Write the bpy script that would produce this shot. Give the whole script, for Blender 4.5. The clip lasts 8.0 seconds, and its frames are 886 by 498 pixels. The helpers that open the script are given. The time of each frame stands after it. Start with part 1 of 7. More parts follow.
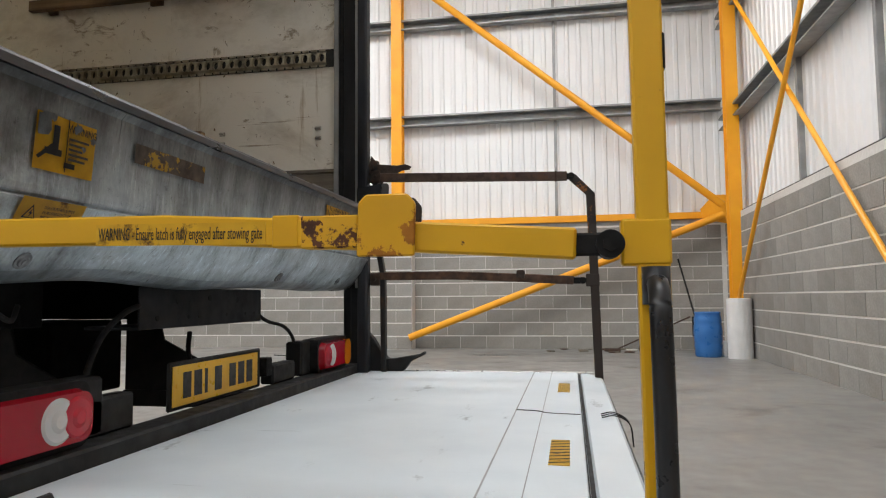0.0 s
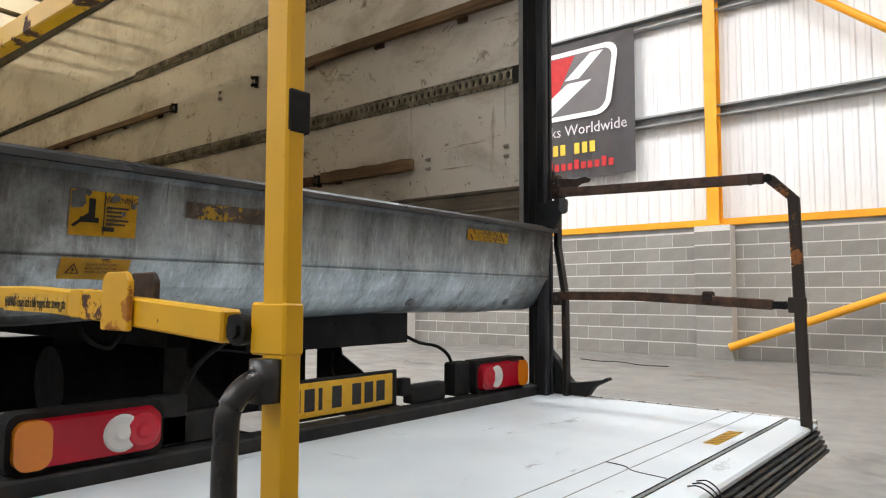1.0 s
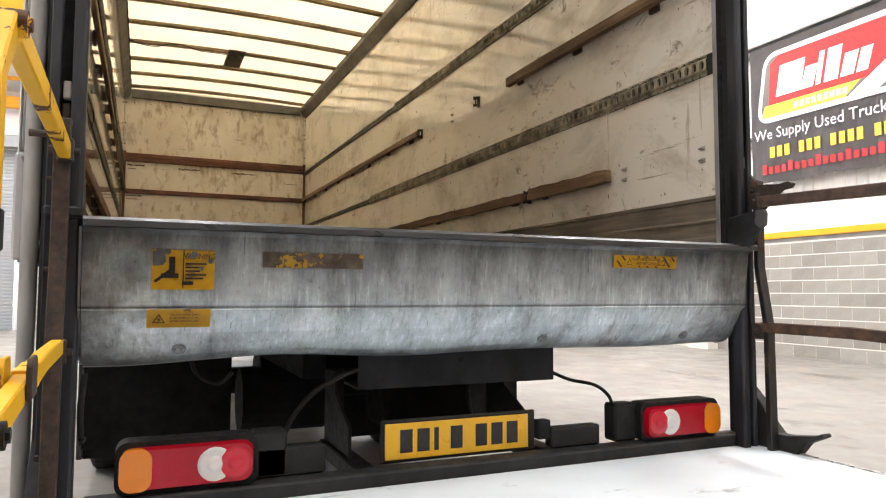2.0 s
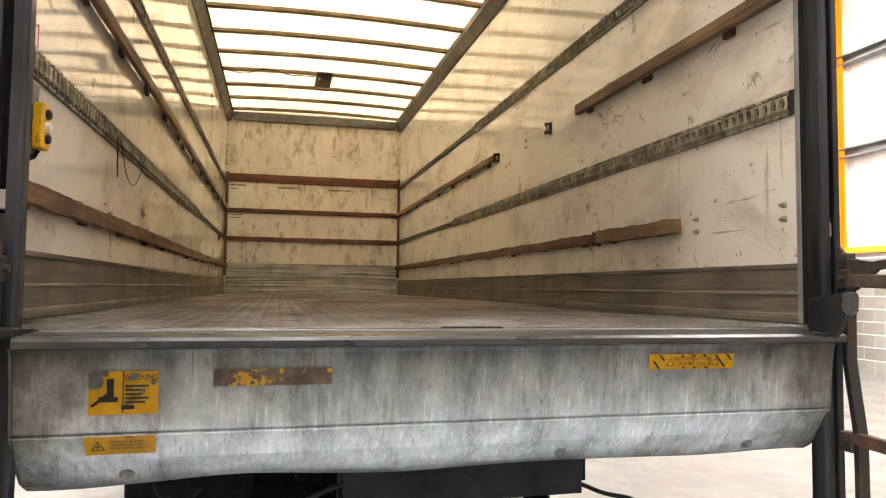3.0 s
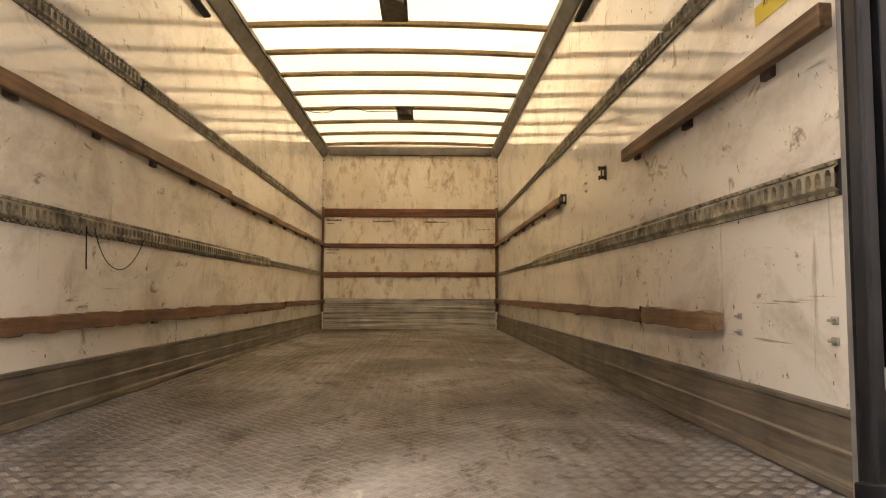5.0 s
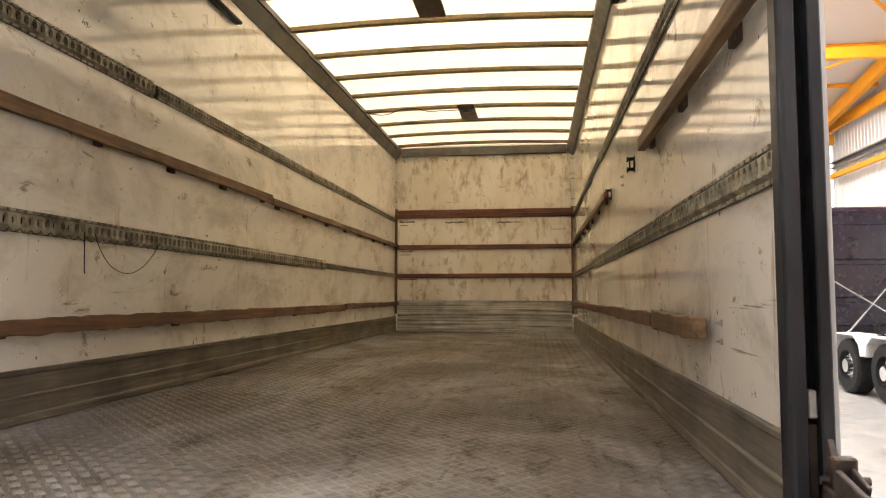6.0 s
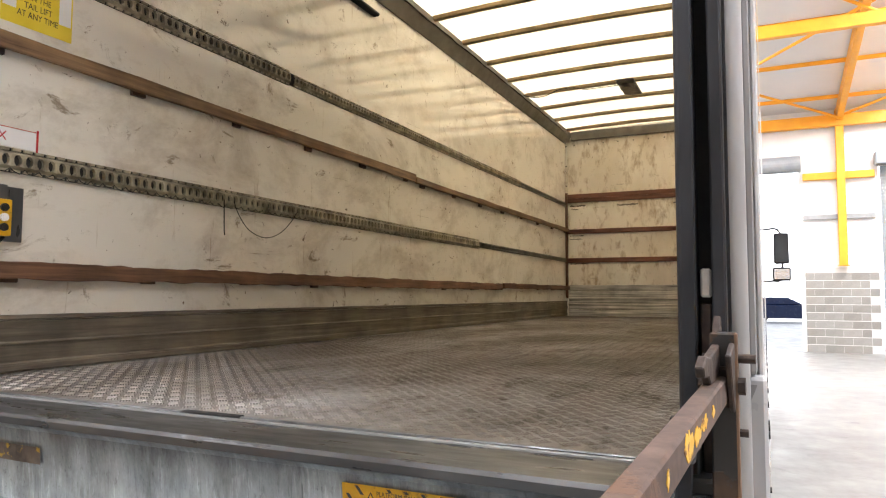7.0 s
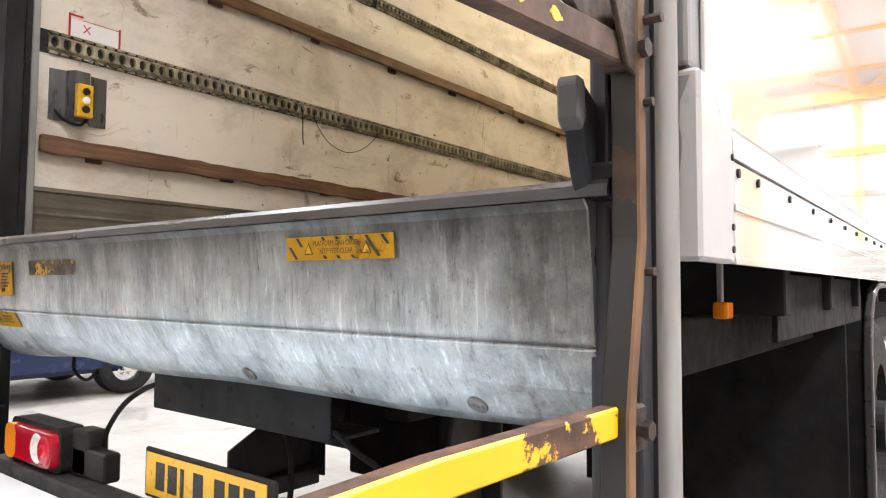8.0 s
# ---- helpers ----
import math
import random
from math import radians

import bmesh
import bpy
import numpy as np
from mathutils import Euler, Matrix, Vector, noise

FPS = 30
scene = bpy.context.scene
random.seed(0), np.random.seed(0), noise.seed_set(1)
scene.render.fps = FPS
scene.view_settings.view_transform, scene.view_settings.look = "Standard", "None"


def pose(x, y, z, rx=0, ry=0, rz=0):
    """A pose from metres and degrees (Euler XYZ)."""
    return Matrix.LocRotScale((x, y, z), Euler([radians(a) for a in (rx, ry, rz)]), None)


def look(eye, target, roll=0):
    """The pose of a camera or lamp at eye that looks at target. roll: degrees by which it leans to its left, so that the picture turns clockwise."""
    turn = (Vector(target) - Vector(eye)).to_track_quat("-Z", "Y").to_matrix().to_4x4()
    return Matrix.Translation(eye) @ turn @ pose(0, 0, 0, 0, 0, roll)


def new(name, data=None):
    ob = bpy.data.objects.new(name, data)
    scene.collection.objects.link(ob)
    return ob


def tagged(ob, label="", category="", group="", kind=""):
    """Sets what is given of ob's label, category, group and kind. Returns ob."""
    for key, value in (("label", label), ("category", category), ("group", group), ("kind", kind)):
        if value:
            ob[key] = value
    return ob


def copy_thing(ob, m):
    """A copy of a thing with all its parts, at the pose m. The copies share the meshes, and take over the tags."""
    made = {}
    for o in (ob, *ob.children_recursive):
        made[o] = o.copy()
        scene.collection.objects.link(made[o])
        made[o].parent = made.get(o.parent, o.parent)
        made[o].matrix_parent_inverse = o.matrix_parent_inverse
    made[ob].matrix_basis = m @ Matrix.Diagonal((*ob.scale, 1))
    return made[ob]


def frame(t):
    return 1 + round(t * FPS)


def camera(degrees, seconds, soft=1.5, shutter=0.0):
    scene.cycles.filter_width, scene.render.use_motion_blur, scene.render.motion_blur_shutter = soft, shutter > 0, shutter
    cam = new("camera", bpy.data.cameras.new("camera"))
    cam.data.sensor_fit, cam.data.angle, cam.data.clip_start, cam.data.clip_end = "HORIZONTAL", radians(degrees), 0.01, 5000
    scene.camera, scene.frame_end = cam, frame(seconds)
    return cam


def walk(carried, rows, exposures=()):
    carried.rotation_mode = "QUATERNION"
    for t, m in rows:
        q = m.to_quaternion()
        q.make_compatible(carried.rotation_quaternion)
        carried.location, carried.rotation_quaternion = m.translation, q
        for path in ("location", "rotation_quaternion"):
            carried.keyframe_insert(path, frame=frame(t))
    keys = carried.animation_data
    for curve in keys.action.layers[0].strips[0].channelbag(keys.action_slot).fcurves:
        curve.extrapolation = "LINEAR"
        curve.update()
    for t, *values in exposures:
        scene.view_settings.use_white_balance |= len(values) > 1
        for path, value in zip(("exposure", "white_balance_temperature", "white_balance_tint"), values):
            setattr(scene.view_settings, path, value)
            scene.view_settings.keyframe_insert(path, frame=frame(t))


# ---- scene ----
cam = camera(65.9, 8.0, soft=1.15)
PATH = [
    (0, (0.928, -0.72, 0.87), (0.565, 1.241, 1.012), -0.5),
    (0.2, (1.111, -0.657, 0.879), (0.553, 1.258, 1.021), -0.5),
    (0.5, (1.33, -0.536, 0.924), (0.562, 1.305, 1.065), -0.3),
    (0.8, (1.512, -0.407, 0.945), (0.458, 1.287, 1.082), -0.2),
    (1, (1.621, -0.32, 0.969), (0.343, 1.213, 1.107), 0.2),
    (1.2, (1.727, -0.214, 0.987), (0.266, 1.145, 1.123), 0.1),
    (1.5, (1.848, -0.019, 0.991), (0.225, 1.144, 1.12), 0.2),
    (2, (1.908, 0.288, 1.097), (0.081, 1.09, 1.226), 0.2),
    (2.2, (1.905, 0.397, 1.174), (0.034, 1.094, 1.297), 0.7),
    (3.5, (1.663, 0.906, 1.541), (-0.295, 1.293, 1.662), 0.1),
    (4, (1.606, 1.089, 1.686), (-0.37, 1.374, 1.816), 0.2),
    (4.5, (1.492, 1.238, 1.76), (-0.496, 1.416, 1.891), 0.2),
    (6, (1.201, 1.949, 1.785), (-0.776, 1.68, 1.922), -0.0),
    (6.5, (1.113, 2.198, 1.72), (-0.821, 1.706, 1.853), 0.1),
    (7, (1.141, 2.487, 1.585), (-0.665, 1.638, 1.718), 0.2),
    (7.2, (1.132, 2.569, 1.506), (-0.597, 1.572, 1.638), -0.1),
    (7.5, (1.088, 2.657, 1.356), (-0.539, 1.502, 1.489), 0.3),
    (7.8, (0.976, 2.731, 1.21), (-0.616, 1.526, 1.329), 0.4),
    (8, (0.868, 2.777, 1.138), (-0.715, 1.56, 1.25), 0.4),
]
EXPOSURES = [
    (0.0, -0.55, 6500, 10), (0.5, -0.45, 6500, 10), (1.0, -0.22, 6500, 10), (1.5, 0.18, 6500, 10), (2.0, 0.52, 6750, 13), (3.5, 0.88, 7300, 16),
    (4.5, 0.84, 7750, 19), (6.0, 0.66, 6900, 15), (6.5, 0.70, 6600, 14), (7.0, 0.80, 6350, 13), (7.5, 0.98, 6350, 12), (8.0, 1.18, 6550, 13)]
walk(cam, [(t, look(eye, target, roll)) for t, eye, target, roll in PATH], EXPOSURES)

# ---- world and light ----
world = bpy.data.worlds.new("World")
scene.world = world
world.use_nodes = True
wn = world.node_tree
sky = wn.nodes.new("ShaderNodeTexSky")
sky.sky_type = "NISHITA"
sky.sun_disc = False
sky.sun_elevation, sky.sun_rotation = radians(40), radians(120)
wn.links.new(sky.outputs[0], wn.nodes["Background"].inputs[0])
wn.nodes["Background"].inputs[1].default_value = 0.15

SKYLIGHT_POWER = 620.0
EAVE, RIDGE, RIDGE_X = 6.9, 8.9, -8.8
NORTH, EAST, WEST, SOUTH = 10.95, 3.45, -21.0, -8.4


def roof_z(x):
    return RIDGE - abs(x - RIDGE_X) * (RIDGE - EAVE) / (EAST - RIDGE_X)


STRIPS = (-5.2, 0.6, 6.4)          # middle lines of the roof lights, across the building
STRIP_SHARE = (1.05, 0.70, 1.5)     # lamp power of each strip, balanced between lorry roof and walls
STRIP_HALF = 0.65
# eastern strips are unseen, lengthened to brighten the lorry's rear opening
WEST_STRIP, EAST_STRIP = (-19.5, -10.2), (-7.4, 2.9)


def skylight_lamp(y, share, x0, x1):
    data = bpy.data.lights.new("roof_light", "AREA")
    data.shape, data.size, data.size_y = "RECTANGLE", abs(x1 - x0) / math.cos(0.163), STRIP_HALF * 2
    data.energy, data.color = SKYLIGHT_POWER * share, (0.97, 0.985, 1.0)
    ob = new("roof_light", data)
    xm = (x0 + x1) / 2
    tilt = math.atan2(RIDGE - EAVE, EAST - RIDGE_X) * (1 if xm > RIDGE_X else -1)
    ob.matrix_basis = Matrix.Translation((xm, y, roof_z(xm) + 0.06)) @ Matrix.Rotation(tilt, 4, "Y")
    return ob


for sy, share in zip(STRIPS, STRIP_SHARE):
    skylight_lamp(sy, share, *WEST_STRIP)
    skylight_lamp(sy, share, *EAST_STRIP)

# ---- materials ----


class Mat:
    """A small builder of node materials."""

    def __init__(self, name, rough=0.6, metal=0.0):
        self.m = bpy.data.materials.new(name)
        self.m.use_nodes = True
        self.t = self.m.node_tree
        self.b = self.t.nodes["Principled BSDF"]
        self.b.inputs["Roughness"].default_value = rough
        self.b.inputs["Metallic"].default_value = metal
        self.co = self.t.nodes.new("ShaderNodeTexCoord").outputs["Object"]

    def link(self, a, b):
        self.t.links.new(a, b)

    def noise(self, scale, detail=4.0, stretch=(1, 1, 1), rough=0.55, distortion=0.0):
        mp = self.t.nodes.new("ShaderNodeMapping")
        mp.inputs["Scale"].default_value = stretch
        self.link(self.co, mp.inputs[0])
        n = self.t.nodes.new("ShaderNodeTexNoise")
        n.inputs["Scale"].default_value, n.inputs["Detail"].default_value = scale, detail
        n.inputs["Roughness"].default_value, n.inputs["Distortion"].default_value = rough, distortion
        self.link(mp.outputs[0], n.inputs["Vector"])
        return n.outputs["Fac"]

    def ramp(self, fac, *stops):
        r = self.t.nodes.new("ShaderNodeValToRGB")
        e = r.color_ramp.elements
        while len(e) < len(stops):
            e.new(0.5)
        for el, (p, c) in zip(e, stops):
            el.position = p
            el.color = (*c, 1) if isinstance(c, tuple) else (c, c, c, 1)
        self.link(fac, r.inputs[0])
        return r.outputs[0]

    def mix(self, fac, a, b, mode="MIX"):
        n = self.t.nodes.new("ShaderNodeMix")
        n.data_type, n.blend_type = "RGBA", mode
        for sock, v in ((n.inputs[0], fac), (n.inputs[6], a), (n.inputs[7], b)):
            if isinstance(v, tuple):
                sock.default_value = (*v, 1)
            elif isinstance(v, (int, float)):
                sock.default_value = v
            else:
                self.link(v, sock)
        return n.outputs[2]

    def math(self, op, a, b=0.0):
        n = self.t.nodes.new("ShaderNodeMath")
        n.operation = op
        for sock, v in zip(n.inputs, (a, b)):
            if isinstance(v, (int, float)):
                sock.default_value = v
            else:
                self.link(v, sock)
        return n.outputs[0]

    def random(self):
        return self.t.nodes.new("ShaderNodeObjectInfo").outputs["Random"]

    def axis(self, i):
        n = self.t.nodes.new("ShaderNodeSeparateXYZ")
        self.link(self.co, n.inputs[0])
        return n.outputs[i]

    def color(self, c):
        if isinstance(c, tuple):
            self.b.inputs["Base Color"].default_value = (*c, 1)
        else:
            self.link(c, self.b.inputs["Base Color"])
        return self

    def rough(self, fac, lo, hi):
        self.link(self.ramp(fac, (0.3, lo), (0.7, hi)), self.b.inputs["Roughness"])
        return self

    def bump(self, fac, strength=0.3, dist=0.002):
        n = self.t.nodes.new("ShaderNodeBump")
        n.inputs["Strength"].default_value, n.inputs["Distance"].default_value = strength, dist
        self.link(fac, n.inputs["Height"])
        self.link(n.outputs[0], self.b.inputs["Normal"])
        return self


def simple(name, c1, c2, scale=6.0, rough=0.6, metal=0.0, bump=0.2, dist=0.001, stretch=(1, 1, 1), fine=60.0, vary=0.0, spec=0.5):
    m = Mat(name, rough, metal)
    m.b.inputs["Specular IOR Level"].default_value = spec
    f = m.noise(scale, 5, stretch)
    col = m.ramp(f, (0.32, c1), (0.7, c2))
    if vary:
        col = m.mix(1.0, col, m.ramp(m.random(), (0.0, 1.0 - vary), (1.0, 1.0 + 0.0)), "MULTIPLY")
    m.color(col)
    m.rough(m.noise(scale * 3, 4, stretch), max(rough - 0.12, 0.03), min(rough + 0.12, 1))
    if bump:
        m.bump(m.noise(fine, 4, stretch), bump, dist)
    return m.m


def worn(name, paint, under, cover, scale=14.0, rough=0.45, tone=0.8):
    """Paint that has flaked off down to rust: cover says how much paint is left."""
    m = Mat(name, rough)
    n1 = m.noise(scale, 8, rough=0.7)
    n2 = m.noise(scale * 0.3, 3)
    mask = m.ramp(m.math("ADD", m.math("MULTIPLY", n1, 0.5), m.math("MULTIPLY", n2, 0.5)), (cover, 1.0), (cover + 0.012, 0.0))
    p = m.mix(m.noise(9, 4), paint, tuple(c * tone for c in paint))
    u = m.ramp(m.noise(25, 6), (0.35, under), (0.7, tuple(min(1, c * 2.4) for c in under)))
    m.color(m.mix(mask, u, p))
    m.link(m.ramp(mask, (0.0, 0.85), (1.0, rough)), m.b.inputs["Roughness"])
    m.bump(m.math("ADD", m.math("MULTIPLY", mask, 0.6), m.math("MULTIPLY", m.noise(70, 4), 0.4)), 0.5, 0.0012)
    return m.m


def make_concrete():
    m = Mat("concrete_floor", 0.5)
    big = m.ramp(m.noise(0.35, 5), (0.3, (0.205, 0.199, 0.185)), (0.7, (0.285, 0.277, 0.258)))
    fine = m.ramp(m.noise(9, 8), (0.3, 0.82), (0.7, 1.0))
    stain = m.ramp(m.noise(1.7, 7, distortion=1.2), (0.28, 0.6), (0.40, 1.0))
    m.color(m.mix(1.0, m.mix(1.0, big, fine, "MULTIPLY"), stain, "MULTIPLY"))
    m.rough(m.noise(2.2, 6), 0.34, 0.62)
    return m.bump(m.noise(45, 6), 0.15, 0.001).m


def make_galvanised():
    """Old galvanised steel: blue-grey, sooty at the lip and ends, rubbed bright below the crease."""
    m = Mat("galvanised_steel", 0.5, 0.3)
    sheen = m.noise(5.0, 9, (1, 1.2, 1.0), 0.70)
    base = m.ramp(sheen, (0.34, (0.31, 0.36, 0.39)), (0.48, (0.42, 0.485, 0.525)), (0.62, (0.55, 0.625, 0.665)))
    # soft dirt that has been wiped downwards, over a fine upright brushing
    wipe = m.ramp(m.noise(5.5, 9, (1, 1.5, 0.35), 0.74), (0.34, (0.52, 0.50, 0.48)), (0.47, (1.0, 1.0, 1.0)), (0.70, (1.06, 1.06, 1.06)))
    brush = m.ramp(m.noise(60, 5, (1, 2.2, 0.10), 0.7), (0.36, 0.94), (0.50, 1.0), (0.66, 1.04))
    # short slanting scratches, bright and dense below the crease
    slant = m.t.nodes.new("ShaderNodeMapping")
    slant.inputs["Rotation"].default_value = (radians(14), 0, 0)
    slant.inputs["Scale"].default_value = (1, 2.0, 0.20)
    m.link(m.co, slant.inputs[0])
    sn = m.t.nodes.new("ShaderNodeTexNoise")
    sn.inputs["Scale"].default_value, sn.inputs["Detail"].default_value, sn.inputs["Roughness"].default_value = 38, 7, 0.75
    m.link(slant.outputs[0], sn.inputs["Vector"])
    scrape = m.ramp(sn.outputs["Fac"], (0.34, 0.62), (0.44, 1.0), (0.56, 1.03), (0.64, 1.45))
    below = m.ramp(m.math("ADD", m.math("MULTIPLY", m.noise(4, 6), 0.10), m.axis(2)), (1.06, 1.0), (1.13, 0.12))
    scrape = m.mix(below, (1.0, 1.0, 1.0), scrape)
    streak = m.ramp(m.noise(13, 5, (1, 2.2, 0.16), 0.7, 0.5), (0.295, 0.32), (0.345, 1.0))
    # darker line along the crease
    crease = m.ramp(m.math("ABSOLUTE", m.math("SUBTRACT", m.axis(2), 1.058)), (0.001, 0.55), (0.007, 1.0))
    speck = m.ramp(m.noise(75, 7, (1, 1, 0.7), 0.78), (0.33, 0.50), (0.42, 1.0))
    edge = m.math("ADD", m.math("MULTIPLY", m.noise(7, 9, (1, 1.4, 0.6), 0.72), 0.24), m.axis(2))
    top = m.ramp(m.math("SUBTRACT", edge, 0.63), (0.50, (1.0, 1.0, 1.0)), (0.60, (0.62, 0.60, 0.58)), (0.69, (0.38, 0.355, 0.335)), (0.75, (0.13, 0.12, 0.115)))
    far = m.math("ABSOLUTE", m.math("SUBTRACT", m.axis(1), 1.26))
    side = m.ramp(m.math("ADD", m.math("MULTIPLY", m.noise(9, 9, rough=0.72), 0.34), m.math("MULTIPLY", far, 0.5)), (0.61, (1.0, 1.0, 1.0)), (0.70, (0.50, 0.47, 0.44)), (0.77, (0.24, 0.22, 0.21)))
    # colour falls off towards the turned-under bottom edge
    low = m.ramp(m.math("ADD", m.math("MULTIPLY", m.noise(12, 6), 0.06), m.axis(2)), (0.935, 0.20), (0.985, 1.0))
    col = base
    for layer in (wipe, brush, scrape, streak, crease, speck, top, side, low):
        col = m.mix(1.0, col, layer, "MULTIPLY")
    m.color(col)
    m.rough(m.noise(14, 5), 0.36, 0.58)
    return m.bump(m.noise(30, 5, (1, 2, 0.4)), 0.2, 0.001).m


def make_plywood():
    """Painted ply lining: off-white, with scuffs, short scrapes and dirt."""
    m = Mat("cream_lining", 0.2)
    base = m.ramp(m.noise(0.9, 5), (0.3, (0.73, 0.69, 0.61)), (0.7, (0.80, 0.77, 0.695)))
    smear = m.ramp(m.noise(2.0, 9, (0.8, 1, 1.2), 0.72, 0.4), (0.30, (0.62, 0.58, 0.53)), (0.52, (1.0, 1.0, 1.0)))
    scuff = m.ramp(m.noise(5.5, 9, (0.8, 1, 1.3), 0.74, 0.8), (0.34, (0.46, 0.41, 0.35)), (0.405, (1.0, 1.0, 1.0)))
    marks = m.ramp(m.noise(16, 7, (0.9, 1, 0.9), 0.7, 1.2), (0.315, (0.20, 0.16, 0.12)), (0.345, (1.0, 1.0, 1.0)))
    nick = m.ramp(m.noise(42, 4, (0.7, 1, 0.5), 0.6), (0.285, (0.24, 0.18, 0.13)), (0.31, (1.0, 1.0, 1.0)))
    drip = m.ramp(m.noise(9, 6, (1.6, 1, 0.14), 0.7), (0.30, (0.66, 0.60, 0.52)), (0.38, (1.0, 1.0, 1.0)))
    scrape = m.ramp(m.noise(9, 6, (0.10, 1, 2.6), 0.7), (0.30, (0.50, 0.45, 0.39)), (0.345, (1.0, 1.0, 1.0)))
    # long level rubs, low down near the rear opening
    rubbed = m.ramp(m.noise(11, 8, (0.10, 1, 2.2), 0.75), (0.42, (0.40, 0.355, 0.31)), (0.56, (1.0, 1.0, 1.0)))
    reach = m.math("MULTIPLY", m.ramp(m.axis(2), (1.54, 1.0), (1.66, 0.0)), m.ramp(m.axis(0), (-2.2, 0.0), (-0.9, 1.0)))
    rubbed = m.mix(reach, (1.0, 1.0, 1.0), rubbed)
    col = base
    for layer in (smear, scuff, marks, nick, drip, scrape, rubbed):
        col = m.mix(1.0, col, layer, "MULTIPLY")
    m.color(col)
    m.rough(m.noise(6, 4), 0.05, 0.10)
    m.b.inputs["Specular IOR Level"].default_value = 0.75
    return m.bump(m.noise(2.2, 3), 0.035, 0.006).m


def make_bulkhead():
    """Cream ply at the front, smudged by loads and scraped through in level lines."""
    m = Mat("worn_ply_bulkhead", 0.42)
    base = m.ramp(m.noise(1.5, 5), (0.3, (0.70, 0.645, 0.54)), (0.7, (0.79, 0.745, 0.655)))
    smudge = m.ramp(m.noise(7.0, 7, (1, 1.5, 0.7), 0.66, 0.3), (0.33, (0.56, 0.47, 0.37)), (0.50, (1.0, 1.0, 1.0)))
    soft = m.ramp(m.noise(2.4, 5, (1, 1.3, 0.8)), (0.34, (0.88, 0.85, 0.80)), (0.60, (1.0, 1.0, 1.0)))
    scrape = m.ramp(m.noise(13, 7, (1, 0.28, 3.4), 0.74), (0.30, (0.30, 0.24, 0.18)), (0.36, (1.0, 1.0, 1.0)), (0.66, (1.0, 1.0, 1.0)), (0.72, (1.22, 1.22, 1.2)))
    fleck = m.ramp(m.noise(26, 6, (1, 0.8, 1.6), 0.7), (0.31, (0.30, 0.22, 0.15)), (0.35, (1.0, 1.0, 1.0)))
    col = base
    for layer in (smudge, soft, scrape, fleck):
        col = m.mix(1.0, col, layer, "MULTIPLY")
    m.color(col)
    return m.bump(m.noise(30, 5), 0.2, 0.001).m


def make_translucent():
    m = Mat("translucent_roof_sheet", 0.6)
    tr = m.t.nodes.new("ShaderNodeBsdfTranslucent")
    c = m.ramp(m.noise(1.3, 4), (0.3, (0.77, 0.695, 0.555)), (0.7, (0.81, 0.75, 0.615)))
    m.color(c)
    m.link(c, tr.inputs["Color"])
    mx = m.t.nodes.new("ShaderNodeMixShader")
    mx.inputs[0].default_value = 0.8
    m.link(m.b.outputs[0], mx.inputs[1])
    m.link(tr.outputs[0], mx.inputs[2])
    m.link(mx.outputs[0], m.t.nodes["Material Output"].inputs[0])
    return m.m


def make_treadplate():
    """Grey aluminium tread floor under trodden brown dirt."""
    m = Mat("tread_floor", 0.46, 0.42)
    dust = m.noise(1.0, 7, (0.8, 1.2, 1), 0.62, 0.5)
    base = m.ramp(dust, (0.32, (0.115, 0.092, 0.070)), (0.5, (0.225, 0.202, 0.176)), (0.68, (0.42, 0.402, 0.385)))
    fine = m.ramp(m.noise(30, 6), (0.3, 0.72), (0.7, 1.0))
    dirt = m.ramp(m.noise(6, 9, (0.6, 1.4, 1), 0.75, 0.7), (0.36, (0.42, 0.36, 0.30)), (0.47, (1.0, 1.0, 1.0)))
    rub = m.ramp(m.noise(16, 8, (0.5, 1.0, 1), 0.75), (0.58, 1.0), (0.70, 1.55))
    col = base
    for layer in (fine, dirt, rub):
        col = m.mix(1.0, col, layer, "MULTIPLY")
    m.color(col)
    m.rough(m.noise(7, 6), 0.38, 0.58)
    return m.bump(m.noise(60, 4), 0.2, 0.001).m


def make_wood(name, c1, c2, vary=0.25, grain_way=(0.25, 5, 5)):
    m = Mat(name, 0.65)
    grain = m.noise(9, 8, grain_way, 0.65, 0.4)
    col = m.ramp(grain, (0.3, c1), (0.68, c2))
    blot = m.ramp(m.noise(4, 5), (0.3, 0.55), (0.6, 1.0))
    col = m.mix(1.0, col, blot, "MULTIPLY")
    col = m.mix(1.0, col, m.ramp(m.random(), (0.0, 1.0 - vary), (1.0, 1.0)), "MULTIPLY")
    m.color(col)
    return m.bump(grain, 0.35, 0.001).m


def make_block():
    m = Mat("concrete_block", 0.9)
    base = m.mix(m.random(), (0.275, 0.262, 0.24), (0.36, 0.345, 0.317))
    base = m.mix(1.0, base, m.ramp(m.noise(3.0, 6), (0.3, 0.82), (0.7, 1.05)), "MULTIPLY")
    grain = m.ramp(m.noise(55, 8, rough=0.7), (0.3, 0.72), (0.7, 1.06))
    m.color(m.mix(1.0, base, grain, "MULTIPLY"))
    return m.bump(m.noise(90, 6, rough=0.7), 0.6, 0.003).m


def make_cladding(name, c=(0.80, 0.81, 0.81)):
    m = Mat(name, 0.38)
    f = m.noise(0.8, 5)
    m.color(m.ramp(f, (0.3, tuple(v * 0.93 for v in c)), (0.7, c)))
    return m.m


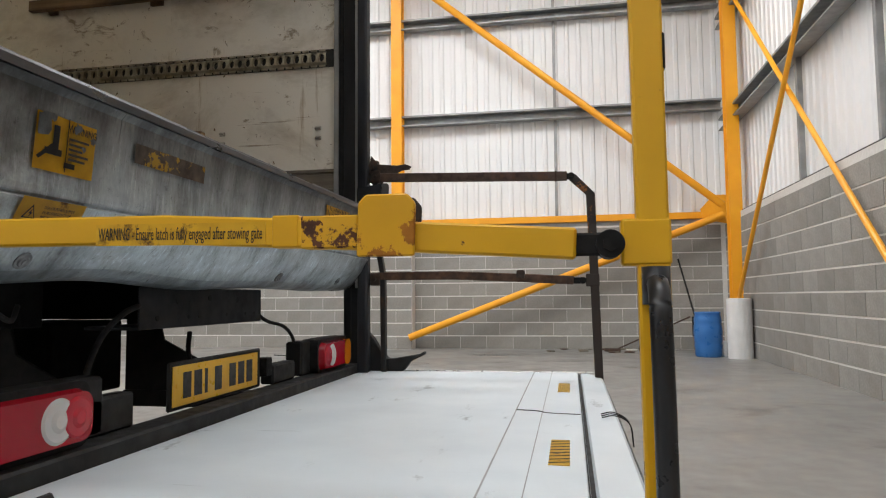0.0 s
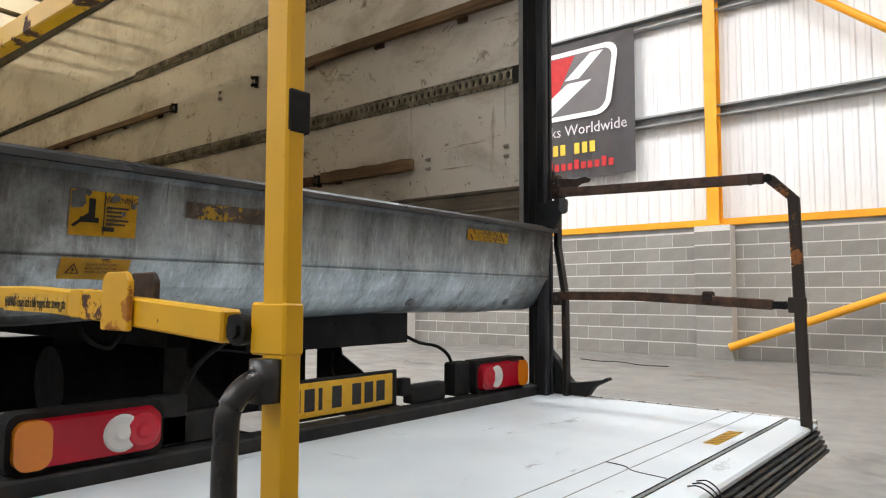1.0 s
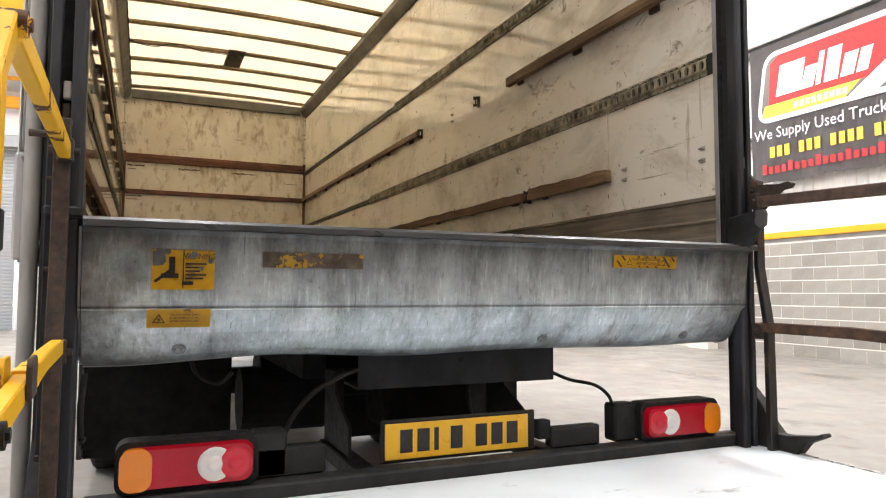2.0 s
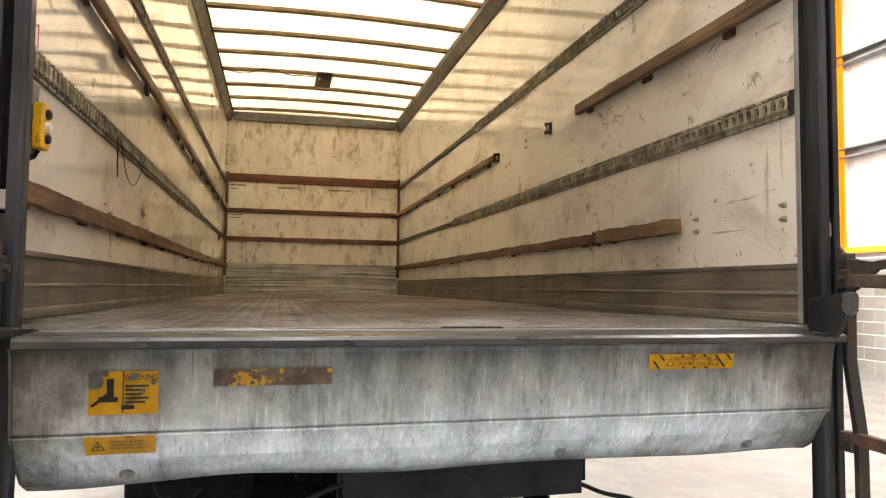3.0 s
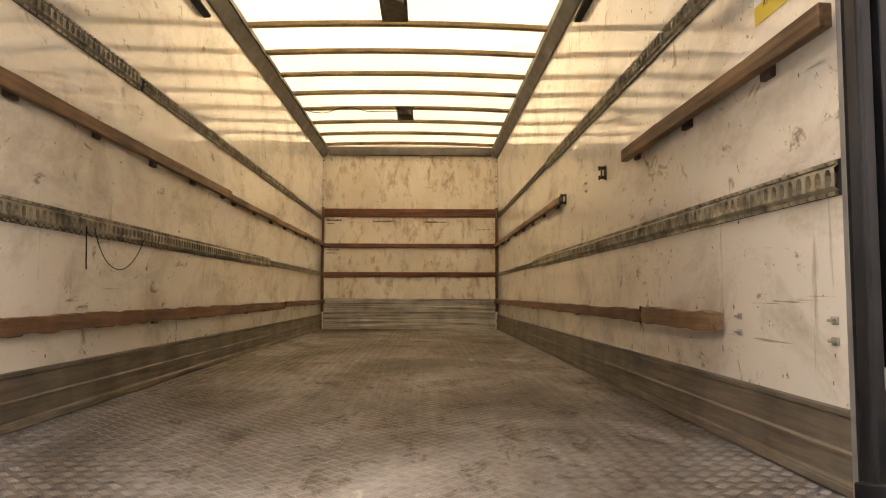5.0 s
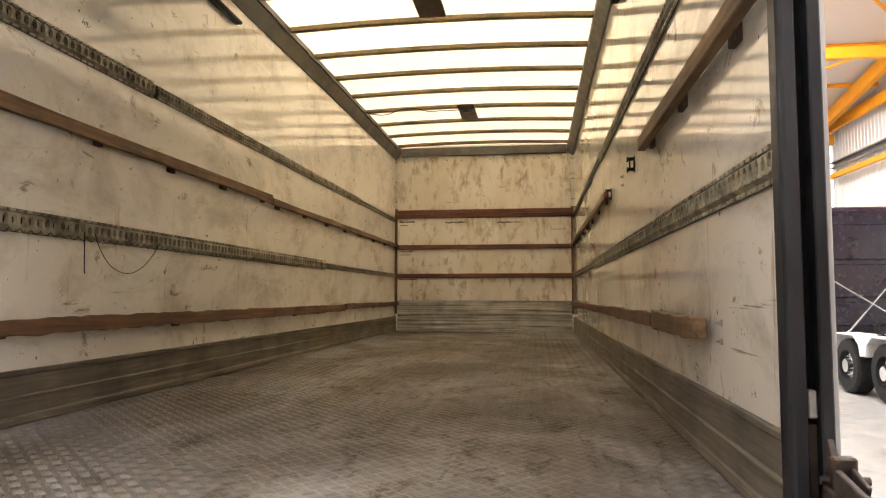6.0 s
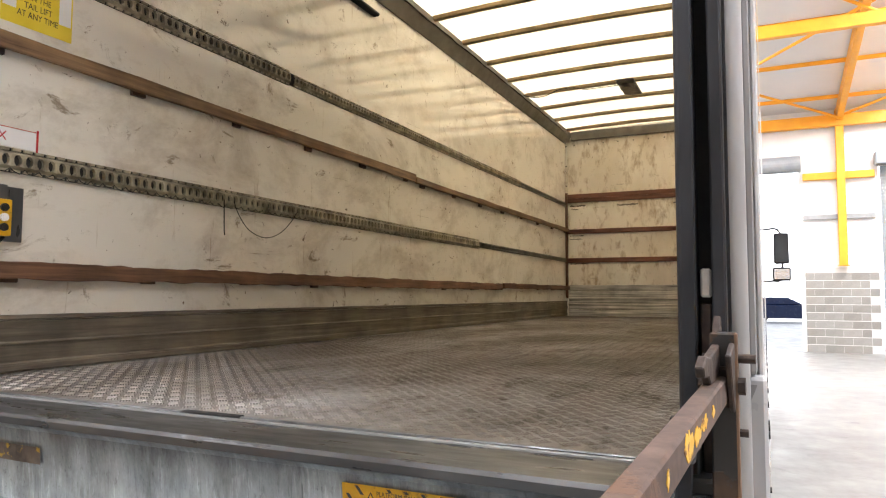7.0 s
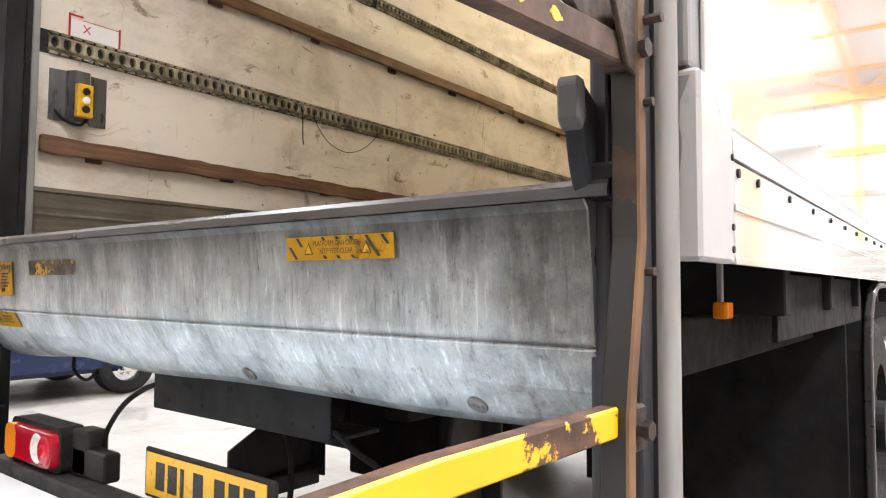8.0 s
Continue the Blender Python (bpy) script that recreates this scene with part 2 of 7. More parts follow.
def make_gloss_white():
    m = Mat("glossy_white_panel", 0.07)
    m.color(m.ramp(m.noise(2.0, 6), (0.3, (0.47, 0.47, 0.465)), (0.7, (0.53, 0.53, 0.525))))
    m.b.inputs["Coat Weight"].default_value = 0.6
    m.b.inputs["Coat Roughness"].default_value = 0.04
    return m.bump(m.noise(0.9, 2), 0.05, 0.01).m


def make_yellow_sticker():
    m = Mat("yellow_sticker", 0.4)
    col = m.ramp(m.noise(40, 5), (0.3, (0.56, 0.31, 0.008)), (0.7, (0.70, 0.41, 0.012)))
    grime = m.ramp(m.noise(24, 8, rough=0.72), (0.33, (0.16, 0.11, 0.06)), (0.43, (1.0, 1.0, 1.0)))
    m.color(m.mix(1.0, col, grime, "MULTIPLY"))
    return m.m


def make_platform():
    m = Mat("platform_aluminium", 0.5, 0.15)
    base = m.ramp(m.noise(2.2, 6), (0.3, (0.575, 0.63, 0.665)), (0.7, (0.69, 0.745, 0.775)))
    scuff = m.ramp(m.noise(7, 8, (1, 0.4, 1), 0.7), (0.30, 0.50), (0.37, 1.0))
    line = m.ramp(m.noise(30, 5, (0.12, 1.6, 1), 0.7), (0.27, 0.62), (0.31, 1.0))
    scuff = m.mix(1.0, scuff, line, "MULTIPLY")
    m.color(m.mix(1.0, base, scuff, "MULTIPLY"))
    m.rough(m.noise(5, 5), 0.4, 0.6)
    return m.bump(m.noise(40, 5), 0.12, 0.001).m


CONCRETE = make_concrete()
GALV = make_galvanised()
LINING = make_plywood()
BULK = make_bulkhead()
ROOFSKIN = make_translucent()
TREAD = make_treadplate()
BLOCK = make_block()
CLAD = make_cladding("white_cladding")
CLADROOF = make_cladding("white_roof_sheet", (0.70, 0.71, 0.72))
GLOSSWHITE = make_gloss_white()
PLATFORM = make_platform()
STICKER = make_yellow_sticker()
MORTAR = simple("pale_mortar", (0.58, 0.565, 0.53), (0.68, 0.665, 0.63), 30, 0.95, bump=0.4)
ORANGE = simple("orange_paint", (0.80, 0.335, 0.010), (0.88, 0.40, 0.015), 3, 0.42, bump=0.08)
GREYSTEEL = simple("grey_galvanised_rail", (0.24, 0.25, 0.25), (0.36, 0.37, 0.37), 5, 0.5, 0.5)
DARKSTEEL = simple("dark_column_steel", (0.007, 0.0075, 0.0085), (0.034, 0.036, 0.039), 7, 0.5, 0.2, stretch=(1, 1, 0.25), spec=0.3)
SILLSTEEL = simple("dark_polished_sill", (0.030, 0.031, 0.033), (0.12, 0.122, 0.125), 5, 0.34, 0.65, stretch=(2.0, 0.35, 1))
MIDSTEEL = simple("worn_grey_steel", (0.06, 0.062, 0.065), (0.16, 0.165, 0.17), 9, 0.36, 0.55, stretch=(1, 1, 0.2))
BLACK = simple("black_chassis_paint", (0.008, 0.008, 0.0085), (0.021, 0.021, 0.021), 9, 0.7, spec=0.35)
RUBBER = simple("black_rubber", (0.006, 0.006, 0.0065), (0.016, 0.016, 0.016), 20, 0.85, spec=0.28)
RUST = simple("rusty_brown_steel", (0.030, 0.017, 0.011), (0.11, 0.055, 0.032), 22, 0.8, bump=0.6)
YELLOW = worn("yellow_gate_paint", (0.76, 0.42, 0.005), (0.05, 0.022, 0.012), 0.605)
YELLOWWORN = worn("flaking_yellow_paint", (0.78, 0.44, 0.007), (0.05, 0.025, 0.016), 0.51)
RUSTYELLOW = worn("brown_rust_with_orange_bloom", (0.098, 0.046, 0.024), (0.048, 0.030, 0.023), 0.455, 9, 0.7)
TUBEGREY = simple("silver_grey_post", (0.32, 0.325, 0.33), (0.58, 0.59, 0.60), 8, 0.42, 0.3, stretch=(1, 1, 0.2))
ALU = simple("bright_aluminium_edge", (0.45, 0.46, 0.46), (0.62, 0.63, 0.63), 12, 0.32, 0.85)
TRACK = simple("cargo_track_steel", (0.12, 0.102, 0.070), (0.47, 0.42, 0.30), 13, 0.48, 0.1)
OLDTRACK = simple("old_lashing_rail", (0.07, 0.066, 0.048), (0.20, 0.19, 0.15), 11, 0.5, 0.3)
DARKTRACK = simple("track_hollow", (0.012, 0.012, 0.010), (0.03, 0.03, 0.026), 14, 0.8)
KICK = make_wood("grey_kick_board", (0.088, 0.074, 0.054), (0.235, 0.200, 0.150), 0.14)
SLAT = make_wood("brown_slat_wood", (0.075, 0.034, 0.019), (0.25, 0.130, 0.070))
TANSLAT = make_wood("tan_slat_wood", (0.105, 0.056, 0.027), (0.33, 0.20, 0.10))
REDSLAT = make_wood("red_brown_slat_wood", (0.10, 0.035, 0.019), (0.25, 0.10, 0.055), 0.25, (5, 0.25, 5))
ROOFSTICK = make_wood("roof_stick", (0.22, 0.15, 0.07), (0.34, 0.25, 0.13), 0.15)
ROOFRAIL = simple("roof_rail_grey", (0.12, 0.115, 0.10), (0.19, 0.185, 0.165), 5, 0.55, 0.3)
REDLENS = simple("red_lamp_lens", (0.30, 0.003, 0.012), (0.38, 0.005, 0.018), 5, 0.12, bump=0, spec=0.3)
FOGLENS = simple("bright_red_lamp_lens", (0.42, 0.004, 0.018), (0.52, 0.008, 0.026), 5, 0.10, bump=0, spec=0.5)
CLEARLENS = simple("clear_lamp_lens", (0.55, 0.53, 0.52), (0.68, 0.66, 0.65), 5, 0.12, bump=0)
AMBERLENS = simple("amber_lamp_lens", (0.60, 0.16, 0.006), (0.68, 0.21, 0.010), 5, 0.12, bump=0)
BLACKINK = simple("black_print", (0.010, 0.010, 0.010), (0.018, 0.018, 0.018), 20, 0.5, bump=0)
WHITEINK = simple("white_print", (0.78, 0.78, 0.78), (0.82, 0.82, 0.82), 20, 0.5, bump=0)
REDINK = simple("red_print", (0.45, 0.012, 0.016), (0.55, 0.02, 0.022), 20, 0.5, bump=0)
YELLOWINK = simple("yellow_print", (0.75, 0.50, 0.04), (0.80, 0.56, 0.06), 20, 0.5, bump=0)
KICKGREY = make_wood("bleached_kick_board", (0.018, 0.015, 0.011), (0.88, 0.84, 0.76), 0.35, (5, 0.10, 4.2))
DARKWOOD = make_wood("dark_spacer_wood", (0.05, 0.028, 0.018), (0.13, 0.075, 0.045), 0.35)
HINGEBAR = worn("rusty_bar_grey_flakes", (0.0095, 0.0085, 0.0078), (0.028, 0.016, 0.009), 0.545, 16)
RUSTSIDE = simple("orange_brown_rust", (0.055, 0.029, 0.014), (0.20, 0.105, 0.048), 14, 0.85, bump=0.6, stretch=(1, 1, 0.4))
RUSTPOST = worn("brown_post_orange_rust", (0.030, 0.020, 0.015), (0.16, 0.062, 0.018), 0.575, 16, 0.7)
RUSTDARK = simple("dark_rusty_steel", (0.014, 0.010, 0.008), (0.055, 0.032, 0.022), 30, 0.75, bump=0.6)
YELLOWPLATE = worn("thick_yellow_paint", (0.78, 0.42, 0.005), (0.22, 0.085, 0.008), 0.585, 26, 0.4, 0.72)
FLAKE = worn("dirty_yellow_flake", (0.70, 0.40, 0.02), (0.10, 0.048, 0.025), 0.535, 40, 0.5)
BURNTYELLOW = worn("burnt_yellow_paint", (0.74, 0.40, 0.006), (0.060, 0.022, 0.010), 0.535, 26, 0.55)
LEVER = simple("black_painted_bar", (0.010, 0.0105, 0.012), (0.030, 0.031, 0.034), 8, 0.35)
PALEZINC = simple("pale_zinc_fitting", (0.22, 0.205, 0.175), (0.48, 0.455, 0.40), 60, 0.5, 0.2)
BOLTGREY = simple("dull_zinc", (0.10, 0.105, 0.11), (0.26, 0.27, 0.28), 60, 0.45, 0.5)
TIPGREY = worn("rubbed_grey_tip", (0.062, 0.062, 0.064), (0.030, 0.014, 0.009), 0.56, 30, 0.7)
GUIDE = simple("off_white_plastic", (0.24, 0.225, 0.20), (0.42, 0.41, 0.38), 10, 0.5)
PEEL = simple("bare_grey_strip", (0.10, 0.102, 0.105), (0.27, 0.274, 0.28), 7, 0.5, 0.2, stretch=(1, 1, 0.14))
CAPWHITE = simple("white_corner_paint", (0.35, 0.355, 0.365), (0.45, 0.455, 0.465), 3, 0.38, bump=0.05)

# ---- mesh helpers ----
EYE4 = Matrix.Identity(4)


def bm_add(bm, src):
    me = bpy.data.meshes.new("tmp")
    src.to_mesh(me)
    src.free()
    bm.from_mesh(me)
    bpy.data.meshes.remove(me)


def box(bm, lo, hi, bev=0.0, seg=1, m=None):
    b = bmesh.new()
    bmesh.ops.create_cube(b, size=1.0)
    for v in b.verts:
        v.co = Vector([lo[i] + (v.co[i] + 0.5) * (hi[i] - lo[i]) for i in range(3)])
    if bev:
        bmesh.ops.bevel(b, geom=list(b.edges), offset=bev, segments=seg, affect="EDGES", profile=0.6)
    if m is not None:
        bmesh.ops.transform(b, matrix=m, verts=b.verts)
    bm_add(bm, b)
    return bm


def rod(bm, p0, p1, r, seg=12, r2=None, m=None):
    p0, p1 = Vector(p0), Vector(p1)
    d = p1 - p0
    b = bmesh.new()
    bmesh.ops.create_cone(b, cap_ends=True, segments=seg, radius1=r, radius2=r if r2 is None else r2, depth=d.length)
    rot = Vector((0, 0, 1)).rotation_difference(d).to_matrix().to_4x4()
    bmesh.ops.transform(b, matrix=Matrix.Translation((p0 + p1) / 2) @ rot, verts=b.verts)
    if m is not None:
        bmesh.ops.transform(b, matrix=m, verts=b.verts)
    bm_add(bm, b)
    return bm


def prism(bm, pts, axis, a, c, bev=0.0):
    """A profile pushed along an axis from a to c; pts are pairs in the two other axes, in order."""
    b = bmesh.new()
    others = [i for i in range(3) if i != axis]
    rings = []
    for w in (a, c):
        ring = []
        for p in pts:
            co = [0, 0, 0]
            co[axis], co[others[0]], co[others[1]] = w, p[0], p[1]
            ring.append(b.verts.new(co))
        rings.append(ring)
    n = len(pts)
    for i in range(n):
        b.faces.new((rings[0][i], rings[0][(i + 1) % n], rings[1][(i + 1) % n], rings[1][i]))
    b.faces.new(rings[0][::-1])
    b.faces.new(rings[1])
    bmesh.ops.recalc_face_normals(b, faces=b.faces)
    if bev:
        bmesh.ops.bevel(b, geom=list(b.edges), offset=bev, segments=1, affect="EDGES")
    bm_add(bm, b)
    return bm


def tube(bm, pts, r, seg=8, flat=None):
    """A round (or, with flat=(half width, half height), rectangular) bar along a line of points."""
    pts = [Vector(p) for p in pts]
    b = bmesh.new()
    prev = None
    n = 4 if flat else seg
    for i, p in enumerate(pts):
        t = (pts[min(i + 1, len(pts) - 1)] - pts[max(i - 1, 0)]).normalized()
        up = Vector((0, 1, 0)) if flat else (Vector((0, 0, 1)) if abs(t.z) < 0.9 else Vector((1, 0, 0)))
        side = t.cross(up).normalized()
        up = side.cross(t).normalized()
        ring = []
        for k in range(n):
            if flat:
                sx, sy = ((-1, -1), (1, -1), (1, 1), (-1, 1))[k]
                stretch = 1.0
                if 0 < i < len(pts) - 1:
                    c = (pts[i + 1] - p).normalized().dot((p - pts[i - 1]).normalized())
                    stretch = 1.0 / max(math.sqrt((1 + c) / 2), 0.5)
                ring.append(b.verts.new(p + side * sx * flat[1] * stretch + up * sy * flat[0]))
            else:
                a = 2 * math.pi * k / n
                ring.append(b.verts.new(p + side * math.cos(a) * r + up * math.sin(a) * r))
        if prev:
            for k in range(n):
                b.faces.new((prev[k], prev[(k + 1) % n], ring[(k + 1) % n], ring[k]))
        else:
            b.faces.new(ring[::-1])
        prev = ring
    b.faces.new(prev)
    bmesh.ops.recalc_face_normals(b, faces=b.faces)
    if flat:
        bmesh.ops.bevel(b, geom=list(b.edges), offset=0.003, segments=1, affect="EDGES")
    bm_add(bm, b)
    return bm


def curve_points(p, n=6):
    """A smooth line through points (Catmull-Rom)."""
    p = [Vector(q) for q in p]
    p = [p[0] * 2 - p[1]] + p + [p[-1] * 2 - p[-2]]
    out = []
    for i in range(1, len(p) - 2):
        for k in range(n):
            t = k / n
            out.append(0.5 * (2 * p[i] + (p[i + 1] - p[i - 1]) * t + (2 * p[i - 1] - 5 * p[i] + 4 * p[i + 1] - p[i + 2]) * t * t
                              + (3 * p[i] - p[i - 1] - 3 * p[i + 1] + p[i + 2]) * t ** 3))
    out.append(p[-2])
    return out


def mesh_of(name, bm, material, smooth=False):
    me = bpy.data.meshes.new(name)
    bm.to_mesh(me)
    bm.free()
    for m in (material if isinstance(material, (list, tuple)) else [material]):
        me.materials.append(m)
    if smooth:
        for p in me.polygons:
            p.use_smooth = True
    return me


def thing(name, at, label, category, group="", kind=""):
    ob = new(name)
    ob.empty_display_size = 0.2
    ob.location = at
    return tagged(ob, label, category, group, kind)


def solid(name, bm, material, label="", category="", group="", kind="", smooth=False):
    return tagged(new(name, mesh_of(name, bm, material, smooth)), label, category, group, kind)


def part(name, bm, material, parent, label="", smooth=False):
    ob = new(name, bm if isinstance(bm, bpy.types.Mesh) else mesh_of(name, bm, material, smooth))
    ob.parent = parent
    if parent.parent is None:
        ob.matrix_parent_inverse = Matrix.Translation(-parent.location)
    return tagged(ob, label)


def letters(name, text, size, m, material, parent, thick=0.0006, align="CENTER", stretch=1.0, label="", width=0.0):
    cu = bpy.data.curves.new("txt", "FONT")
    cu.body, cu.size, cu.extrude, cu.align_x, cu.align_y = text, size, thick, align, "CENTER"
    cu.resolution_u = 2
    tmp = bpy.data.objects.new("txt", cu)
    me = bpy.data.meshes.new_from_object(tmp)
    bpy.data.objects.remove(tmp)
    bpy.data.curves.remove(cu)
    if width:
        xs = [v.co.x for v in me.vertices]
        stretch = width / (max(xs) - min(xs))
    me.transform(m @ Matrix.Diagonal((stretch, 1, 1, 1)))
    me.materials.clear()
    me.materials.append(material)
    return part(name, me, None, parent, label)


def facing(x, y, z, yaw=0.0, pitch=0.0):
    """A frame for flat prints: local x along the print, y up, z out; yaw 0 faces +x with the print running along +y."""
    base = Matrix(((0, 0, 1, 0), (1, 0, 0, 0), (0, 1, 0, 0), (0, 0, 0, 1)))
    return Matrix.Translation((x, y, z)) @ Matrix.Rotation(radians(yaw), 4, "Z") @ Matrix.Rotation(radians(pitch), 4, "Y") @ base


def plate_box(bm, m, x0, x1, y0, y1, t=0.0008):
    return box(bm, (x0, y0, 0), (x1, y1, t), m=m)

PLATEYELLOW = simple("plate_yellow", (0.72, 0.40, 0.012), (0.80, 0.47, 0.02), 12, 0.35, bump=0.05)
BLUE = simple("blue_plastic", (0.02, 0.12, 0.36), (0.035, 0.17, 0.46), 4, 0.35)
ROLLWHITE = simple("white_wrap", (0.62, 0.62, 0.61), (0.74, 0.74, 0.73), 4, 0.4)
BLACKGREY = simple("black_grey_steel", (0.009, 0.0095, 0.0105), (0.024, 0.025, 0.028), 9, 0.5, spec=0.1)
WINGEDGE = simple("black_wing_plastic", (0.010, 0.010, 0.011), (0.026, 0.026, 0.028), 9, 0.34, spec=0.6)
COLSTEEL = simple("column_grey_steel", (0.0045, 0.005, 0.0068), (0.040, 0.042, 0.049), 9, 0.44, 0.15, stretch=(1, 1, 0.22), spec=0.32, fine=45)
FLAP = simple("black_flap_rubber", (0.0045, 0.0045, 0.0048), (0.013, 0.013, 0.0135), 9, 0.85, spec=0.15)
WORNLABEL = worn("worn_brown_label", (0.60, 0.36, 0.03), (0.085, 0.065, 0.05), 0.45, 38, 0.6)
NOTICE = simple("yellow_notice", (0.72, 0.54, 0.03), (0.80, 0.62, 0.05), 10, 0.45, bump=0)
LAMPGREY = simple("grey_brown_lamp", (0.10, 0.085, 0.065), (0.17, 0.145, 0.115), 20, 0.6)
STAIN = simple("oil_stain", (0.12, 0.115, 0.105), (0.17, 0.165, 0.15), 6, 0.35, bump=0)
PURPLE = simple("dark_purple_cab_paint", (0.012, 0.009, 0.018), (0.020, 0.016, 0.028), 3, 0.22, bump=0)
WHITEPAINT = simple("white_vehicle_paint", (0.55, 0.56, 0.58), (0.66, 0.67, 0.69), 3, 0.3, bump=0)
CHROME = simple("polished_metal", (0.62, 0.62, 0.62), (0.72, 0.72, 0.72), 6, 0.16, 0.95, bump=0)
DARKGLASS = simple("dark_window_glass", (0.02, 0.024, 0.026), (0.03, 0.034, 0.036), 3, 0.05, bump=0)
CARBLUE = simple("dark_blue_car_paint", (0.006, 0.014, 0.05), (0.010, 0.022, 0.07), 3, 0.2, bump=0)
# haze over the black banner is put into its colour as grey
BANNERBLACK = simple("black_vinyl", (0.12, 0.112, 0.116), (0.15, 0.141, 0.145), 1.2, 0.5, bump=0.1, fine=3, dist=0.01)

# ---- the warehouse ----
bm = bmesh.new()
box(bm, (-60, SOUTH - 0.3, -0.2), (EAST + 0.3, NORTH + 0.3, 0.0))
solid("floor", bm, CONCRETE, "worn grey power-floated concrete warehouse floor", "floor", kind="structure")

COURSE, BLOCK_L, JOINT = 0.225, 0.45, 0.018


def block_mesh(name, length):
    b = bmesh.new()
    box(b, (0, 0, 0), (length - 0.006, 0.05, COURSE - JOINT), 0.0015)
    return mesh_of(name, b, BLOCK)


WHOLE, HALF = block_mesh("block", BLOCK_L), block_mesh("half_block", BLOCK_L / 2)


def block_courses(wall, start, turn, length, courses, z0=0.0):
    """Lays a skin of blocks along a wall, from start, in direction turn (degrees)."""
    m0 = Matrix.Translation(start) @ Matrix.Rotation(radians(turn), 4, "Z")
    for c in range(courses):
        s = 0.0
        if c % 2:
            ob = new("block", HALF)
            ob.parent, ob.matrix_basis = wall, m0 @ Matrix.Translation((0, random.uniform(-0.002, 0.002), z0 + c * COURSE))
            s = BLOCK_L / 2
        while s + BLOCK_L * 0.4 < length:
            me = WHOLE if s + BLOCK_L <= length + 0.01 else HALF
            ob = new("block", me)
            ob.parent, ob.matrix_basis = wall, m0 @ Matrix.Translation((s, random.uniform(-0.002, 0.002), z0 + c * COURSE))
            s += BLOCK_L


def ribbed(bm, a, b, z0, top, fixed, axis, out, pitch=0.2, depth=0.02):
    """Profiled sheet between a and b along axis (0: x, 1: y) at the plane fixed, ribs towards out (+1 or -1)."""
    s, pts = a, []
    while s < b:
        for d, h in ((0.0, 0), (0.11, 0), (0.13, 1), (0.18, 1), (0.2, 0)):
            if s + d <= b + 1e-6:
                pts.append((s + d, h * depth))
        s += pitch
    prev = None
    for p, h in pts:
        lo, hi = (p, fixed + out * h, z0), (p, fixed + out * h, top(p))
        if axis == 1:
            lo, hi = (fixed + out * h, p, z0), (fixed + out * h, p, top(p))
        cur = (bm.verts.new(lo), bm.verts.new(hi))
        if prev and (prev[0].co - cur[0].co).length > 1e-5:
            bm.faces.new((prev[0], cur[0], cur[1], prev[1]))
        prev = cur
    return bm


BLOCK_TOP = 2.10
bm = bmesh.new()
box(bm, (WEST - 0.3, NORTH - 0.047, 0), (EAST + 0.3, NORTH + 0.25, BLOCK_TOP - 0.003))
wall_north = solid("wall_north", bm, MORTAR, "grey concrete block dado wall with pale mortar joints", "wall", kind="structure")
bm = bmesh.new()
box(bm, (EAST - 0.047, SOUTH - 0.3, 0), (EAST + 0.25, NORTH - 0.053, BLOCK_TOP - 0.003))
wall_east = solid("wall_east", bm, MORTAR, "grey concrete block dado wall with pale mortar joints", "wall", kind="structure")

bm = bmesh.new()
box(bm, (EAST - 0.052, SOUTH + 0.101, 0), (EAST - 0.0465, 3.19, BLOCK_TOP - 0.004))
solid("wall_east_blocks", bm, BLOCK, "grey concrete block dado wall", "wall", kind="structure")
bm = ribbed(bmesh.new(), WEST - 0.2, EAST + 0.1, BLOCK_TOP, lambda x: roof_z(x) + 0.05, NORTH + 0.12, 0, -1)
solid("wall_north_cladding", bm, CLAD, "white profiled steel wall cladding", "wall", kind="structure")
bm = ribbed(bmesh.new(), SOUTH - 0.2, NORTH + 0.1, BLOCK_TOP, lambda y: EAVE + 0.05, EAST + 0.12, 1, -1)
solid("wall_east_cladding", bm, CLAD, "white profiled steel wall cladding", "wall", kind="structure")
bm = ribbed(bmesh.new(), WEST - 0.2, EAST + 0.1, 0.0, lambda x: roof_z(x) + 0.05, SOUTH, 0, 1)
solid("wall_south", bm, CLAD, "white profiled steel wall cladding", "wall", kind="structure")
bm = bmesh.new()
box(bm, (WEST - 0.3, SOUTH - 0.2, 0), (EAST - 0.05, SOUTH + 0.1, BLOCK_TOP - 0.003))
solid("wall_south_blocks", bm, BLOCK, "grey concrete block dado wall", "wall", kind="structure")

# west wall with three roller door openings
DOORS = ((-7.55, -3.05), (-1.05, 3.45), (5.42, 9.92))
DOOR_H = 5.2
bm = bmesh.new()
s = SOUTH
for d0, d1 in DOORS:
    box(bm, (WEST - 0.2, s, 0), (WEST, d0, EAVE + 0.1))
    box(bm, (WEST - 0.2, d0 + 0.0005, DOOR_H), (WEST, d1 - 0.0005, EAVE + 0.1))
    s = d1
box(bm, (WEST - 0.2, s, 0), (WEST, NORTH, EAVE + 0.1))
wall_west = solid("wall_west", bm, CLAD, "white clad end wall with three tall door openings", "wall", kind="structure")

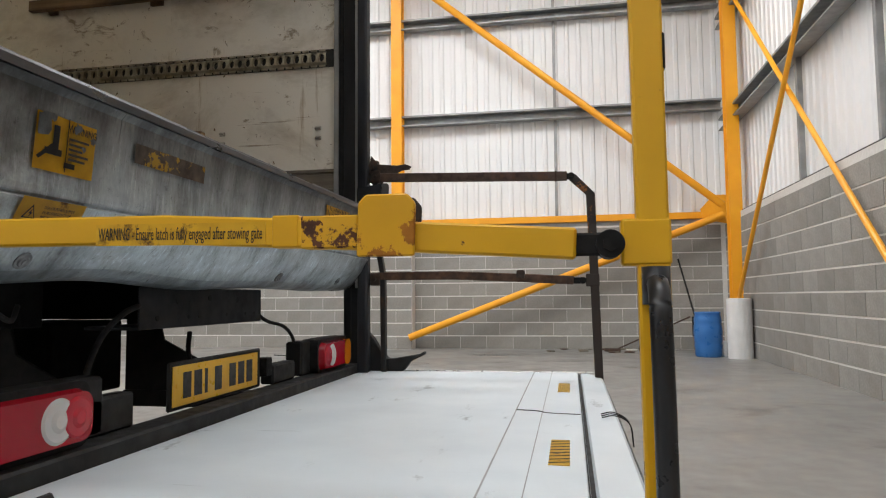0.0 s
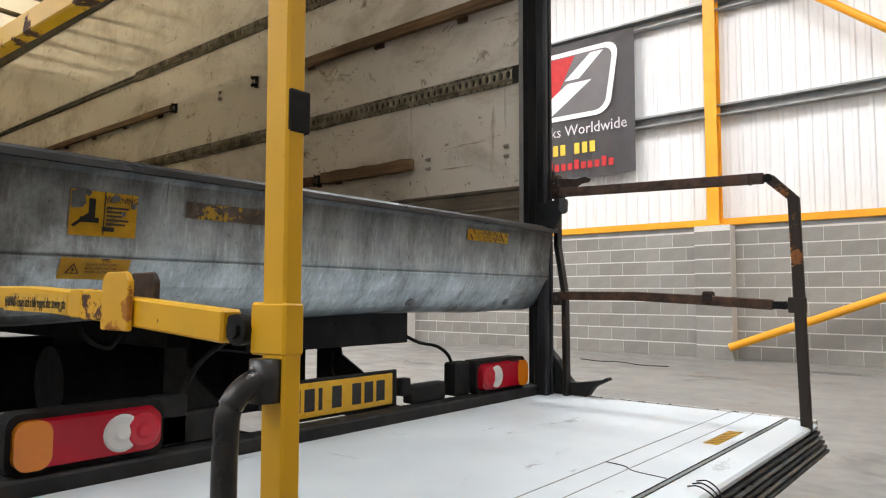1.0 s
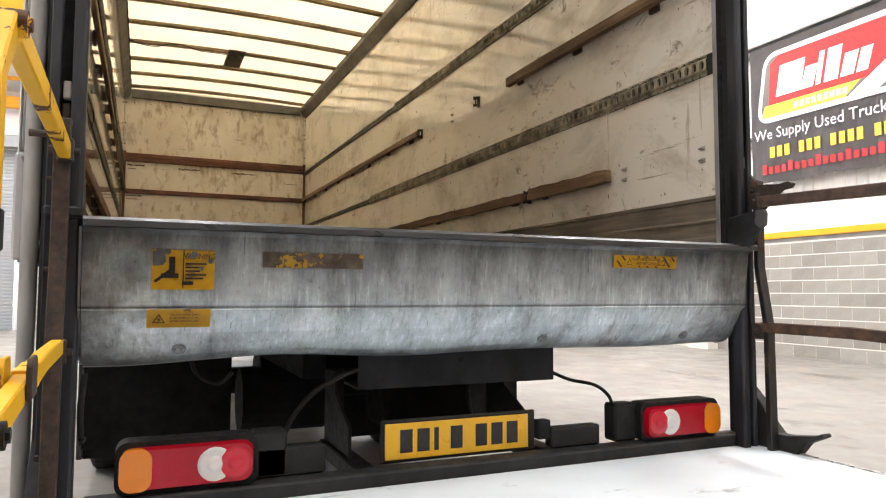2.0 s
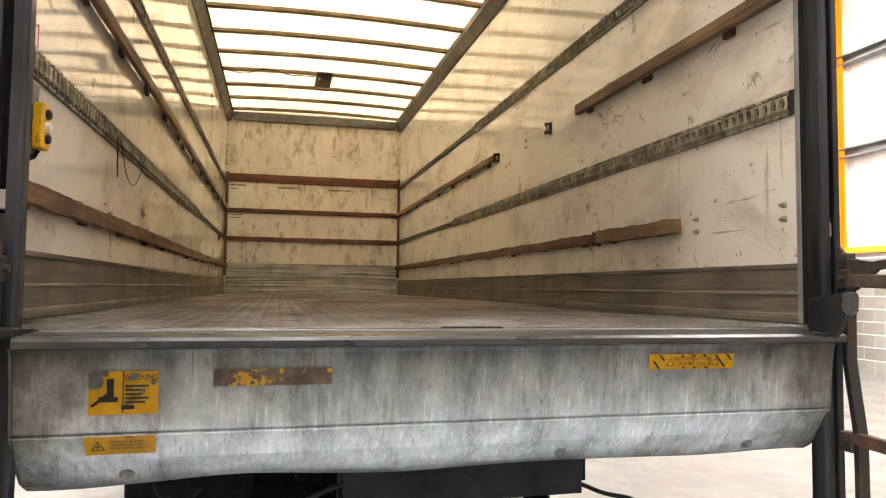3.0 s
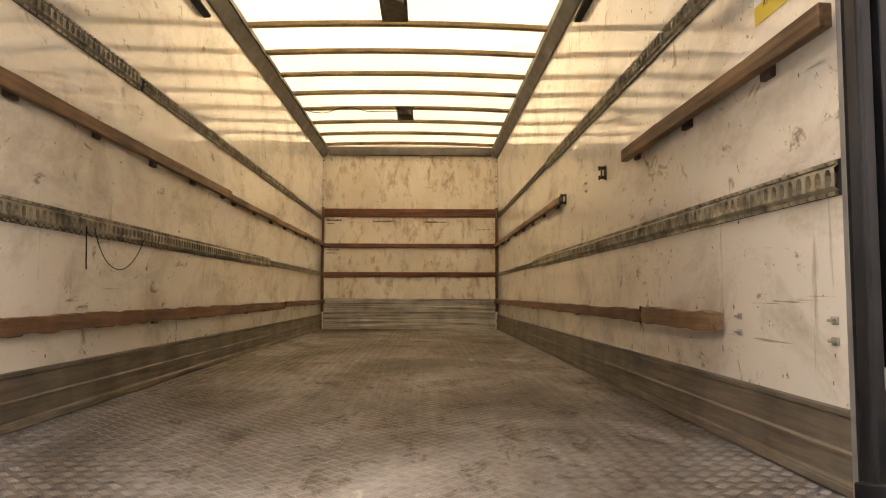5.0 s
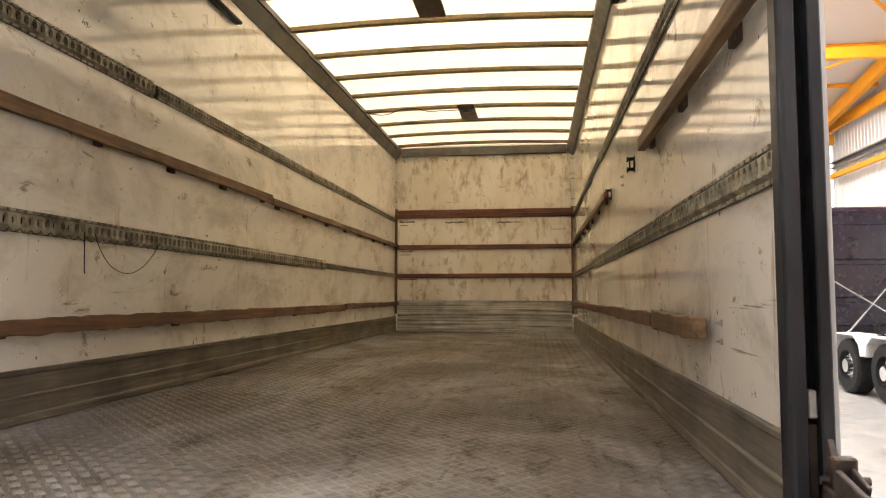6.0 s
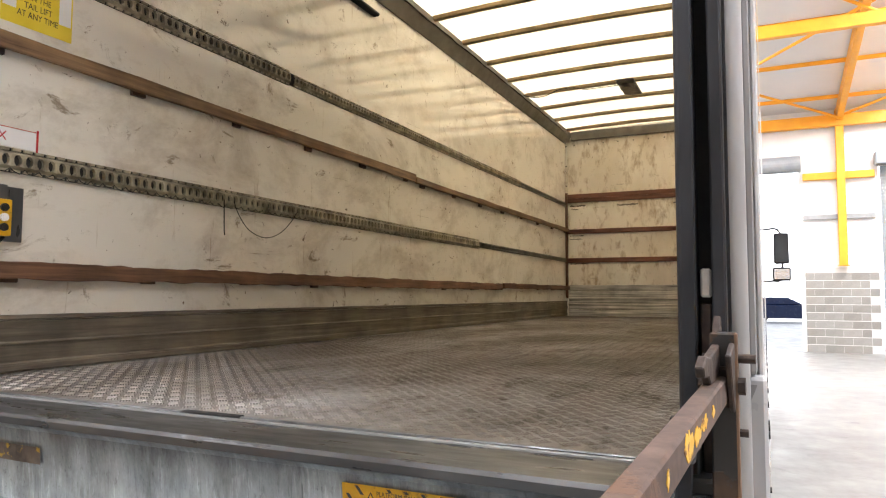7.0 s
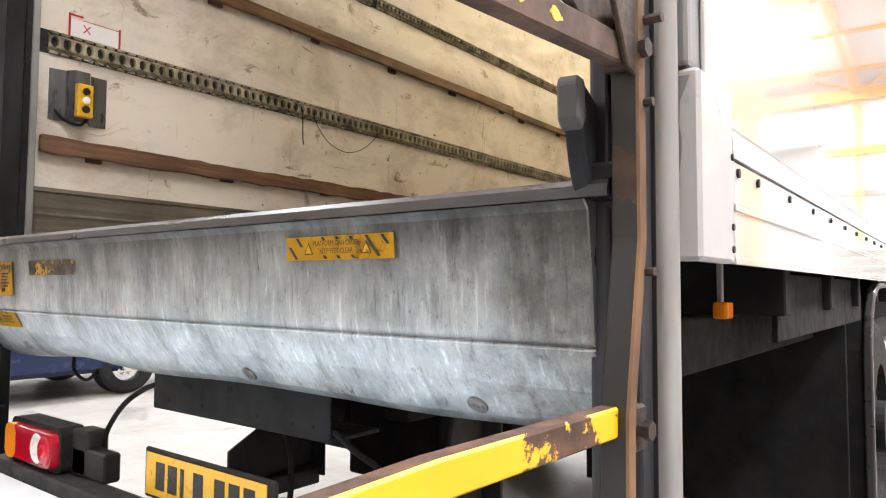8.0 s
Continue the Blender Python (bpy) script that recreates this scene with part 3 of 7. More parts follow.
# roof, with open strips for the roof lights
bm = bmesh.new()
for xa, xb in ((WEST - 0.3, RIDGE_X), (RIDGE_X, EAST + 0.3)):
    s0, s1 = WEST_STRIP if xb == RIDGE_X else EAST_STRIP
    ys = [SOUTH - 0.3]
    for c in STRIPS:
        ys += [c - STRIP_HALF, c + STRIP_HALF]
    ys.append(NORTH + 0.3)
    for i in range(len(ys) - 1):
        spans = [(xa, xb)] if i % 2 == 0 else [(xa, s0), (s1, xb)]
        for p, q in spans:
            v = [bm.verts.new((x, y, roof_z(x) + dz)) for dz in (0, 0.08) for x, y in ((p, ys[i]), (q, ys[i]), (q, ys[i + 1]), (p, ys[i + 1]))]
            for f in ((0, 1, 2, 3), (4, 5, 6, 7), (0, 1, 5, 4), (1, 2, 6, 5), (2, 3, 7, 6), (3, 0, 4, 7)):
                bm.faces.new([v[k] for k in f])
bmesh.ops.recalc_face_normals(bm, faces=bm.faces)
solid("ceiling", bm, CLADROOF, "white profiled sheet roof with translucent strips", "ceiling", kind="structure")

# translucent sheets in the roof strips; their daylight is emission in the material
rooflight = Mat("daylit_roof_sheet")
em = rooflight.t.nodes.new("ShaderNodeEmission")
em.inputs[0].default_value, em.inputs[1].default_value = (0.97, 0.985, 1.0, 1), 3.5
rooflight.link(em.outputs[0], rooflight.t.nodes["Material Output"].inputs[0])
for sy in STRIPS:
    for s0, s1 in (WEST_STRIP, EAST_STRIP):
        bm = bmesh.new()
        bm.faces.new([bm.verts.new((x, y, roof_z(x) + 0.075)) for x, y in ((s0, sy - STRIP_HALF), (s1, sy - STRIP_HALF), (s1, sy + STRIP_HALF), (s0, sy + STRIP_HALF))])
        bmesh.ops.solidify(bm, geom=list(bm.faces), thickness=0.01)
        solid("roof_light_sheet", bm, rooflight.m, "translucent roof sheet that glows in place of daylight", "roof light", "roof lights", "structure")

# glowing sheet that stands in for the daylight outside the open door
glow = Mat("glowing_backdrop")
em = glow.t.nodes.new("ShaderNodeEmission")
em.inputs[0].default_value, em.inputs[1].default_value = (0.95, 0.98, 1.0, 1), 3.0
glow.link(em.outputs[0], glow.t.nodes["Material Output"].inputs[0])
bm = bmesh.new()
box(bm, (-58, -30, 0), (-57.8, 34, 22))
solid("backdrop", bm, glow.m, "glowing sheet in place of pale overcast daylight beyond the open door", "backdrop", kind="structure")


def steel_post(bm, x, y, z0, z1, w=0.2, d=0.2, web=0.02):
    """An I-section upright with flanges across x."""
    box(bm, (x - w / 2, y - d / 2, z0), (x + w / 2, y - d / 2 + web, z1), 0.003)
    box(bm, (x - w / 2, y + d / 2 - web, z0), (x + w / 2, y + d / 2, z1), 0.003)
    box(bm, (x - 0.008, y - d / 2 + web, z0), (x + 0.008, y + d / 2 - web, z1))


def orange_column(x, y, z0, z1, w=0.2, d=0.2, turn=0):
    t = thing("steel_column", (x, y, z0), "orange painted steel I-section column bolted to the building frame", "column", "orange steel columns")
    b = bmesh.new()
    steel_post(b, 0, 0, 0, z1 - z0, w, d)
    b.transform(Matrix.Translation((x, y, z0)) @ Matrix.Rotation(radians(turn), 4, "Z"))
    part("shaft", b, ORANGE, t)
    b = bmesh.new()
    box(b, (x - w * 0.7, y - d * 0.7, z0 - 0.0), (x + w * 0.7, y + d * 0.7, z0 + 0.025), 0.004)
    part("base_plate", b, ORANGE, t)
    return t


def pier_skin(pier, px):
    b = bmesh.new()
    box(b, (-0.277, 0, 0), (0.277, 0.05, COURSE - JOINT), 0.004)
    whole = mesh_of("pier_block", b, BLOCK)
    b = bmesh.new()
    box(b, (-0.277, 0, 0), (-0.0015, 0.05, COURSE - JOINT), 0.004)
    left = mesh_of("pier_block", b, BLOCK)
    b = bmesh.new()
    box(b, (0.0015, 0, 0), (0.277, 0.05, COURSE - JOINT), 0.004)
    right = mesh_of("pier_block", b, BLOCK)
    for c in range(9):
        for me in ((whole,) if c % 2 else (left, right)):
            ob = new("block", me)
            ob.parent, ob.location = pier, (px, NORTH - 0.312, c * COURSE + 0.003)


PIER_X = -2.0
for px in (PIER_X, -8.8, -15.6):
    orange_column(px, NORTH - 0.13, BLOCK_TOP + 0.005, roof_z(px) - 0.02, 0.19, 0.2)
    b = bmesh.new()
    box(b, (px - 0.275, NORTH - 0.309, 0), (px + 0.28, NORTH - 0.053, BLOCK_TOP - 0.002))
    pier = solid("wall_pier", b, MORTAR, "blockwork pier carrying an orange column", "pier", "blockwork piers", "structure")
    if px == PIER_X:
        pier_skin(pier, px)
orange_column(EAST - 0.105, 9.95, 0.0, EAVE, 0.18, 0.22)
for cy in (3.6, -1.5, -7.6):
    orange_column(EAST - 0.16, cy, 0.0, EAVE, 0.2, 0.25, 90)
for cy in (4.5, -1.2, 10.35):
    orange_column(WEST + 0.2, cy, 2.42 if cy != 10.35 else 0.0, EAVE - 0.05, 0.2, 0.2, 90)
orange_column(-8.6, 4.40, 0.0, roof_z(-8.4) - 0.05, 0.24, 0.22, 0)


def beam(name, p0, p1, w, h, label, material=None, group="orange steel beams", round_=False):
    b = bmesh.new()
    p0, p1 = Vector(p0), Vector(p1)
    if round_:
        rod(b, p0, p1, w, 14)
    else:
        d = p1 - p0
        box(b, (0, -w / 2, -h / 2), (d.length, w / 2, h / 2), 0.006)
        side = Vector((0, 0, 1)).cross(d).normalized()
        up = d.normalized().cross(side)
        rot = Matrix((d.normalized(), side, up)).transposed().to_4x4()
        b.transform(Matrix.Translation(p0) @ rot)
    return solid(name, b, material or ORANGE, label, "beam" if not round_ else "brace", group, smooth=False)


beam("sheeting_rail", (WEST + 0.3, NORTH - 0.06, 2.165), (EAST - 0.32, NORTH - 0.06, 2.165), 0.10, 0.11, "orange painted steel rail along the top of the block wall")
b = bmesh.new()
box(b, (WEST + 0.01, NORTH - 0.05, BLOCK_TOP - 0.06), (EAST - 0.005, NORTH + 0.08, BLOCK_TOP + 0.012), 0.004)
solid("trim", b, GREYSTEEL, "grey metal flashing over the block wall", "trim", kind="structure")
b = bmesh.new()
box(b, (EAST - 0.03, SOUTH, BLOCK_TOP - 0.03), (EAST + 0.1, NORTH - 0.4, BLOCK_TOP + 0.02), 0.004)
solid("trim_east", b, DARKSTEEL, "dark metal flashing over the block wall", "trim", kind="structure")
for z in (3.99, 5.74, 7.5):
    b = bmesh.new()
    prism(b, [(NORTH - 0.09, z - 0.09), (NORTH + 0.08, z - 0.09), (NORTH + 0.08, z + 0.09), (NORTH - 0.09, z + 0.09), (NORTH - 0.09, z + 0.06), (NORTH + 0.06, z + 0.06), (NORTH + 0.06, z - 0.07), (NORTH - 0.09, z - 0.07)], 0, WEST + 0.1 if z < 6.8 else -15.0, EAST - 0.02 if z < 6.8 else -2.5)
    solid("purlin_rail", b, GREYSTEEL, "galvanised steel rail behind the wall sheets", "rail", "wall rails")
for z in (3.62, 5.3):
    b = bmesh.new()
    prism(b, [(EAST - 0.10, z - 0.1), (EAST + 0.08, z - 0.1), (EAST + 0.08, z + 0.1), (EAST - 0.10, z + 0.1), (EAST - 0.10, z + 0.07), (EAST + 0.06, z + 0.07), (EAST + 0.06, z - 0.08), (EAST - 0.10, z - 0.08)], 1, SOUTH, NORTH - 0.12)
    solid("purlin_rail", b, GREYSTEEL, "galvanised steel rail behind the wall sheets", "rail", "wall rails")
for y in (7.4, 5.4):
    b = bmesh.new()
    box(b, (EAST + 0.02, y - 0.03, BLOCK_TOP), (EAST + 0.08, y + 0.03, EAVE), 0.003)
    solid("sheet_joint", b, GREYSTEEL, "grey cover strip over a cladding joint", "strip", "cladding strips")
b = bmesh.new()
box(b, (0.71, NORTH + 0.06, BLOCK_TOP), (0.76, NORTH + 0.085, 8.0), 0.003)
solid("sheet_joint", b, GREYSTEEL, "grey cover strip over a cladding joint", "strip", "cladding strips")

BY = NORTH - 0.27
beam("brace", (PIER_X + 0.24, BY - 0.05, 0.20), (EAST - 0.12, BY - 0.05, 2.14), 0.06, 0, "orange round tube wall brace", group="orange braces", round_=True)
beam("brace", (PIER_X + 0.15, BY - 0.02, 6.55), (EAST - 0.12, BY - 0.02, 2.30), 0.06, 0, "orange round tube wall brace", group="orange braces", round_=True)
b = bmesh.new()
prism(b, [(EAST - 0.42, 2.08), (EAST - 0.06, 2.0), (EAST - 0.06, 2.46), (EAST - 0.25, 2.46), (EAST - 0.46, 2.24)], 1, BY - 0.03, BY - 0.01)
solid("gusset_plate", b, ORANGE, "orange steel gusset plate joining braces and column", "plate")
EX = EAST - 0.14
beam("brace", (EX, 9.85, 5.55), (EX, 3.75, -0.0), 0.028, 0, "thin orange cross brace rod on the side wall", group="orange braces", round_=True)
beam("brace", (EX - 0.06, 9.85, 0.45), (EX - 0.06, 3.75, 6.4), 0.028, 0, "thin orange cross brace rod on the side wall", group="orange braces", round_=True)

for z in (5.35, 6.85):
    beam("wall_beam", (WEST + 0.3, NORTH - 0.16, z), (-8.91, NORTH - 0.16, z), 0.12, 0.14 if z < 6 else 0.30, "orange painted steel beam along the wall")

# west wall frame and shutters
for cy in (-3.0, -1.1, 3.5, 5.37):
    beam("door_post", (WEST + 0.09, cy, 0.0), (WEST + 0.09, cy, DOOR_H), 0.14, 0.1, "orange painted steel door post", group="door posts")
for y0, y1 in ((-2.95, -1.15), (3.55, 5.32)):
    beam("door_beam", (WEST + 0.1, y0, 4.98), (WEST + 0.1, y1, 4.98), 0.14, 0.2, "orange painted steel beam beside the doors")
    b = bmesh.new()
    box(b, (WEST + 0.003, y0, 0), (WEST + 0.097, y1, 2.38))
    pr = solid("wall_west_blocks", b, MORTAR, "grey concrete block dado between doors", "wall", kind="structure")
    block_courses(pr, (WEST + 0.1, y0, 0), 90, y1 - y0, 10)
    b = bmesh.new()
    box(b, (WEST + 0.01, y0, 3.75), (WEST + 0.12, y1, 3.88), 0.004)
    solid("purlin_rail", b, GREYSTEEL, "galvanised steel rail behind the wall sheets", "rail", "wall rails")
beam("eaves_beam", (WEST + 0.25, SOUTH, EAVE - 0.38), (WEST + 0.25, NORTH, EAVE - 0.38), 0.2, 0.32, "orange painted steel eaves beam")
beam("eaves_beam", (EAST - 0.14, SOUTH, EAVE - 0.12), (EAST - 0.14, NORTH - 0.4, EAVE - 0.12), 0.18, 0.24, "orange painted steel eaves beam")
for fy in (10.35, 4.5, -1.2, -8.1):
    for xa, xb in ((WEST + 0.3, RIDGE_X), (RIDGE_X, EAST - 0.3)):
        beam("rafter", (xa, fy, roof_z(xa) - 0.27), (xb, fy, roof_z(xb) - 0.27), 0.16, 0.36, "orange painted steel portal rafter")
for k in range(12):
    x = WEST + 1.0 + k * 2.1
    if abs(x - RIDGE_X) < 0.4 or x > EAST - 0.5:
        continue
    beam("roof_purlin", (x, SOUTH, roof_z(x) - 0.05), (x, NORTH, roof_z(x) - 0.05), 0.06, 0.1, "orange roof purlin under the sheeting", group="roof purlins")
for y0, y1 in ((4.5, 10.35), (-1.2, 4.5)):
    for xa, xb in ((WEST + 0.5, -14.8), (-14.8, -9.0)):
        beam("roof_brace", (xa, y0, roof_z(xa) - 0.4), (xb, y1, roof_z(xb) - 0.4), 0.035, 0, "orange roof bracing rod", group="orange braces", round_=True)
        beam("roof_brace", (xa, y1, roof_z(xa) - 0.45), (xb, y0, roof_z(xb) - 0.45), 0.035, 0, "orange roof bracing rod", group="orange braces", round_=True)
beam("tie_beam", (-13.5, SOUTH, 6.75), (-13.5, NORTH, 6.75), 0.16, 0.24, "orange painted steel tie beam across the building")


def roller_door(y0, y1, h):
    t = thing("roller_shutter", (WEST - 0.1, (y0 + y1) / 2, 0), "closed pale grey steel slatted roller shutter door", "shutter", "roller shutters")
    n = int(h / 0.1)
    slat = bmesh.new()
    prism(slat, [(-0.010, 0.0), (0.011, 0.003), (0.016, 0.05), (0.011, 0.097), (-0.010, 0.0999)], 1, y0, y1)
    me = mesh_of("slat", slat, SHUTTER)
    for k in range(n):
        ob = part("slat", me, None, t)
        ob.location = (WEST - 0.1, 0, k * 0.1)
    b = bmesh.new()
    box(b, (WEST + 0.005, y0 - 0.15, h), (WEST + 0.4, y1 + 0.15, h + 0.35), 0.02)
    part("roll_housing", b, SHUTTER, t, "dark grey shutter roll housing")


SHUTTER = simple("pale_grey_shutter", (0.27, 0.295, 0.315), (0.34, 0.37, 0.39), 3, 0.5, 0.2, bump=0.05)
roller_door(-7.5, -3.1, DOOR_H)
roller_door(5.47, 9.87, DOOR_H)
b = bmesh.new()
rod(b, (WEST + 0.25, -1.1, DOOR_H + 0.15), (WEST + 0.25, 3.5, DOOR_H + 0.15), 0.24, 20)
solid("roller_shutter", b, SHUTTER, "rolled-up grey shutter above the open doorway", "shutter", "roller shutters", smooth=False)

# ---- the box lorry ----
FZ, TOP, FRONT, W = 1.30, 3.83, -8.21, 2.46


def crown(y):
    """How far the roof bows up between its rails."""
    return 0.03 * (1 - ((y - W / 2) / (W / 2)) ** 2)


truck = thing("box_lorry", (-4.0, W / 2, 0), "white box lorry, open back, worn cream interior, lowered tail lift", "lorry")

for name, y0, y1 in (("side_wall", -0.012, -0.001), ("side_wall", W + 0.001, W + 0.012)):
    b = bmesh.new()
    box(b, (FRONT - 0.03, y0, FZ - 0.1), (-0.19, y1, TOP + 0.04))
    part(name, b, LINING, truck, "cream painted lining, scuffed and stained")
for y0, y1 in ((-0.019, -0.0125), (W + 0.0135, W + 0.024)):
    b = bmesh.new()
    box(b, (FRONT - 0.06, y0, 1.394), (-0.140, y1, TOP + 0.08), 0.003)
    part("outer_panel", b, GLOSSWHITE, truck, "glossy white outer side panel")
b = bmesh.new()
box(b, (FRONT - 0.03, 0, FZ - 0.1), (FRONT, W, TOP + 0.04))
part("bulkhead", b, BULK, truck, "cream front bulkhead, rubbed and flaking")
b = bmesh.new()
box(b, (FRONT - 0.07, -0.036, FZ - 0.2), (FRONT - 0.031, W + 0.036, TOP + 0.08), 0.01)
part("front_panel", b, GLOSSWHITE, truck)
# behind this line an unseen opaque roof is added to keep daylight out
ROOF_SPLIT = -2.45
for name, xa, xb, mat, label in (("roof_skin", FRONT - 0.05, ROOF_SPLIT, ROOFSKIN, "translucent cream roof sheet"), ("roof_cover", ROOF_SPLIT + 0.001, -0.05, ROOFRAIL, "opaque grey roof section, unseen, added to shade the rear bays")):
    b = bmesh.new()
    for k in range(12):
        ya, yb = -0.03 + (W + 0.06) * k / 12, -0.03 + (W + 0.06) * (k + 1) / 12
        za, zb = TOP + 0.045 + crown(ya), TOP + 0.045 + crown(yb)
        v = [b.verts.new(c) for c in ((xa, ya, za), (xb, ya, za), (xb, yb, zb), (xa, yb, zb))]
        b.faces.new(v)
    bmesh.ops.remove_doubles(b, verts=b.verts, dist=0.0005)
    bmesh.ops.solidify(b, geom=list(b.faces), thickness=0.003)
    part(name, b, mat, truck, label)
b = bmesh.new()
box(b, (FRONT, 0, FZ - 0.07), (-0.141, W, FZ - 0.004))
part("floor_deck", b, TREAD, truck, "aluminium tread plate floor, dusty and worn")

# raised lugs of the tread plate
verts, faces = [], []
PITCH = 0.0578
nx, ny = int((-0.150 - FRONT) / PITCH) * 2, int(W / PITCH) * 2
for i in range(nx):
    for j in range(ny):
        if (i + j) % 2:
            continue
        cx, cy = -0.1805 - (i - 1) * PITCH / 2, 0.014 + (j + 0.5) * PITCH / 2
        if cx > -0.160 or cx < FRONT + 0.02:
            continue
        a = radians(45 if i % 2 else -45)
        ux, uy = math.cos(a), math.sin(a)
        for k in (-2, -1, 0, 1, 2):
            ox, oy = cx - uy * k * 0.0074, cy + ux * k * 0.0074
            n0 = len(verts)
            hl = 0.0135
            for sl, sw, z in ((-1, -1, 0), (1, -1, 0), (1, 1, 0), (-1, 1, 0), (-0.72, -0.42, 1), (0.72, -0.42, 1), (0.72, 0.42, 1), (-0.72, 0.42, 1)):
                verts.append((ox + ux * sl * hl - uy * sw * 0.0030, oy + uy * sl * hl + ux * sw * 0.0030, FZ - 0.0041 + z * 0.0021))
            faces += [(n0 + 4, n0 + 5, n0 + 6, n0 + 7), (n0, n0 + 1, n0 + 5, n0 + 4), (n0 + 1, n0 + 2, n0 + 6, n0 + 5), (n0 + 2, n0 + 3, n0 + 7, n0 + 6), (n0 + 3, n0, n0 + 4, n0 + 7)]
me = bpy.data.meshes.new("tread_pattern")
me.from_pydata(verts, [], faces)
me.materials.append(TREAD)
tagged(part("tread_pattern", me, None, truck, "raised tread bars worn bright"), kind="stuff")

# kick boards along the side walls
for yw, sgn in ((0.0, 1), (W, -1)):
    for z0, z1, d in ((FZ + 0.001, 1.326, 0.020), (1.328, 1.400, 0.013), (1.402, 1.486, 0.013), (1.488, 1.506, 0.017)):
        b = bmesh.new()
        box(b, (FRONT + 0.02, min(yw, yw + sgn * d), z0), (-0.197, max(yw, yw + sgn * d), z1), 0.003)
        part("kick_board", b, KICK, truck, "grey-brown grimy kick board")
    for z in (1.326, 1.401):
        b = bmesh.new()
        prism(b, [(yw + sgn * 0.012, z - 0.004), (yw + sgn * 0.0185, z - 0.003), (yw + sgn * 0.0185, z + 0.003), (yw + sgn * 0.012, z + 0.011)], 0, FRONT + 0.02, -0.2)
        part("kick_board_rib", b, KICK, truck)
for k in range(5):
    z0 = FZ + 0.002 + k * 0.085
    b = bmesh.new()
    box(b, (FRONT, 0.03, z0), (FRONT + 0.014 + 0.005 * (k % 2), W - 0.03, z0 + 0.081), 0.005)
    part("kick_board", b, KICKGREY, truck, "bleached grey splintered kick board")


def slat(x0, x1, z, yw, sgn, h=0.055, t=0.026, gap=0.02, mat=None, rough=0.004, step=0.35):
    """A wooden load slat on spacer blocks along a side wall."""
    n = max(2, int((x1 - x0) / step))
    b = bmesh.new()
    rings = []
    for i in range(n + 1):
        x = x0 + (x1 - x0) * i / n
        dz0, dz1, dy = (random.uniform(-rough, rough) for _ in range(3))
        y0, y1 = yw + sgn * gap, yw + sgn * (gap + t + dy * 0.5)
        rings.append([b.verts.new(c) for c in ((x, y0, z - h / 2 + dz0), (x, y1, z - h / 2 + dz0), (x, y1, z + h / 2 + dz1), (x, y0, z + h / 2 + dz1))])
    for r0, r1 in zip(rings, rings[1:]):
        for k in range(4):
            b.faces.new((r0[k], r0[(k + 1) % 4], r1[(k + 1) % 4], r1[k]))
    b.faces.new(rings[0][::-1])
    b.faces.new(rings[-1])
    bmesh.ops.recalc_face_normals(b, faces=b.faces)
    bmesh.ops.bevel(b, geom=[e for e in b.edges], offset=0.003, segments=1, affect="EDGES")
    s = part("load_slat", b, mat or SLAT, truck, "brown wooden load slat, chipped along its edges")
    x, count = x0 + 0.12, 0
    while x < x1 - 0.05:
        wide = 0.026 + 0.005 * (count * 5 % 3)
        drop = (0.004 if z < 1.9 else 0.012) + 0.004 * (count * 7 % 3)
        b = bmesh.new()
        box(b, (x - wide, min(yw, yw + sgn * gap), z - h / 2 - drop), (x + wide, max(yw, yw + sgn * gap), z + h / 2 - 0.008), 0.003)
        part("spacer_block", b, DARKWOOD, s)
        x += 0.62
        count += 1
    return s


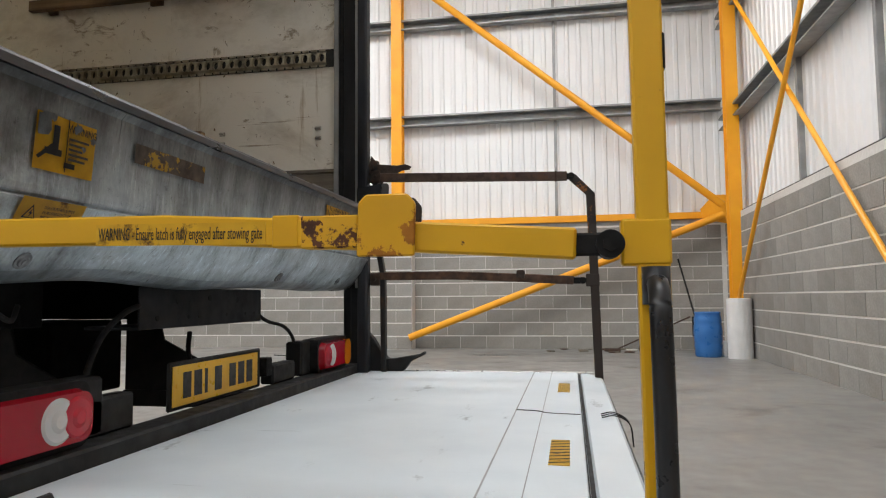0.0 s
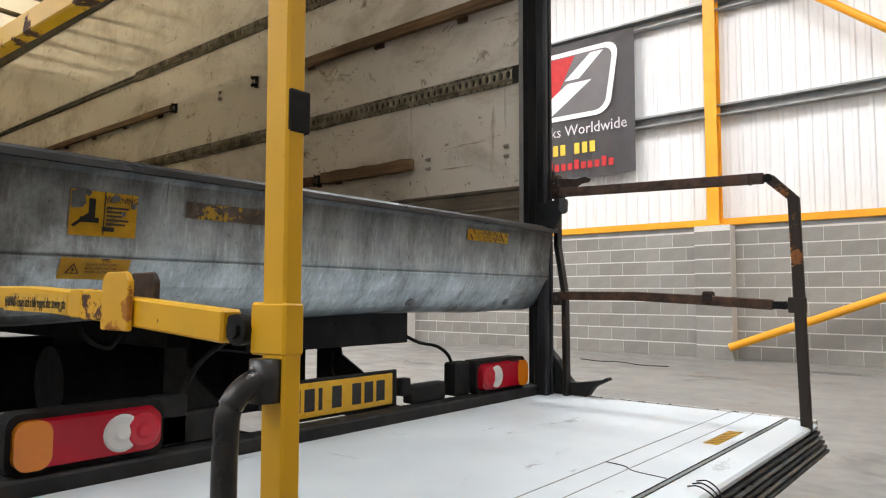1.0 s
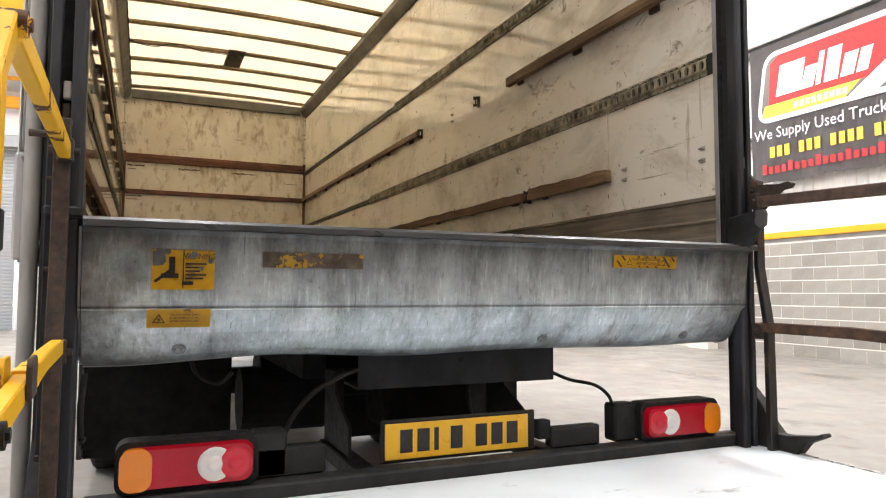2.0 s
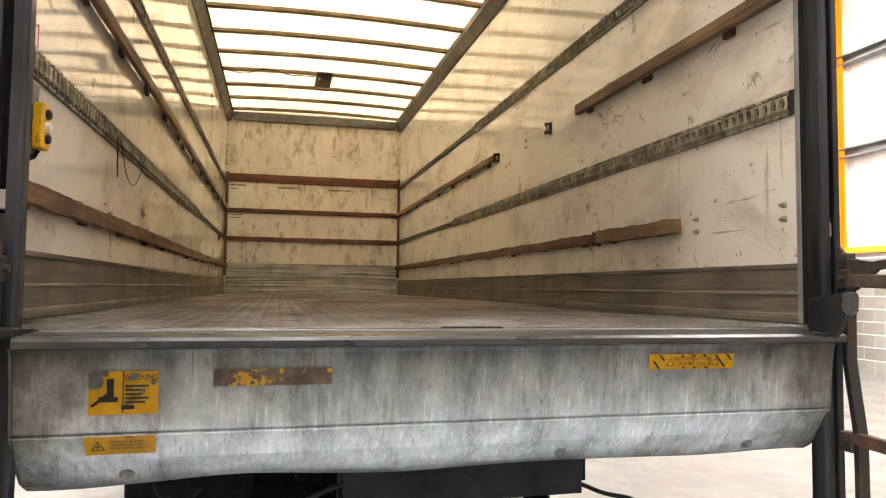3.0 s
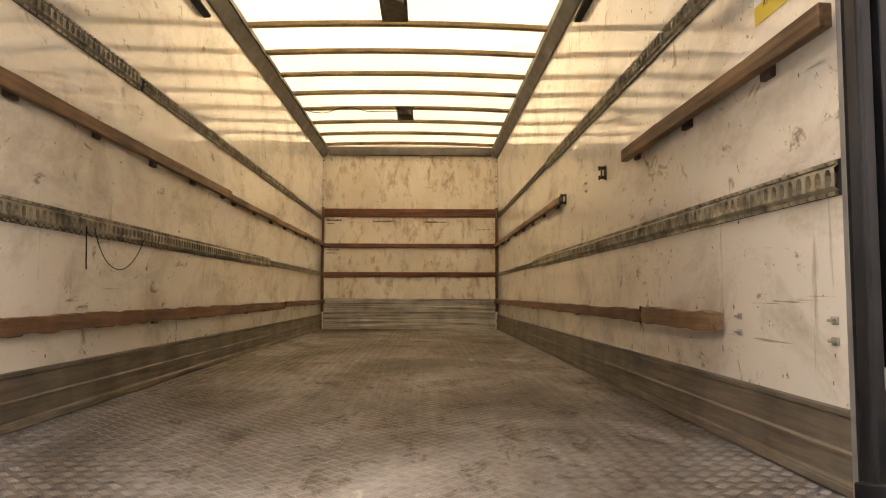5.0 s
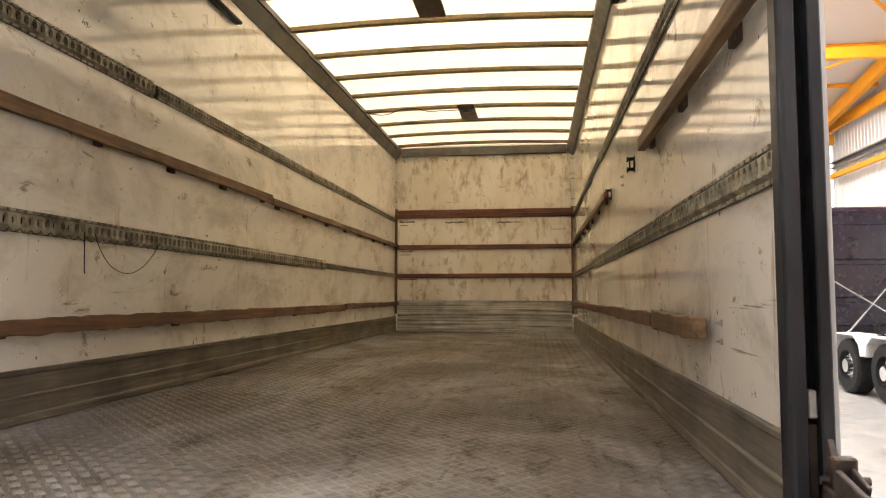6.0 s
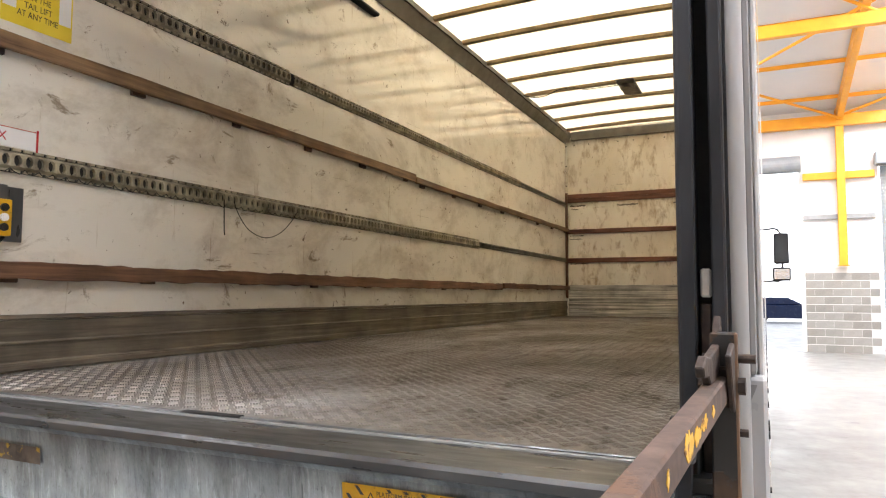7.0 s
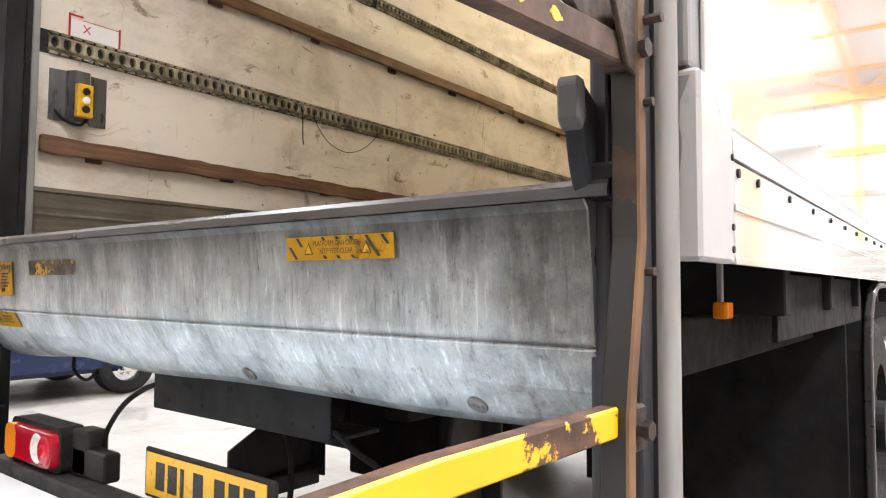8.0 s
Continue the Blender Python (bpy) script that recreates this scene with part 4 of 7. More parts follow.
def track(z, yw, sgn, x0, x1, h=0.075, pitch=0.044):
    """A pressed steel lashing track: a raised band with upright oval holes between two slotted edges."""
    y = lambda d: yw + sgn * d
    b = bmesh.new()
    box(b, (x0, min(y(0.0005), y(0.004)), z - h / 2 - 0.012), (x1, max(y(0.0005), y(0.004)), z + h / 2 + 0.012))
    t = part("lashing_track", b, DARKTRACK, truck, "dirty steel lashing track with a row of oval holes")
    verts, faces = [], []
    half = h / 2
    for k in range(int((x1 - x0) / pitch)):
        xc = x0 + (k + 0.5) * pitch
        i = len(verts)
        rim = [(math.cos(radians(a)), math.sin(radians(a))) for a in range(22, 382, 45)]
        verts += [(xc + pitch / 2 * c, y(0.004), z + half * q) for c, q in ((1, 1), (-1, 1), (-1, -1), (1, -1))]
        verts += [(xc + pitch / 2 * c, y(0.017), z + (half - 0.010) * q) for c, q in ((1, 1), (-1, 1), (-1, -1), (1, -1))]
        verts += [(xc + pitch * 0.33 * c, y(0.020), z + (half - 0.0105) * q) for c, q in rim]
        verts += [(xc + pitch * 0.32 * c, y(0.005), z + (half - 0.011) * q) for c, q in rim]
        faces += [(i, i + 1, i + 5, i + 4), (i + 2, i + 3, i + 7, i + 6)]
        o, r = i + 4, i + 8
        faces += [(o, r, r + 7), (o, r + 1, r), (o, o + 1, r + 2, r + 1), (o + 1, r + 3, r + 2), (o + 1, r + 4, r + 3)]
        faces += [(o + 1, o + 2, r + 5, r + 4), (o + 2, r + 6, r + 5), (o + 2, o + 3, r + 6), (o + 3, r + 7, r + 6), (o + 3, o, r + 7)]
        faces += [(r + n, r + (n + 1) % 8, r + 8 + (n + 1) % 8, r + 8 + n) for n in range(8)]
        # slotted edges above and below
        for q in (1, -1):
            i = len(verts)
            za, zb = z + q * (half + 0.001), z + q * (half + 0.011)
            verts += [(xc + dx, y(d), zz) for dx in (-pitch * 0.36, pitch * 0.36) for d, zz in ((0.004, za), (0.012, za), (0.012, zb), (0.004, zb))]
            faces += [(i, i + 1, i + 5, i + 4), (i + 1, i + 2, i + 6, i + 5), (i + 2, i + 3, i + 7, i + 6), (i, i + 1, i + 2, i + 3), (i + 4, i + 5, i + 6, i + 7)]
    me = bpy.data.meshes.new("pierced_band")
    me.from_pydata(verts, [], faces)
    me.materials.append(TRACK)
    tagged(part("pierced_band", me, None, t), kind="stuff")
    return t


def plain_track(z, yw, sgn, x0, x1, h):
    """The older, unpierced kind of rail: two folded ribs with a hollow between them."""
    y = lambda d: yw + sgn * d
    q = h / 2
    b = bmesh.new()
    prism(b, [(y(0.0005), z - q), (y(0.012), z - q), (y(0.016), z - q + 0.006), (y(0.016), z - q * 0.35), (y(0.007), z - q * 0.25),
              (y(0.007), z + q * 0.25), (y(0.016), z + q * 0.35), (y(0.016), z + q - 0.006), (y(0.012), z + q), (y(0.0005), z + q)], 0, x0, x1)
    return part("lashing_rail", b, OLDTRACK, truck, "dark grey unpierced lashing rail, dirty")


for yw, sgn in ((0.0, 1), (W, -1)):
    z_low, z_high = (2.070, 2.842) if sgn > 0 else (2.068, 2.868)
    track(z_low, yw, sgn, -4.95, -0.2, 0.066)
    plain_track(z_low - 0.004, yw, sgn, FRONT + 0.02, -4.955, 0.052)
    track(z_high, yw, sgn, -2.02 if sgn > 0 else -4.2, -0.2, 0.064)
    if sgn > 0:
        track(z_high - 0.002, yw, sgn, -6.2, -2.025, 0.048, 0.036)
        plain_track(z_high - 0.004, yw, sgn, FRONT + 0.02, -6.205, 0.056)
    else:
        plain_track(z_high - 0.004, yw, sgn, FRONT + 0.02, -4.205, 0.056)
slat(FRONT + 0.02, -5.56, 1.680, 0.0, 1, h=0.055, rough=0.004, step=0.08)
slat(-5.51, -0.22, 1.667, 0.0, 1, h=0.064, rough=0.0042, step=0.06)
slat(FRONT + 0.02, -3.575, 2.478, 0.0, 1, h=0.05, mat=TANSLAT)
slat(-3.565, -0.22, 2.495, 0.0, 1, h=0.060, mat=TANSLAT)
slat(FRONT + 0.02, -1.73, 1.688, W, -1, h=0.058, rough=0.004, step=0.08)
slat(-1.64, -0.885, 1.690, W, -1, h=0.068, t=0.04, rough=0.006, step=0.07, mat=TANSLAT)
slat(FRONT + 0.02, -3.52, 2.470, W, -1, h=0.05, mat=TANSLAT)
slat(-1.92, -0.22, 2.464, W, -1, h=0.062, t=0.035, mat=TANSLAT)

# slats on the bulkhead
for z, h, mat in ((2.955, 0.058, REDSLAT), (2.895, 0.056, REDSLAT), (2.462, 0.062, REDSLAT), (2.062, 0.064, REDSLAT)):
    b = bmesh.new()
    box(b, (FRONT + 0.001, 0.02, z - h / 2), (FRONT + 0.03, W - 0.02, z + h / 2), 0.005)
    part("bulkhead_slat", b, mat, truck, "red-brown wooden slat across the bulkhead")
for y0, y1 in ((0.0, 0.03), (W - 0.03, W)):
    b = bmesh.new()
    box(b, (FRONT + 0.031, y0, FZ), (FRONT + 0.05, y1, TOP - 0.02), 0.004)
    part("corner_strip", b, LINING, truck, "cream riveted corner strip")

for y0, y1 in ((0.001, 0.036), (W - 0.036, W - 0.001)):
    b = bmesh.new()
    box(b, (FRONT + 0.051, y0, FZ + 0.24), (FRONT + 0.075, y1, 3.0), 0.004)
    part("corner_batten", b, SLAT, truck, "brown wooden batten in the front corner")
b = bmesh.new()
box(b, (-0.124, 0.16, FZ - 0.014), (-0.112, W - 0.06, FZ - 0.0060), 0.001)
part("sill_strip", b, GREYSTEEL, truck, "worn grey metal strip")
b = bmesh.new()
box(b, (-0.144, 1.185, FZ - 0.010), (-0.122, 1.365, FZ - 0.0010), 0.001)
part("sill_notch", b, BLACK, truck, "dark notch in the sill")
# roof: rails in the corners, cross sticks, header
for yw, sgn in ((0.0, 1), (W, -1)):
    b = bmesh.new()
    prism(b, [(yw, TOP - 0.13), (yw + sgn * 0.014, TOP - 0.13), (yw + sgn * 0.075, TOP - 0.03), (yw + sgn * 0.075, TOP + 0.03), (yw, TOP + 0.03)], 0, FRONT, -0.1)
    part("roof_rail", b, ROOFRAIL, truck, "grey metal cant rail under the roof")
b = bmesh.new()
box(b, (FRONT + 0.001, 0.08, TOP - 0.09), (FRONT + 0.05, W - 0.08, TOP + 0.03), 0.006)
part("roof_rail", b, ROOFRAIL, truck)
x = -0.81
while x > FRONT + 0.1:
    b = bmesh.new()
    rings = []
    for k in range(11):
        y = 0.07 + (W - 0.14) * k / 10
        rings.append([b.verts.new((x + dx, y, TOP + dz + crown(y))) for dx, dz in ((-0.026, 0.040), (-0.026, 0.012), (-0.018, 0.002), (0.018, 0.002), (0.026, 0.012), (0.026, 0.040))])
    for r0, r1 in zip(rings, rings[1:]):
        for k in range(6):
            b.faces.new((r0[k], r0[(k + 1) % 6], r1[(k + 1) % 6], r1[k]))
    b.faces.new(rings[0])
    b.faces.new(rings[-1][::-1])
    bmesh.ops.recalc_face_normals(b, faces=b.faces)
    part("roof_stick", b, ROOFSTICK, truck, "brown cross stick under the translucent roof")
    x -= 0.600
b = bmesh.new()
box(b, (-0.2, -0.03, TOP - 0.02), (0.02, W + 0.03, TOP + 0.2), 0.01)
part("rear_header", b, DARKSTEEL, truck, "dark steel header over the rear opening")

# sill, rear panel
b = bmesh.new()
box(b, (-0.140, 0.0, FZ - 0.03), (-0.128, W, FZ - 0.003), 0.002)
part("floor_edge_strip", b, MIDSTEEL, truck, "dark floor edge strip with a worn top")
b = bmesh.new()
prism(b, [(-0.127, FZ - 0.03), (-0.127, FZ - 0.010), (0.0, FZ - 0.013), (0.028, FZ - 0.016), (0.034, FZ - 0.024), (0.034, FZ - 0.040), (0.0, FZ - 0.040)], 1, 0.15, 2.405)
part("sill_plate", b, SILLSTEEL, truck, "dark steel sill plate, polished by wear")
prof = [(0.030, 1.258), (0.018, 1.245), (0.006, 1.15), (0.002, 1.075), (-0.001, 1.061), (-0.0055, 1.056), (-0.001, 1.051), (-0.008, 1.04), (-0.035, 0.99), (-0.085, 0.93), (-0.115, 0.912), (-0.15, 0.905), (-0.19, 0.91)]
b = bmesh.new()
n = 56
loop = prof + [(-0.19, 0.918), (-0.15, 0.913), (-0.118, 0.92), (-0.09, 0.937), (-0.041, 0.995), (-0.010, 1.05), (-0.004, 1.15), (0.008, 1.245), (0.010, 1.258)]
rows = []
for j in range(n + 1):
    y = 0.15 + (2.368 - 0.15) * j / n
    row = []
    for px, pz in loop:
        dent = 0.0018 * noise.noise((y * 3.1, pz * 6, 1.7)) + 0.001 * noise.noise((y * 11, pz * 14, 4.1))
        sag = 0.014 * noise.noise((y * 2.3, 0, 9)) if pz < 0.95 else 0
        row.append(b.verts.new((px + dent, y, pz + sag)))
    rows.append(row)
for r0, r1 in zip(rows, rows[1:]):
    for i in range(len(loop)):
        k = (i + 1) % len(loop)
        b.faces.new((r0[i], r0[k], r1[k], r1[i]))
b.faces.new(rows[0])
b.faces.new(rows[-1][::-1])
bmesh.ops.recalc_face_normals(b, faces=b.faces)
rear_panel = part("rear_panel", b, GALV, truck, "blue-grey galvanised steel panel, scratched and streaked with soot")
b = bmesh.new()
prism(b, [(p[0] + 0.001, p[1]) for p in prof] + [(-0.19, 1.255)], 1, 2.3685, 2.372)
part("end_plate", b, MIDSTEEL, rear_panel)
b = bmesh.new()
prism(b, [(p[0] - 0.030, p[1]) for p in prof] + [(-0.21, 1.255)], 1, 2.373, 2.406, 0.003)
part("end_cheek", b, DARKSTEEL, rear_panel, "dark recessed cheek at the end of the panel")
b = bmesh.new()
prism(b, [(p[0] + 0.001, p[1]) for p in prof] + [(-0.19, 1.255)], 1, 0.142, 0.148)
part("end_plate", b, MIDSTEEL, rear_panel)
for by in (0.383, 1.523, 2.130):
    b = bmesh.new()
    at, out = Vector((-0.0715, by, 0.946)), Vector((0.77, 0, -0.64))
    rod(b, at - out * 0.006, at + out * 0.0035, 0.020, 22, 0.0185)
    rod(b, at + out * 0.0034, at + out * 0.0065, 0.0125, 18, 0.0105)
    rod(b, at + out * 0.0064, at + out * 0.0085, 0.0055, 6)
    part("bolt", b, BOLTGREY, rear_panel, "dull grey bolt with round washer")

# lift columns, one at each side
def column(y0, y1, sgn, e):
    """A steel channel open to the rear; y0 is its inner face, e the inner line of the door frame behind it."""
    a, c = y0, y1
    t = (c - a)
    b = bmesh.new()
    prism(b, [(-0.052, a), (-0.012, a), (-0.004, a + t * 0.08), (-0.004, a + t * 0.40), (-0.046, a + t * 0.40), (-0.046, a + t * 0.71), (-0.010, a + t * 0.71), (-0.010, c), (-0.052, c)], 2, 0.24, 2.44, 0.003)
    col = part("lift_column", b, COLSTEEL, truck, "dark steel tail lift column with a sliding slot")
    lo, hi = min(a + t * 0.405, a + t * 0.705), max(a + t * 0.405, a + t * 0.705)
    # black sheet puts the slot's shade into its colour
    b = bmesh.new()
    box(b, (-0.0455, lo, 0.25), (-0.0435, hi, 2.43))
    part("slot_back", b, FLAP, col, "black sheet that darkens the slot like shade")
    b = bmesh.new()
    box(b, (-0.0430, lo + (hi - lo) * 0.2, 0.30), (-0.024, hi - (hi - lo) * 0.1, 1.572), 0.002)
    part("lift_slide", b, RUSTDARK, col, "dark brown slide in the column")
    b = bmesh.new()
    box(b, (-0.0430, lo + (hi - lo) * 0.22, 1.582), (-0.020, hi - (hi - lo) * 0.06, 1.628), 0.003)
    part("guide_block", b, GUIDE, col, "off-white plastic guide block")
    b = bmesh.new()
    box(b, (-0.168, min(e + sgn * 0.080, e + sgn * 0.100), FZ + 0.002), (-0.143, max(e + sgn * 0.080, e + sgn * 0.100), TOP), 0.004)
    part("door_seal", b, RUBBER, col, "black rubber door seal")
    b = bmesh.new()
    box(b, (-0.052, min(e, e + sgn * 0.075), 2.445), (-0.004, max(e, e + sgn * 0.075), TOP), 0.005)
    part("rear_frame_post", b, WHITEPAINT, col, "white painted rear frame post")
    b = bmesh.new()
    box(b, (-0.006, min(e + sgn * 0.002, e + sgn * 0.022), 2.46), (0.0, max(e + sgn * 0.002, e + sgn * 0.022), 2.80), 0.001)
    part("red_reflector", b, REDLENS, col, "red reflective strip")
    b = bmesh.new()
    box(b, (-0.196, min(e + sgn * 0.085, e + sgn * 0.117), FZ + 0.002), (-0.170, max(e + sgn * 0.085, e + sgn * 0.117), TOP), 0.004)
    part("edge_trim", b, GREYSTEEL, col, "grey metal edge trim")
    b = bmesh.new()
    box(b, (-0.142, min(e + sgn * 0.082, e + sgn * 0.094), 0.30), (-0.053, max(e + sgn * 0.082, e + sgn * 0.094), TOP), 0.002)
    part("column_web", b, DARKSTEEL, col, "dark steel web behind the column")
    # collar over the sill end
    b = bmesh.new()
    box(b, (-0.04, min(a - sgn * 0.004, c), FZ - 0.02), (0.020, max(a - sgn * 0.004, c), FZ + 0.008), 0.006)
    part("collar", b, DARKSTEEL, col, "dark steel collar at the sill")
    if sgn > 0:
        # angled catch plate that reaches out over the sill end
        turn = Matrix.Translation((-0.05, 2.352, FZ)) @ Matrix.Rotation(radians(11.0), 4, "Z")
        b = bmesh.new()
        prism(b, [(0.0, -0.034), (0.082, -0.034), (0.104, 0.000), (0.120, 0.040), (0.146, 0.062), (0.146, 0.108), (0.115, 0.108), (0.0, 0.088)], 1, -0.012, 0.012, 0.003)
        b.transform(turn)
        part("catch_plate", b, BLACKGREY, col, "dark steel catch plate at the sill end")
        b = bmesh.new()
        prism(b, [(0.110, 0.060), (0.128, 0.040), (0.147, 0.052), (0.150, 0.098), (0.144, 0.109), (0.122, 0.111), (0.114, 0.104)], 1, -0.014, 0.014, 0.003)
        b.transform(turn)
        part("catch_tip", b, TIPGREY, col, "worn grey tip of the catch plate")
    return col


column(2.360, 2.433, 1, 2.345)
column(0.145, 0.062, -1, 0.145)
for yc, sgn in ((2.443, 1), (0.026, -1)):
    b = bmesh.new()
    rod(b, (-0.073, yc, 0.30), (-0.073, yc, 4.0), 0.020, 18)
    part("corner_post", b, TUBEGREY, truck, "silver-grey round corner post", smooth=True)
    lo = lambda p, q: min(yc + sgn * p, yc + sgn * q)
    hi = lambda p, q: max(yc + sgn * p, yc + sgn * q)
    yb = 2.4735 if sgn > 0 else -0.0135          # inner face of the side rail
    blo = lambda q: min(yb, yb + sgn * q)
    bhi = lambda q: max(yb, yb + sgn * q)
    b = bmesh.new()
    box(b, (-0.1525, lo(0.0, 0.030), 1.454), (-0.094, hi(0.0, 0.030), 4.0), 0.008, 2)
    part("corner_strip", b, PEEL, truck, "bare grey corner strip with peeled paint")
    b = bmesh.new()
    prism(b, [(yc + sgn * p, z) for p, z in ((0.002, 1.44), (0.0295, 1.44), (0.024, 1.425), (0.016, 1.405), (0.015, 1.37), (0.018, 1.352), (0.017, 1.325), (0.014, 1.30), (0.015, 1.283), (0.008, 1.268), (0.006, 1.249), (0.002, 1.26))], 0, -0.0965, -0.0935)
    part("peeled_tongue", b, PEEL, truck, "tapering tongue of bare grey metal on the corner cap")
    b = bmesh.new()
    xf, step = (-0.262, 0.0185) if sgn > 0 else (-0.185, 0.0275)
    prism(b, [(x, yc + sgn * p) for x, p in ((xf, step), (xf, 0.044), (-0.096, 0.044), (-0.096, 0.0), (-0.14, 0.0), (-0.14, step))], 2, 1.178, 1.452, 0.006)
    part("corner_cap", b, CAPWHITE, truck, "white rounded corner cap")
    b = bmesh.new()
    box(b, (FRONT - 0.05, blo(0.012), 1.178), (-0.268, bhi(0.012), 1.345), 0.004)
    skirt = part("side_rail", b, GLOSSWHITE, truck, "white riveted side rail")
    for z0, z1, d in ((1.262, 1.274, 0.016), (1.1775, 1.190, 0.0145)):
        b = bmesh.new()
        box(b, (FRONT - 0.05, min(yb + sgn * 0.0115, yb + sgn * d), z0), (-0.270, max(yb + sgn * 0.0115, yb + sgn * d), z1), 0.0015)
        part("rail_rib", b, GLOSSWHITE, skirt)
    b = bmesh.new()
    prism(b, [(yb, 1.347), (yb + sgn * 0.013, 1.347), (yb + sgn * 0.0105, 1.392), (yb, 1.392)], 0, FRONT - 0.05, -0.268)
    part("side_rail_lip", b, CAPWHITE, skirt, "white sloping lip over the side rail")
    x = -0.29
    while x > FRONT:
        b = bmesh.new()
        rod(b, (x, yb + sgn * 0.006, 1.325), (x, yb + sgn * 0.0165, 1.325), 0.0075, 10)
        part("rivet", b, BLACK, skirt)
        x -= 0.13 if x > -0.4 else 0.27
    for rz in (1.20, 1.235, 1.345):
        b = bmesh.new()
        rod(b, (-0.252 if sgn > 0 else -0.175, yc + sgn * 0.040, rz), (-0.252 if sgn > 0 else -0.175, yc + sgn * 0.047, rz), 0.0055, 10)
        part("rivet", b, BLACK, skirt)
    ym = yc - sgn * 0.085
    b = bmesh.new()
    box(b, (-0.634, min(ym, ym + sgn * 0.010), 1.105), (-0.618, max(ym, ym + sgn * 0.010), 1.24), 0.001)
    bracket = part("marker_bracket", b, GREYSTEEL, truck)
    b = bmesh.new()
    box(b, (-0.650, min(ym - sgn * 0.006, ym + sgn * 0.026), 1.076), (-0.604, max(ym - sgn * 0.006, ym + sgn * 0.026), 1.112), 0.007, 2)
    part("marker_lamp", b, AMBERLENS, bracket, "small amber side marker lamp")

# ---- platform and gates of the tail lift ----
PZ = 0.526
b = bmesh.new()
prism(b, [(-0.05, PZ), (0.952, PZ), (0.957, PZ - 0.009), (0.966, PZ - 0.009), (0.971, PZ - 0.002), (1.052, PZ - 0.010), (1.060, PZ - 0.017), (1.056, PZ - 0.030), (-0.05, PZ - 0.06)], 1, 0.2, 2.47)
platform = part("lift_platform", b, PLATFORM, truck, "pale grey aluminium lift platform, lowered, scuffed")
for x0, x1 in ((0.757, 0.7605), (0.838, 0.840), (0.9535, 0.9555)):
    b = bmesh.new()
    box(b, (x0, 0.214, PZ - 0.001), (x1, 2.452, PZ + 0.0012))
    part("seam", b, GREYSTEEL if x1 < 0.9 else BLACK, platform)
for y0, y1 in ((2.455, 2.478), (0.192, 0.212)):
    b = bmesh.new()
    box(b, (-0.05, y0, PZ - 0.058), (1.058, y1, PZ + 0.004), 0.003)
    part("edge_strip", b, ALU, platform, "bright aluminium edge strip")
b = bmesh.new()
box(b, (0.9572, 0.214, PZ - 0.0092), (0.9658, 2.452, PZ - 0.0070))
part("groove", b, BLACK, platform, "black groove along the ramp hinge")
for k in range(5):
    b = bmesh.new()
    box(b, (1.020, 0.2, PZ - 0.032 - 0.015 * (k + 1)), (1.066 + 0.007 * k, 2.47, PZ - 0.036 - 0.015 * k), 0.002)
    part("ramp_lip", b, MIDSTEEL if k % 2 else DARKSTEEL, platform, "dark layered ramp lip")


def two_faced(b, sgn, axis=1, limit=0.5):
    """Gives the faces that look outward the second material."""
    b.faces.ensure_lookup_table()
    b.normal_update()
    for f in b.faces:
        f.material_index = 1 if f.normal[axis] * sgn > limit else 0
    return b


TOP_END = {-1: 1.437, 1: 1.407}      # height of the upper rail at its outer end


